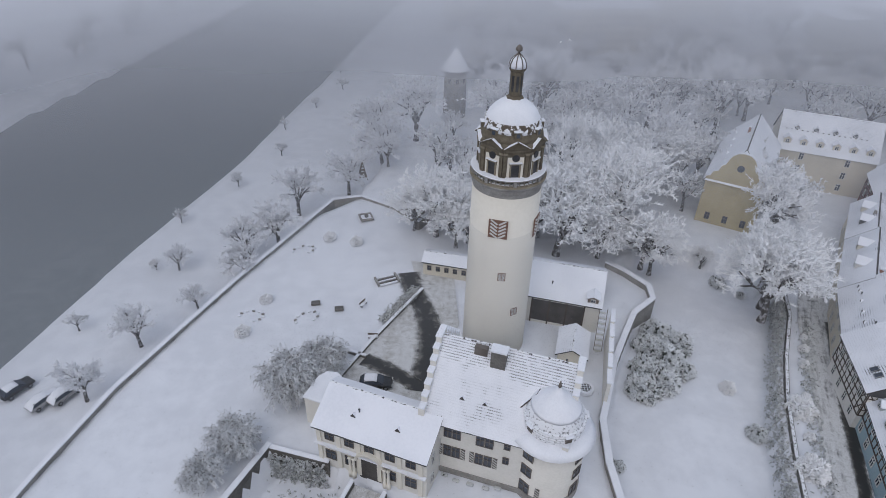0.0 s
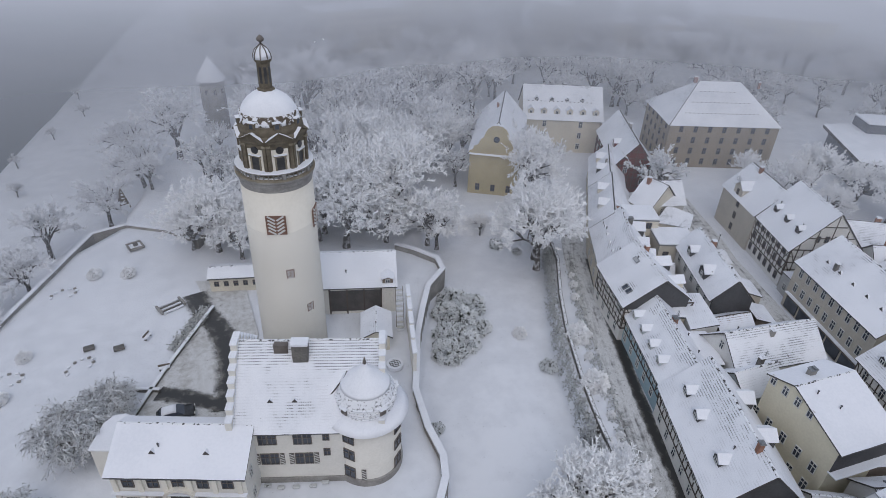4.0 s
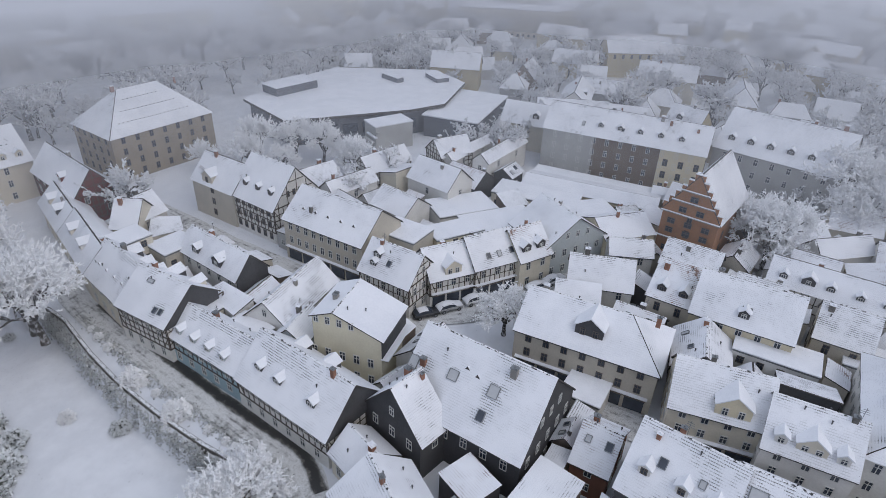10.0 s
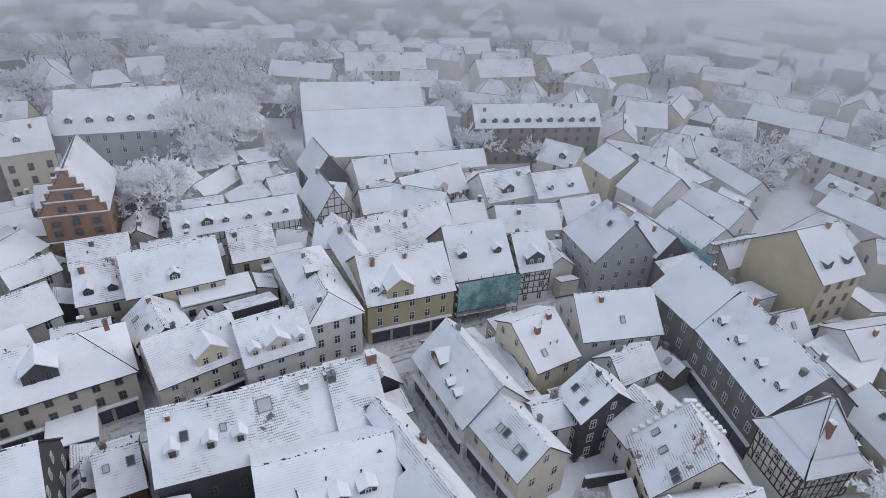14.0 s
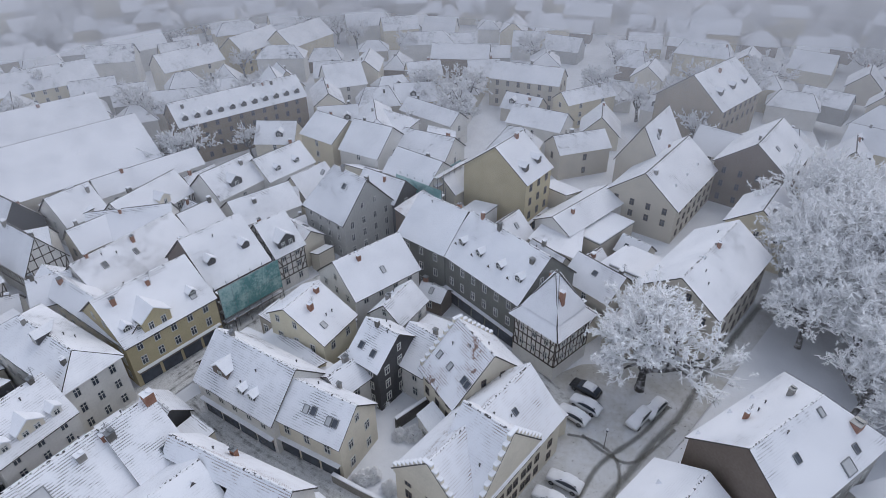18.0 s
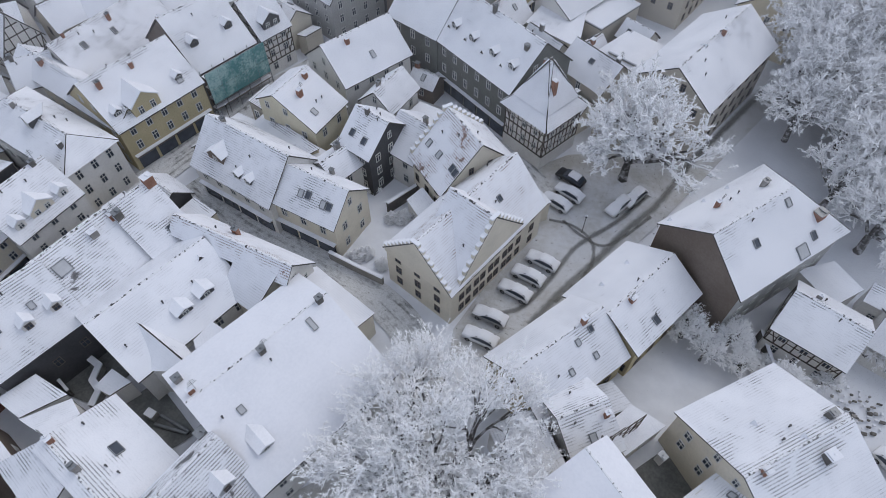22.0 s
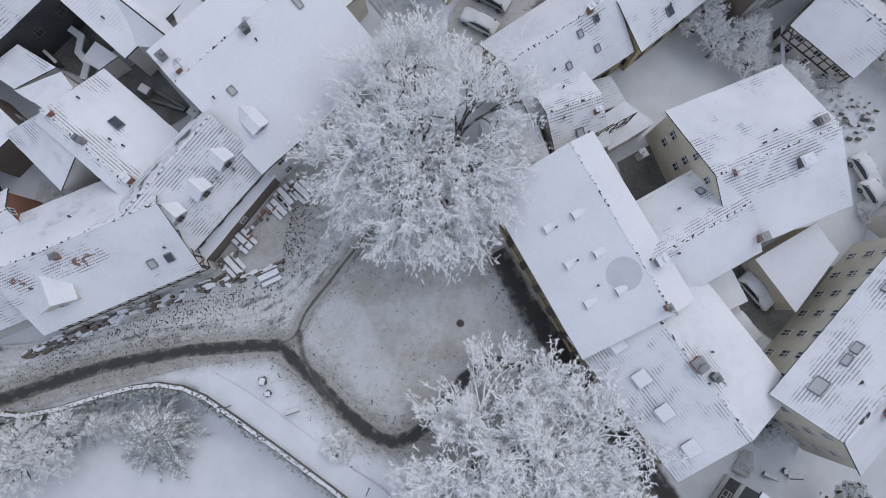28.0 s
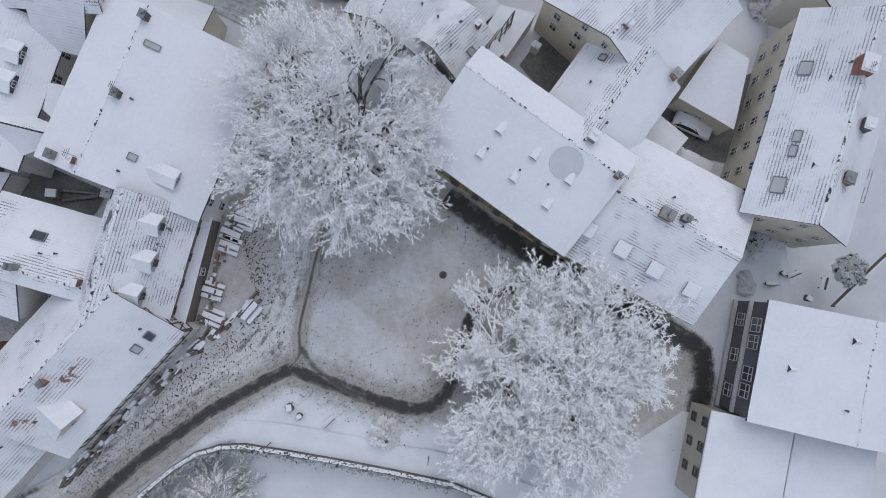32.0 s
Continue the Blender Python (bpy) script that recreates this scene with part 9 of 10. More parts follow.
ANNEXES = ((137, -56, -97, 10, 8), (43.5, -119.5, 163, 10, 8), (33.5, -103, 163, 8, 10), (139, -38, -61, 10, 8), (64.5, -110, -110, 10, 8), (128, -43.5, -61, 10, 8),
           (138.5, -23, 158, 8, 10), (111, 39, -113, 10, 8), (107.5, -21.5, -107, 10, 8), (116.5, 62.5, -28, 10, 8), (114, -54, -98, 8, 10), (16.5, -103, 158, 8, 10),
           (131.5, -65.5, -97, 8, 10), (-4, -91, 148, 10, 8), (32, -118.5, -109, 10, 8), (133.5, 29.5, -113, 10, 8), (81, -22, -94, 8, 10), (114.5, -30.5, 158, 8, 6),
           (88.5, -2, -85, 8, 6), (8.5, -123.5, -118, 6, 8), (101, -32.5, -104, 8, 6), (126, -14.5, 158, 8, 6), (68.5, 18.5, -16, 8, 6), (47.5, -3, 160, 8, 6),
           (126.5, 45, -27, 8, 6), (76, -35.5, -101, 8, 6), (-9.5, -23.5, -139, 6, 8), (54.5, -118.5, 168, 8, 6), (55.5, -89.5, -113, 6, 8), (89.5, -103, -106, 8, 6),
           (106.5, 48.5, -28, 6, 8), (6, -95.5, 148, 8, 6), (75, 30, -16, 6, 8), (114.5, -44, -107, 8, 6), (23.5, -107.5, -109, 8, 6), (56, -108.5, 156, 6, 8),
           (-56, -34.5, 69, 8, 6), (87, -12.5, -107, 8, 6), (-51, -52.5, 159, 8, 6), (120, 8, -134, 6, 5), (47, 6, -126, 6, 5), (64.5, -84.5, -113, 6, 5),
           (123.5, 16.5, -134, 5, 6), (94.5, -54, -135, 6, 5), (50, -56, 166, 5, 6), (-9.5, -82.5, -114, 6, 5), (141.5, -47.5, -114, 6, 5), (141, 21, -18, 6, 5),
           (-56.5, -45, 159, 6, 5), (115, 47, -28, 6, 5), (121.5, -66.5, -97, 5, 6), (51.5, -43.5, -108, 5, 6), (-2, -83.5, 148, 6, 5), (82.5, -92.5, -106, 5, 6),
           (-41, -36, 50, 5, 6), (73, 50.5, -6, 6, 5), (-9.5, -108.5, -118, 5, 6), (86, 72.5, -110, 6, 5), (61, 21, -26, 5, 3.6), (135, -30, 158, 5, 3.6),
           (81, 52, -110, 5, 3.6), (99, 23, -45, 5, 3.6), (96, 57.5, -109, 3.6, 5), (86, -110.5, -106, 5, 3.6), (72, 63, -110, 5, 3.6), (63.5, -118.5, -110, 5, 3.6),
           (34.5, -93.5, 158, 3.6, 5), (17.5, -125, -109, 3.6, 5), (118.5, 39, -113, 5, 3.6), (-0.5, -61, 140, 5, 3.6), (133.5, 40.5, -41, 5, 3.6), (76, 36.5, -6, 5, 3.6),
           (47, -67, -101, 5, 3.6), (103, 40, -105, 5, 3.6), (129.5, -8.5, -56, 5, 3.6), (122, 56, -28, 3.6, 5), (58.5, -27.5, -106, 5, 3.6), (30.5, -63.5, 161, 3.6, 5),
           (45, -42, -108, 3.6, 5), (107, 31.5, -113, 5, 3.6), (107, -72, -138, 5, 3.6), (56.5, -34.5, -101, 5, 3.6), (101, -13, -107, 3.6, 5), (59, -102, 156, 5, 3.6),
           (99.5, -88, -97, 5, 3.6), (129, -57.5, -97, 3.6, 5), (98.5, -39, -106, 3.6, 5), (89, 6, -45, 5, 3.6), (89, -68, -111, 5, 3.6), (24, -82.5, -103, 3.6, 5),
           (83, 57.5, -110, 5, 3.6), (83, -41.5, -106, 3.6, 5), (35.5, -111.5, 163, 5, 3.6), (20.5, -73, -103, 3.6, 5), (78, -29, -94, 3.6, 5), (73, -101.5, -106, 4, 2.8),
           (130.5, -52.5, -61, 2.8, 4), (59, -4.5, -104, 2.8, 4), (144, -16.5, -97, 4, 2.8), (99, -44, -107, 4, 2.8), (-13.5, -18, 140, 2.8, 4), (14, -70.5, 160, 4, 2.8),
           (104.5, 17, -41, 4, 2.8), (143, -60.5, -97, 4, 2.8), (143, -30, 158, 4, 2.8), (81, 78, -75, 4, 2.8), (132, -18.5, 158, 4, 2.8), (112.5, 72.5, -107, 2.8, 4),
           (98.5, -77, -111, 4, 2.8), (69.5, -85.5, -109, 4, 2.8), (117.5, -61.5, -98, 4, 2.8), (56.5, -39.5, -108, 4, 2.8), (61, -18.5, -111, 4, 2.8), (98, -48.5, -107, 4, 2.8),
           (72, 24, -16, 4, 2.8), (103, -7, -80, 4, 2.8), (37.5, -124.5, 170, 4, 2.8), (9.5, -116, -118, 4, 2.8), (30, -125.5, -109, 2.8, 4), (-2, -101.5, -118, 4, 2.8),
           (63, -90.5, -121, 4, 2.8), (23.5, -126.5, -109, 2.8, 4), (-58.5, -10.5, 69, 4, 2.8), (54.5, -3.5, -104, 2.8, 4), (86, 94, -12, 4, 2.8), (107.5, -29.5, -107, 2.8, 4),
           (131.5, -34, 158, 2.8, 4), (49, -61.5, -101, 2.8, 4), (139, -65.5, -97, 4, 2.8), (113, -15, -80, 2.8, 4), (115, -37.5, -107, 2.8, 4), (28.5, -110, -109, 4, 2.8),
           (63.5, -5.5, -104, 2.8, 4), (84.5, 63, -110, 4, 2.8), (49.5, -87.5, -113, 4, 2.8), (107, -60.5, -98, 4, 2.8), (14.5, -54.5, 140, 4, 2.8), (74.5, 69, -115, 2.8, 4),
           (103, 55, -109, 2.8, 4), (71, 37, 0, 2.8, 4), (81, -115, -110, 4, 2.8), (60, -95.5, -121, 4, 2.8), (-48.5, -58.5, 159, 4, 2.8), (74, -61, 164, 2.8, 4))
place_annexes()


def stepped(x, y, rz, W, ze, zr, steps=8, wall="cream", out=0.0, label="stepped gable with snow on each step"):
    """A stepped gable wall that stands on a house's end; it looks along +x."""
    root = thing("stepped_gable", pose(x, y, 0, 0, 0, rz), label, "gable")
    for k in range(steps):
        for s in (-1, 1):
            w = W / 2 / steps
            v = s * (W / 2 - (k + 0.5) * w)
            z = ze + (zr - ze) * (k + 0.9) / steps + 0.25
            p = part("gable_step", box_bm(out, v, z / 2 + ze / 2 - 0.3, 0.45, w * 1.03, z - ze + 0.6), "wall_" + wall, root)
            part("snow_cap", bevelled(box_bm(out, v, z + 0.1, 0.6, w * 1.1, 0.2), 0.05), "snow", p)
    return root


def ends(x, y, rz, L, s):
    a = radians(rz)
    return x + s * L / 2 * math.cos(a), y + s * L / 2 * math.sin(a)


stepped(*ends(6.2, -50.2, -112, 20.1, -1), -112 + 180, 11.3, 7.5, 13.1)
stepped(*ends(10.6, -62.0, 140, 9.1, -1), -40, 12.6, 7.5, 13.8)
stepped(*ends(4.9, -47.8, 158, 7, 1), 158, 13.2, 7.5, 15.0)
stepped(*ends(123.4, -23.6, 158, 18, 1), 158, 11.4, 12, 20.4, 6, "orange", 0.0, "orange stepped gable edged with snow")


def timber_tower_house():
    r = thing("timber_house", pose(1.9, -76.3, 0, 0, 0, 151), "half-timbered corner house with a steep spired roof", "house")
    part("wall", box_bm(0, 0, 4.2, 8.4, 8.4, 9.6), "wall_white", r)
    for turn in (0, 90, 180, 270):
        m = pose(0, 0, 0, 0, 0, turn)
        q = m @ Vector((0, -4.2, 0))
        timber_frame(r, 8.4, 2.8, 8.9, q.x, q.y, turn, step=0.95)
        for z in (3.6, 6.4):
            for u in (-2.4, 0, 2.4):
                q = m @ Vector((u, -4.23, z))
                window(r, q.x, q.y, q.z, turn, 0.9, 1.3)
        e, t = 4.9, 3.3
        c = [m @ Vector(p) for p in ((-e, -e, 8.7), (e, -e, 8.7), (t, -t, 10.3), (-t, -t, 10.3))]
        slab("roof_skirt", c, 0.2, ["roof_dark", "eave"], r)
        c = [m @ Vector(p) for p in ((-t - 0.2, -t - 0.2, 10.5), (t + 0.2, -t - 0.2, 10.5), (0.5, -0.02, 16.8), (-0.5, -0.02, 16.8))]
        slab("roof", c, 0.18, ["roof_dark", "eave"], r)
    chimney(r, 2.2, -1.2, 12.5, 2.6, 0.8)
    chimney(r, -2.0, 1.6, 12.6, 2.4, 0.8)


timber_tower_house()


def scaffold(x, y, rz, width, depth, high, label):
    """Pipe scaffold hung with a teal net."""
    r = thing("scaffold", pose(x, y, 0, 0, 0, rz), label, "scaffold")
    n = max(2, round(width / 2.2))
    for i in range(n + 1):
        for v in (0, -depth):
            part("pole", box_bm(-width / 2 + i * width / n, v, high / 2, 0.09, 0.09, high), "metal", r)
    for k in range(1, int(high / 2.1) + 1):
        part("deck", box_bm(0, -depth / 2, k * 2.1, width, depth, 0.08), "wood", r)
        part("rail", box_bm(0, -depth, k * 2.1 + 1.0, width, 0.06, 0.06), "metal", r)
        part("snow_layer", box_bm(0, -depth / 2, k * 2.1 + 0.08, width, depth * 0.8, 0.08), "snow", r)
    for i in range(n):
        for k, (lo, hi) in enumerate(((3.4, 6.0), (6.05, high))):
            u = -width / 2 + (i + 0.5) * width / n
            part("net", box_bm(u, -depth - 0.08, (lo + hi) / 2, width / n - 0.05, 0.03, hi - lo), "net", r, "teal safety net")
    return r


scaffold(54.7, -70.2, -112, 12, 1.4, 9.4, "pipe scaffold with a teal net before a house")
h = gable_house("house", 39.5, -117, 160, 13, 10, 9, 13, "white", "roof_thick", "snowy house wrapped in a teal scaffold net", near=False)
scaffold(36.8, -111, 160, 13, 1.3, 10, "tall scaffold with pale teal net")
scaffold(31.6, -116, 70, 10, 1.3, 11, "tall scaffold with pale teal net")


def flat_house(x, y, rz, L, W, h, wall, label, name="house", windows=True):
    r = thing(name, pose(x, y, 0, 0, 0, rz), label, "house")
    part("wall", box_bm(0, 0, h / 2 - 0.3, L, W, h + 0.6), "wall_" + wall, r)
    part("roof_snow", bevelled(box_bm(0, 0, h + 0.12, L + 0.3, W + 0.3, 0.3), 0.08), "snow", r)
    part("parapet", box_bm(0, 0, h - 0.15, L + 0.16, W + 0.16, 0.3), "metal", r)
    if windows:
        for z in np.arange(0.9, h - 1.5, 2.9):
            for u in np.arange(-L / 2 + 1.4, L / 2 - 0.8, 2.8):
                window(r, u, -W / 2 - 0.012, z, 0, 1.1, 1.3, "frame_dark")
    return r


for row in ((113, 17, -50, 16, 9, 5.0, "creamy"), (118, 27, -50, 14, 9, 4.6, "white"), (131, 12, -97, 20, 8, 4.0, "cream"), (126, 0, -60, 12, 8, 4.5, "tan"), (-2, -112, 62, 12, 8, 5.0, "tan"), (-11.5, -100, 155, 10, 8, 5.0, "tan"),
            (-35, -17, 137, 8, 7, 3.2, "white"), (36.5, -66, -100, 7, 6, 5.2, "white"), (61.5, 47, -20, 8, 7, 5.5, "white"), (63.5, 57, -20, 7, 7, 6.0, "cream"),
            (-43, 20, 75, 10, 9, 5.5, "tan"), (-53, 20, 75, 10, 9, 5.0, "tan"), (84, -33, -104, 12, 6, 6.0, "white"), (41.5, -60.5, 166, 9, 5, 4.6, "creamy"), (75.9, 79.4, -20, 6, 5.5, 8.6, "cream"), (79.1, 72.6, -20, 7, 6, 6.6, "tan"), (97.6, 33, -105, 9, 7, 7.5, "tan"), (104.9, 24.9, -45, 11, 6, 5.6, "creamy"), 
            (88, -48, -104, 9, 7, 5, "white"), (83, -84, -106, 10, 6, 5, "white"), (68, -66, -110, 9, 6, 6, "tan"), (33.5, -57, 165, 6, 5, 4, "white"), (70, -6, -104, 6, 8, 3.6, "white")):
    flat_house(*row, "low " + row[6] + " annexe with a flat snowy roof")


def museum():
    r = thing("modern_hall", Matrix(), "large modern hall with a flat angular snowy roof", "building")
    out = [(146, 86), (168, 58), (177, 50.5), (201.5, 51), (213, 65), (202, 98), (184, 104), (158.5, 106.7)]
    bm = bmesh.new()
    add_prism(bm, out, -0.5, 7.2)
    part("wall", bm, "wall_greydark", r)
    cx, cy = np.mean(out, 0)
    wide = [(cx + (x - cx) * 1.05, cy + (y - cy) * 1.05) for x, y in out]
    bm = bmesh.new()
    add_prism(bm, wide, 7.2, 8.0, 0, 1)
    part("roof", bm, ["eave", "snow"], r)
    for x, y, a, b, h, turn in ((172, 100, 16, 8, 10.5, -25), (196, 74, 9, 3, 9.6, 60), (203, 60, 9, 5, 9.4, 45)):
        part("roof_light", bevelled(box_bm(0, 0, h / 2 + 3, a, b, h - 6, pose(x, y, 0, 0, 0, turn)), 0.3), "wall_greydark", r)
        part("snow_cap", bevelled(box_bm(0, 0, h + 0.1, a + 0.4, b + 0.4, 0.3, pose(x, y, 0, 0, 0, turn)), 0.1), "snow", r)
    part("wing", box_bm(0, 0, 3, 30, 17, 6.6, pose(183, 43.5, 0, 0, 0, -5)), "wall_greydark", r)
    part("wing_snow", box_bm(0, 0, 6.5, 31, 18, 0.35, pose(183, 43.5, 0, 0, 0, -5)), "snow", r)
    part("block", box_bm(0, 0, 3.6, 12, 7, 7.6, pose(157, 60, 0, 0, 0, -40)), "wall_grey", r)
    part("block_snow", box_bm(0, 0, 7.5, 12.3, 7.3, 0.3, pose(157, 60, 0, 0, 0, -40)), "snow", r)
    for k in range(5):
        part("outside_step", box_bm(-9 + k * 0.9, -1.5, 1.0 + k * 1.2, 0.9, 5.5, 0.35, pose(157, 60, 0, 0, 0, -40)), "snow" if k % 2 else "wall_grey", r)
    for k in range(7):
        part("dark_pane", box_bm(-18 + k * 6, -0.3, 3.6, 4.6, 0.4, 3.0, pose(157, 72.3, 0, 0, 0, -52)), "glass", r)


museum()


def far_town():
    rnd = random.Random(11)
    made = []
    for o in scene.objects:
        if o.name.split(".")[0] == "wall" and o.parent and o.parent.get("category") == "house":
            reach = max(c[0] for c in o.bound_box) * 0.8
            made += [tuple((o.parent.matrix_world @ Vector((u * reach, 0, 0))).xy) for u in (-1, -0.5, 0, 0.5, 1)]
    made += [(180, 75), (195, 50), (165, 85), (205, 85), (140, -100), (118, -90), (155, -115), (165, -8), (165, -45)]
    count = 0
    walls = ("cream", "tan", "creamy", "white", "brownish", "yellow", "grey", "white")
    while count < 215:
        a, d = radians(rnd.uniform(62, 200)), rnd.uniform(118, 320)
        x, y = d * math.sin(a), d * math.cos(a)
        if x < -60 and y > -150:
            continue
        if inside([(126, 92), (160, 122), (212, 108), (226, 66), (208, 22), (165, 24), (132, 50)], np.array([x]), np.array([y]))[0]:
            continue
        if min((x - p) ** 2 + (y - q) ** 2 for p, q in made) < (11 if d < 220 else 14) ** 2:
            continue
        made.append((x, y))
        count += 1
        turn = math.degrees(-a) + rnd.choice((0, 0, 0, 90)) + rnd.gauss(0, 10)
        wall = rnd.choice(walls)
        big = rnd.random() < 0.2
        ze = rnd.uniform(4.0, 6.0) + 3 * big
        W = rnd.uniform(8, 10.5)
        gable_house("house", x, y, turn, rnd.uniform(9, 14) * (1.6 if big else 1), W, ze, ze + W * rnd.uniform(0.36, 0.55), wall, rnd.choice(("roof_dark", "roof_thick", "roof_thin")),
                    "distant " + {"cream": "cream", "tan": "beige", "creamy": "pale yellow", "white": "white", "brownish": "brown", "yellow": "ochre", "grey": "grey"}[wall] + " house with snow on its roof", "distant houses",
                    near=False, bare="f0 r0", hip=rnd.choice(((0, 0), (0, 0), (0.6, 0.6), (0.9, 0.9))), faces="f" if d < 200 else "", chimneys=rnd.choice((0, 1, 1)) if d < 240 else 0, dormers=((rnd.uniform(-3, 3), 0.25, -1, 1.8, 1.3),) if d < 200 and rnd.random() < 0.5 else ())
    for x, y, turn, L, W, h, wall in ((60, 245, 10, 40, 14, 16, "tan"), (133, 215, 20, 12, 12, 21, "grey"), (95, 268, 10, 34, 14, 18, "cream"), (185, 226, -20, 30, 16, 10, "tan"), (192, 203, -20, 18, 14, 8, "grey"), (250, 215, -35, 46, 18, 12, "creamy"), (12, 292, 5, 30, 14, 10, "white"), (310, 165, -50, 50, 18, 14, "creamy"), (330, 60, -80, 50, 18, 14, "tan")):
        flat_house(x, y, turn, L, W, h, wall, "distant " + {"tan": "beige", "grey": "grey", "cream": "cream", "creamy": "pale yellow", "white": "white"}[wall] + " apartment block in fog", "apartment_block")


far_town()


def cafe_terrace():
    """Stacked tables and benches beside the square."""
    for k, (x, y, turn) in enumerate(((12.1, -10.1, 159), (13.7, -8.8, 154), (13.9, -7.3, 157), (16.1, -2.0, 160), (16.2, 1.1, 155), (11.8, 0.6, 227))):
        r = thing("beer_table", pose(x, y, 0.03, 0, 0, turn), "folding table and benches under snow", "table", "cafe tables")
        for v in (-0.78, 0, 0.78):
            top = 0.74 if v == 0 else 0.48
            part("tabletop" if v == 0 else "bench_seat", bevelled(box_bm(0, v, top, 2.5, 0.68 if v == 0 else 0.5, 0.14), 0.04), "snow", r)
            for u in (-0.9, 0.9):
                part("leg", box_bm(u, v, top / 2, 0.06, 0.3, top), "wood", r)
    m = thing("manhole", pose(-11.3, -2.5, 0.04), "dark round manhole in the slush", "manhole")
    part("cover", lathe(((0.42, 0), (0.42, 0.03)), 20), "eave", m)
    part("rim", lathe(((0.42, 0), (0.5, 0), (0.5, 0.02), (0.42, 0.02)), 20), "stone", m)
    w = thing("facade_stonework", pose(14.6, -4.5, 0, 0, 0, -108), "ledges with stacked stone and snow along the cafe front", "wall")
    rnd = random.Random(3)
    for k in range(46):
        u, v = rnd.uniform(-7, 7), rnd.uniform(0.2, 1.4)
        part("stone", bevelled(box_bm(u, v, 0.25 + rnd.random() * 0.5, rnd.uniform(0.3, 0.8), rnd.uniform(0.2, 0.4), rnd.uniform(0.15, 0.5)), 0.03), rnd.choice(("darkstone", "brick", "snow", "wood")), w)


cafe_terrace()
gable_house("timber_house", 39.6, 13.4, -135, 11, 10, 5.2, 9.0, "white", "roof_dark", "white half-timbered house under snow by the lane", timber="beams", faces="blr")
gable_house("house", 47.3, 19.8, -120, 6, 6, 4.0, 6.6, "cream", "roof_thick", "small cream house with a deep even snow roof", faces="fl")


def street_lamps():
    for x, y in ((85.5, 33, ), (92.5, 74), (62.5, -30), (53.5, -64), (-9, -60), (-8.5, 18.8), (10, 16.2)):
        r = thing("street_lamp", pose(x, y, 0), "slim dark street lamp with a snowy lantern", "lamp", "street lamps")
        part("pole", lathe(((0.08, 0), (0.06, 0.5), (0.045, 3.6)), 8), "frame_dark", r)
        part("lantern", lathe(((0.12, 3.6), (0.2, 4.0), (0.05, 4.15)), 8), "glass", r)
        part("snow_cap", lathe(((0.21, 4.0), (0.06, 4.25)), 8), "snow", r)


street_lamps()


def grey_house_bands():
    """White bands, sashes and an eaves board on the dark facade beside the square."""
    r = thing("facade_trim", pose(-44.5, 8.4, 0, 0, 0, 75), "white painted bands across a dark blue-grey facade", "trim", kind="structure")
    for z in (0.5, 4.1):
        part("band", box_bm(0, -0.16, z, 12.7, 0.4, 0.34), "frame", r)
    part("eaves_board", box_bm(0, -0.12, 7.6, 12.8, 0.2, 0.3), "frame", r)
    for u in (-4.1, 0.0, 4.1):
        window(r, u, -0.1, 1.5, 0, 1.5, 1.7)
    for u in (-3.7, -1.8, 1.7, 3.6):
        window(r, u, -0.1, 4.9, 0, 1.6, 2.1)


grey_house_bands()
wall_along("garden_wall", [(20.0, -54.3), (16.7, -60.0)], -0.3, 2.0, 0.4, "darkstone", "old garden wall with snow on top")
wall_along("garden_wall", [(24.5, -43.3), (20.0, -42.4), (15.7, -41.7)], -0.3, 1.6, 0.4, "stone", "low garden wall hung with icicles and snow")
wall_along("garden_wall", [(-34.6, -50.5), (-38.5, -38.2)], -0.3, 1.6, 0.3, "darkstone", "dark garden wall between snowy yards")
for x, y, s in ((24.4, -60.3, 0.9), (22.3, -62.2, 1.0), (17.2, -53.7, 1.0), (20.0, -45.6, 0.9), (17.0, -44.6, 0.8), (21.1, -44.6, 0.9), (15.5, -49.5, 0.8)):
    shrub(scaled(x, y, 0, s, y * 30), pale_leaves, "frosted garden shrub among the houses")
more_trees(MID, [(-25, -47, 0.42), (-27.7, -44.4, 0.4), (-32.4, -44.3, 0.45), (-37.1, -42.9, 0.4), (-42.1, -45.7, 0.3), (-47.3, -51, 0.45), (-30.8, -47.7, 0.35)])


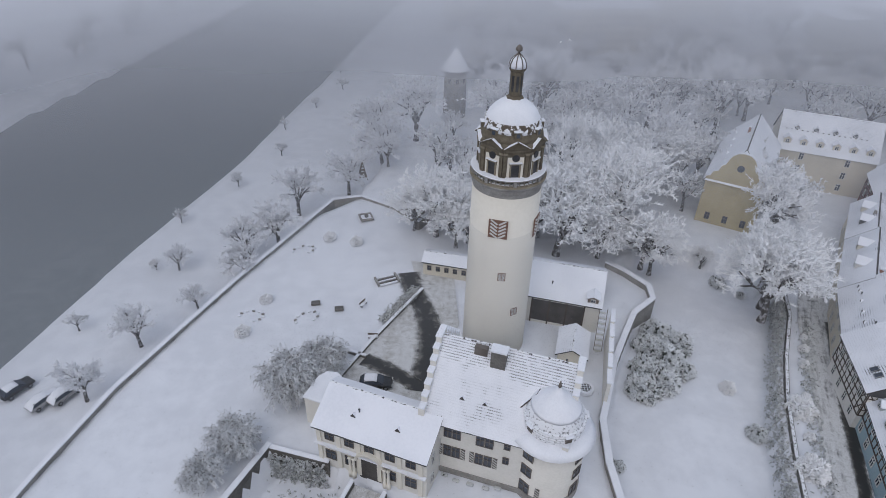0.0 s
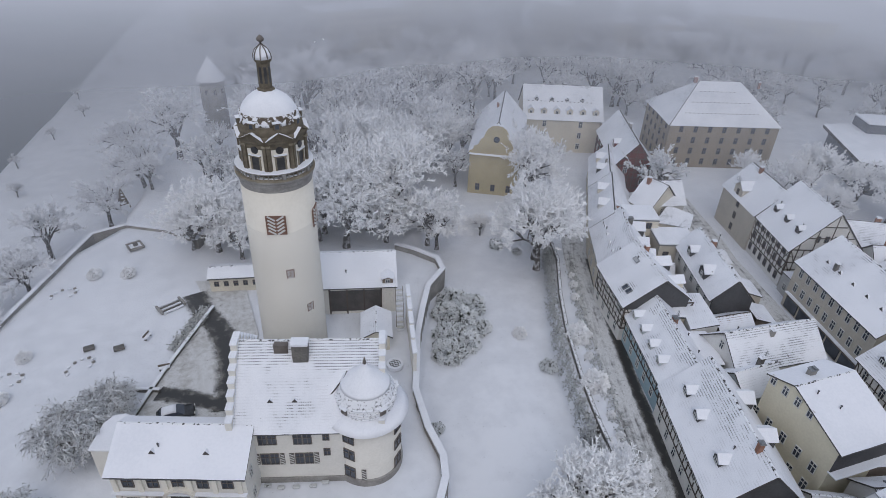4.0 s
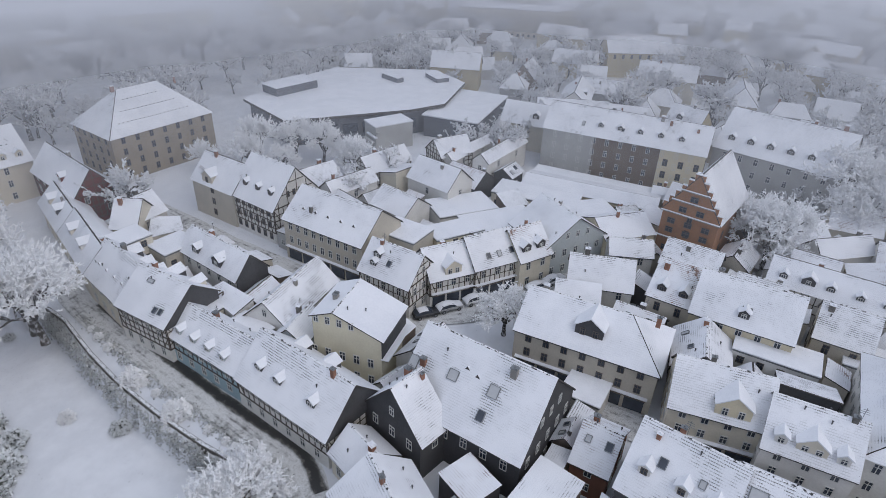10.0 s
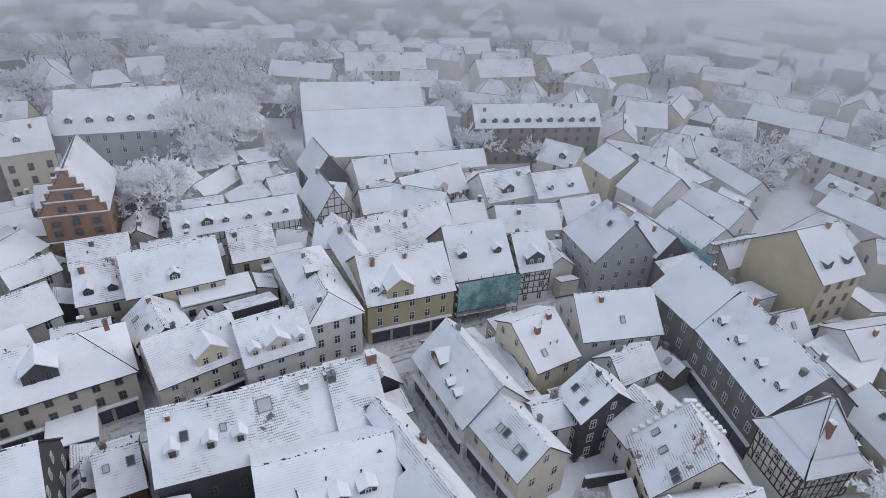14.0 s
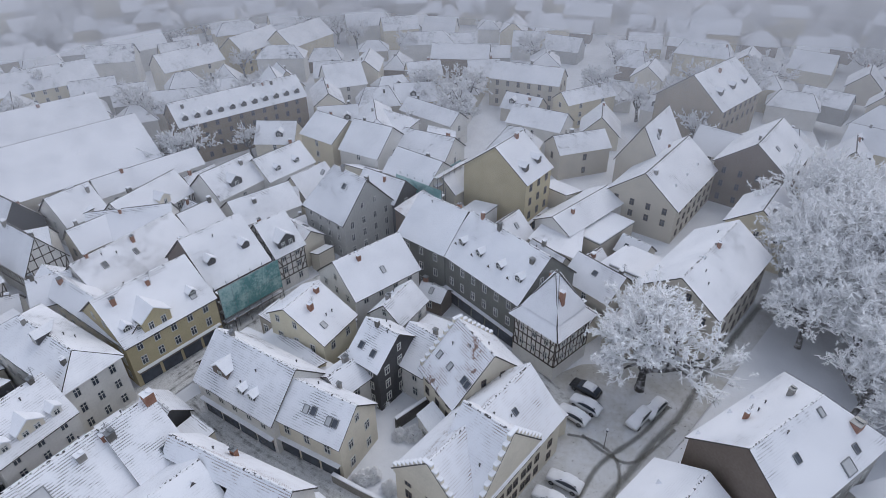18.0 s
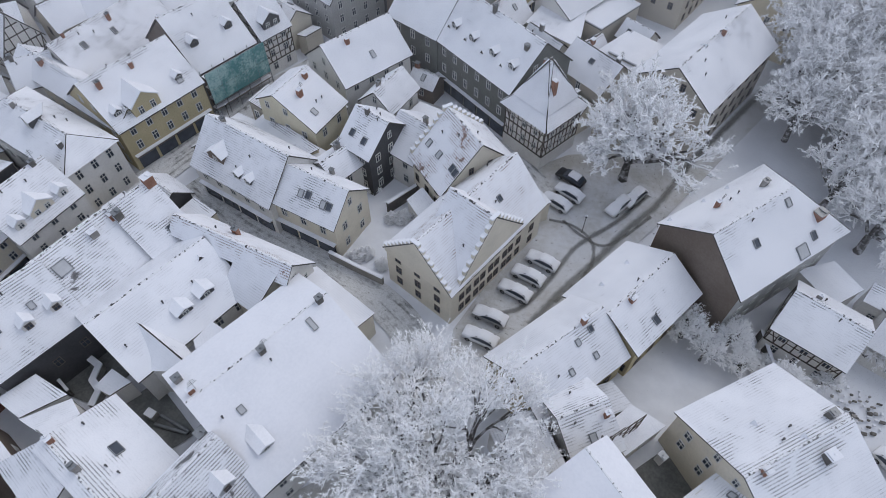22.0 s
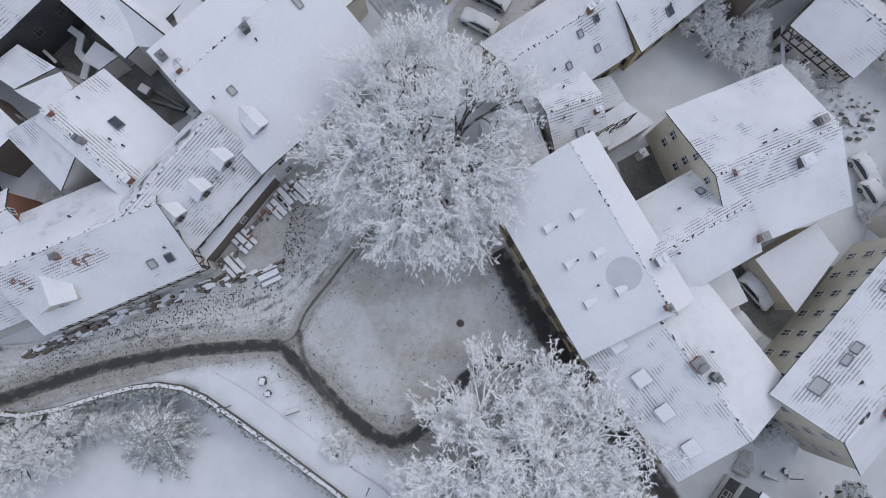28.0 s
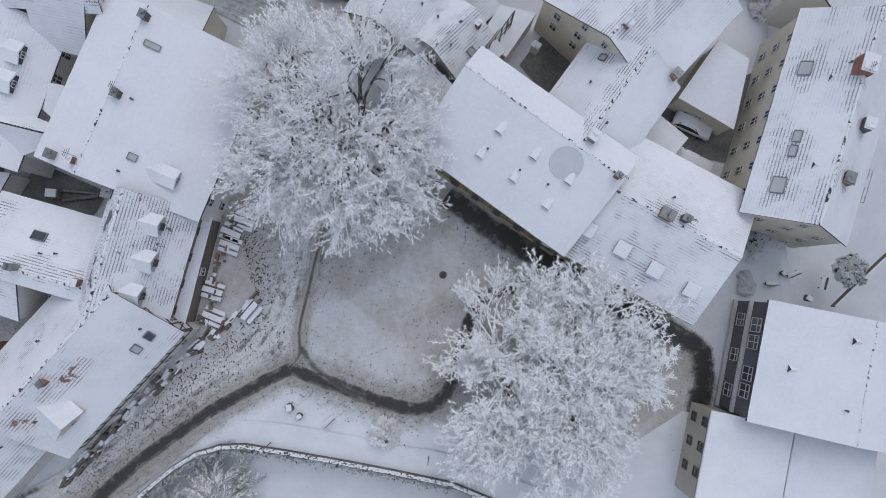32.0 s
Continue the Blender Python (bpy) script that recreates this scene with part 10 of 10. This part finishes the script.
def scrolled_gable():
    """A curved ochre gable before the yellow house's hipped roof."""
    r = thing("scrolled_gable", pose(58.98, 109.78, 0, 0, 0, -119), "curved ochre gable with snow along its scrolls", "gable")
    half = [(5.9, 9.4), (5.9, 10.6), (5.2, 10.9), (4.9, 11.8), (4.0, 12.2), (3.6, 13.4), (2.9, 13.9), (2.6, 15.0), (2.1, 15.9), (1.2, 16.6), (0.0, 16.8)]
    out = [(v, z) for v, z in half] + [(-v, z) for v, z in half[-2::-1]]
    bm = bmesh.new()
    rows = [[bm.verts.new((x, v, z)) for v, z in out] for x in (-0.25, 0.3)]
    bm.faces.new(rows[0][::-1])
    bm.faces.new(rows[1])
    for i in range(len(out)):
        k = (i + 1) % len(out)
        bm.faces.new((rows[0][i], rows[0][k], rows[1][k], rows[1][i]))
    bmesh.ops.recalc_face_normals(bm, faces=bm.faces[:])
    part("wall", bm, "wall_yellow", r)
    for (v, z), (v2, z2) in zip(out[1:-1], out[2:-1]):
        d = Vector((0, v2 - v, z2 - z))
        m = Matrix.Translation((0.02, (v + v2) / 2, (z + z2) / 2 + 0.08)) @ Matrix.Rotation(math.atan2(d.z, d.y), 4, "X")
        part("snow_cap", box_bm(0, 0, 0, 0.7, d.length + 0.05, 0.16, m), "snow", r)
    bm = lathe(((0.7, -0.1), (0.7, 0.1)), 16)
    bm.transform(Matrix.Translation((0.3, 0, 13.6)) @ Matrix.Rotation(math.pi / 2, 4, "Y"))
    part("round_window", bm, "glass", r)


scrolled_gable()

for x, y, s in ((-48.7, -5.2, 1.0), (-46.5, -3.4, 0.9), (-59.9, -0.5, 1.1), (-44.0, -0.2, 0.8), (-51.5, -4.8, 0.8), (-55, -4.6, 0.7)):
    shrub(scaled(x, y, 0, s, y * 30), leaves if s > 0.95 else pale_leaves, "frosted garden shrub in a small snowy garden")
for x, y, turn in ((-53.1, -0.5, 20), (-56.5, 0.8, 70), (-50.5, 0.5, 0)):
    r = thing("garden_bench", pose(x, y, 0, 0, 0, turn), "small garden bench under snow", "bench", "benches")
    part("seat", bevelled(box_bm(0, 0, 0.45, 1.5, 0.45, 0.12), 0.03), "snow", r)
    part("backrest", box_bm(0, 0.25, 0.75, 1.5, 0.06, 0.35), "wood", r)
    for u in (-0.6, 0.6):
        part("leg", box_bm(u, 0, 0.2, 0.1, 0.4, 0.4), "wood", r)


def spiral_garden():
    """A round rockery with rings of stones."""
    r = thing("rockery", pose(-46.8, -43.5, 0), "round garden rockery with rings of snowy stones", "rockery")
    rnd = random.Random(9)
    for k in range(46):
        a, d = k * 0.42, 0.8 + k * 0.055 + rnd.gauss(0, 0.12)
        part("stone", bevelled(box_bm(d * math.cos(a), d * math.sin(a), 0.1, rnd.uniform(0.25, 0.7), rnd.uniform(0.2, 0.45), rnd.uniform(0.2, 0.4), Matrix.Rotation(0, 4, "Z")), 0.07), rnd.choice(("darkstone", "stone", "snow", "snow")), r)


spiral_garden()


def brick_gable_trim():
    """Pale ledges and window rows on the orange stepped gable."""
    m = pose(*ends(123.4, -23.6, 158, 18, 1), 0, 0, 0, 158)
    r = thing("gable_trim", m, "pale stone ledges and windows on an orange brick gable", "trim", kind="structure")
    for z, w in ((11.6, 11.6), (14.4, 8.4), (16.8, 5.6), (6.0, 11.4)):
        part("ledge", box_bm(0.42, 0, z, 0.3, w, 0.2), "stone", r)
        part("ledge_snow", box_bm(0.45, 0, z + 0.16, 0.34, w, 0.12), "snow", r)
    for z, n in ((3.0, 3), (7.2, 3), (9.2, 3), (12.2, 2), (14.8, 1)):
        for k in range(n):
            window(r, 0.26, (k - (n - 1) / 2) * 3.4, z, 90, 1.5, 1.2, "frame_dark")


brick_gable_trim()


def apartment_panels():
    """Differently painted stretches of the long apartment facade."""
    r = thing("facade_panels", pose(159.4, -6.0, 0, 0, 0, -99), "pale grey and cream painted ends of a long facade", "trim", kind="structure")
    part("panel", box_bm(-41.0 / 3, -13.4 / 2 - 0.03, 6.0, 41.0 / 3, 0.06, 11.6), "wall_grey", r, "pale grey plaster")
    part("panel", box_bm(41.0 * 0.37, -13.4 / 2 - 0.03, 6.0, 41.0 * 0.26, 0.06, 11.6), "wall_creamy", r, "cream plaster")
    for u in (11.5, 15.2, 18.9):
        for z in (1.2, 4.4, 7.6):
            window(r, u, -13.4 / 2 - 0.08, z, 0, 1.2, 1.8, "frame_dark")
    for u in (-41.0 / 6, 41.0 * 0.24):
        part("party_wall", box_bm(u, -3.3, 14.2, 0.5, 7.4, 0.7, Matrix.Translation((u, -3.3, 14.2)) @ Matrix.Rotation(0.62, 4, "X") @ Matrix.Translation((-u, 3.3, -14.2))), "snow", r, "snowy party wall")
    g = thing("garage_row", pose(159.4, -6.0, 0, 0, 0, -99), "long low row of garages with dark doors under snow", "garages")
    part("wall", box_bm(-1, -14.5, 1.5, 36, 5.0, 3.2), "wall_cream", g)
    part("roof", bevelled(box_bm(-1, -14.6, 3.25, 36.8, 5.9, 0.3), 0.08), "snow", g, "flat snowy roof")
    for k in range(10):
        part("door", box_bm(-17.2 + k * 3.6, -17.02, 1.3, 2.7, 0.1, 2.4), "pane", g)


apartment_panels()


def stacked_clutter():
    """Aerials and satellite dishes on the roofs."""
    rnd = random.Random(31)
    spots = [o for o in scene.objects if o.name.split(".")[0] == "chimney" and o.parent and o.parent.get("category") == "house" and o.parent.matrix_world.translation.length < 95]
    for o in spots[::3]:
        a = part("aerial", box_bm(0.5, 0, 1.4, 0.05, 0.05, 2.8), "metal", o.parent)
        a.location = o.location
        for k in range(3):
            part("rod", box_bm(0.5, 0, 1.9 + k * 0.3, 1.1 - 0.2 * k, 0.04, 0.04), "metal", a)


stacked_clutter()


def town_edge():
    """The outermost roofs, dim in the fog, as one mass."""
    rnd = random.Random(17)
    bm = bmesh.new()
    for k in range(330):
        a, d = radians(rnd.uniform(58, 204)), rnd.uniform(300, 620)
        x, y = d * math.sin(a), d * math.cos(a)
        L, W, h = rnd.uniform(10, 20), rnd.uniform(9, 12), rnd.uniform(6, 10)
        m = pose(x, y, 0, 0, 0, math.degrees(-a) + rnd.choice((0, 0, 90)) + rnd.gauss(0, 10))
        add_box(bm, 0, 0, h / 2, L, W, h, m, rnd.choice((0, 2, 3)))
        e = [bm.verts.new(m @ Vector(p)) for p in ((-L / 2 - 0.3, -W / 2 - 0.4, h - 0.2), (L / 2 + 0.3, -W / 2 - 0.4, h - 0.2), (L / 2 + 0.3, W / 2 + 0.4, h - 0.2), (-L / 2 - 0.3, W / 2 + 0.4, h - 0.2), (-L / 2 - 0.3, 0, h + W * 0.42), (L / 2 + 0.3, 0, h + W * 0.42))]
        for f in ((0, 1, 5, 4), (2, 3, 4, 5), (1, 2, 5), (3, 0, 4)):
            bm.faces.new([e[i] for i in f]).material_index = 1 if len(f) == 4 else 0
    ob = part("town_edge", bm, ["wall_tan", "snow", "wall_creamy", "wall_grey"])
    tagged(ob, "far snowy roofs of the town dim in fog", "houses", kind="stuff")


town_edge()


def front_clutter():
    """Crates, stacked boards and snow along the house fronts by the square."""
    r = thing("stacked_crates", pose(0, 0, 0.0), "stacked crates, boards and snow along a house front", "crates")
    line = [(34.4, 20.3), (30.0, 15.4), (23.1, 9.1), (16.5, 3.5), (10.5, -0.8)]
    rnd = random.Random(41)
    for (ax, ay), (bx, by) in zip(line, line[1:]):
        d = Vector((bx - ax, by - ay, 0))
        turn = math.degrees(math.atan2(d.y, d.x))
        for k in range(int(d.length * 4.5)):
            s = rnd.random()
            m = pose(ax + d.x * s, ay + d.y * s, 0, 0, 0, turn + rnd.gauss(0, 12))
            z = rnd.uniform(0.2, 0.9)
            part("crate", box_bm(0, rnd.uniform(-0.5, 0.9), z / 2, rnd.uniform(0.3, 1.5), rnd.uniform(0.15, 0.45), z, m), rnd.choice(("wood", "darkstone", "snow", "snow", "snow", "wood")), r)


front_clutter()


def earth_clods():
    """Clods of earth and grit thrown over the snow, thickest along the house fronts and the wheel tracks."""
    rnd = np.random.RandomState(12)
    spots = []

    def along(line, count, wide, shift=0.0):
        p = np.array(line, float)
        seg = np.linalg.norm(p[1:] - p[:-1], axis=1)
        k = rnd.choice(len(seg), count, p=seg / seg.sum())
        d = (p[1:] - p[:-1])[k] / seg[k][:, None]
        off = (rnd.normal(0, wide, (count, 1)) if not shift else shift * np.abs(rnd.normal(0, wide, (count, 1))))
        spots.append(p[k] + (p[1:] - p[:-1])[k] * rnd.rand(count, 1) + np.stack([-d[:, 1], d[:, 0]], 1) * off)

    along([(35.5, 22.3), (31.0, 16.9), (23.9, 10.3), (16.8, 4.6), (10.5, 0.3)], 3600, 2.3, -1.0)
    along([(10.5, 0.3), (12.0, -4.0), (13.0, -9.5)], 1300, 2.0, -1.0)
    along(MAIN[:16], 3000, 1.5)
    along(MAIN[8:14], 800, 2.2)
    along(SIDE, 500, 1.6)
    along([(-38.5, 8.2), (-23, -2.2), (-12, -10)], 700, 1.6, 1.0)
    along([(-2, -38), (-8, -50), (-14, -62), (-22, -80)], 900, 3.2)
    along([(4, -2), (-10, 2), (-20, 5)], 500, 4.5)
    p = np.concatenate(spots)
    size = rnd.gamma(2.2, 0.018, len(p)).clip(0.02, 0.11)
    shape = np.array([(1, 0, 0), (0, 1, 0), (-1, 0, 0), (0, -1, 0), (0, 0, 0.9)])
    v = np.zeros((len(p), 5, 3))
    v[:, :, :2] = p[:, None]
    v[:, :, 2] = 0.09
    v += shape[None] * size[:, None, None] * rnd.uniform(0.6, 1.3, (len(p), 5, 1))
    k = np.arange(len(p))[:, None, None] * 5
    f = (k + np.array([(0, 1, 4), (1, 2, 4), (2, 3, 4), (3, 0, 4)])[None]).reshape(-1, 3)
    me = bpy.data.meshes.new("earth_clods")
    me.from_pydata(v.reshape(-1, 3), [], f.tolist())
    me.materials.append(M["clod"])
    tagged(new("earth_clods", me), "dark clods of earth and grit strewn over trodden snow", "clods", kind="stuff")


def yard_things():
    """What stands in the yards: tanks, pipes, boulders, walls and ladders under snow."""
    for x, y, s in ((7.6, 12.2, 0.75), (6.5, 13.3, 0.6), (-54.7, 2.5, 0.7), (-52.0, -0.6, 0.5)):
        r = thing("boulder", scaled(x, y, 0, s, x * 60), "rough stone capped with snow", "stone", "boulders")
        part("stone", bevelled(box_bm(0, 0, 0.4, 1.3, 1.1, 0.9, Matrix.Rotation(0.5, 4, "Z")), 0.2), "darkstone", r)
        part("snow_cap", bevelled(box_bm(0, 0, 0.92, 1.1, 0.9, 0.22), 0.08), "snow", r)
    r = thing("oil_tank", pose(33.6, -14.6, 0.06, 0, 0, -8), "rusty tank and pipes lying in a courtyard", "tank")
    part("tank", bevelled(box_bm(1.1, 0.2, 0.6, 1.4, 1.1, 1.1), 0.1), "stone", r)
    part("snow_cap", bevelled(box_bm(1.1, 0.2, 1.2, 1.3, 1.0, 0.16), 0.05), "snow", r)
    for k in (0, 1):
        pipe = part("pipe", lathe(((0.0, -2.2), (0.22, -2.2), (0.22, 2.2), (0.0, 2.2)), 12), "metal", r, "long grey pipe")
        pipe.matrix_local = pose(-2.0, -0.3 + 0.75 * k, 0.3, 0, 90, 12 * k)
    wall_along("yard_wall", [(46.1, -18.1), (44.5, -17.7), (44.0, -15.8), (42.4, -15.0), (42.0, -13.1)], 0.0, 1.3, 0.7, "stone", "low snow-topped yard wall with a kink", 0.25)
    wall_along("yard_wall", [(49.5, -15.0), (45.8, -13.6)], 0.0, 1.6, 0.25, "darkstone", "thin dark yard wall", 0.12)
    r = thing("thawed_disc", slope_pose(18.4, 8, 11.2, 4.3, 0.79, -1), "round grey patch of thin snow on a roof", "snow", kind="structure")
    r.matrix_world = pose(-22.5, -17.5, 0, 0, 0, 141) @ slope_pose(18.4, 8, 11.2, 4.3, 0.79, -1)
    part("patch", lathe(((1.75, 0.2), (1.75, 0.262), (0.0, 0.262)), 30), "thin_snow", r)
    for x, y, s in ((51.6, 59.6, 1.5), (48.1, 49.2, 1.5), (-46.6, -5.2, 0.9), (-48.3, -3.2, 0.8), (-46.0, -2.6, 0.7), (-50.5, -5.0, 0.7), (-47.4, -0.4, 0.6), (38.2, 1.3, 0.5), (36.1, 1.8, 0.45), (36.1, 3.7, 0.5), (38.1, 3.4, 0.4), (-44.6, -31.6, 0.9)):
        shrub(scaled(x, y, 0, s, y * 40), pale_leaves, "small frosted shrub in a yard")
    wall_along("garden_fence", [(-57.5, 3.6), (-61.5, 0.2), (-66, -3.5)], 0.0, 0.9, 0.12, "wood", "low wooden garden fence with snow", 0.1)


earth_clods()
yard_things()
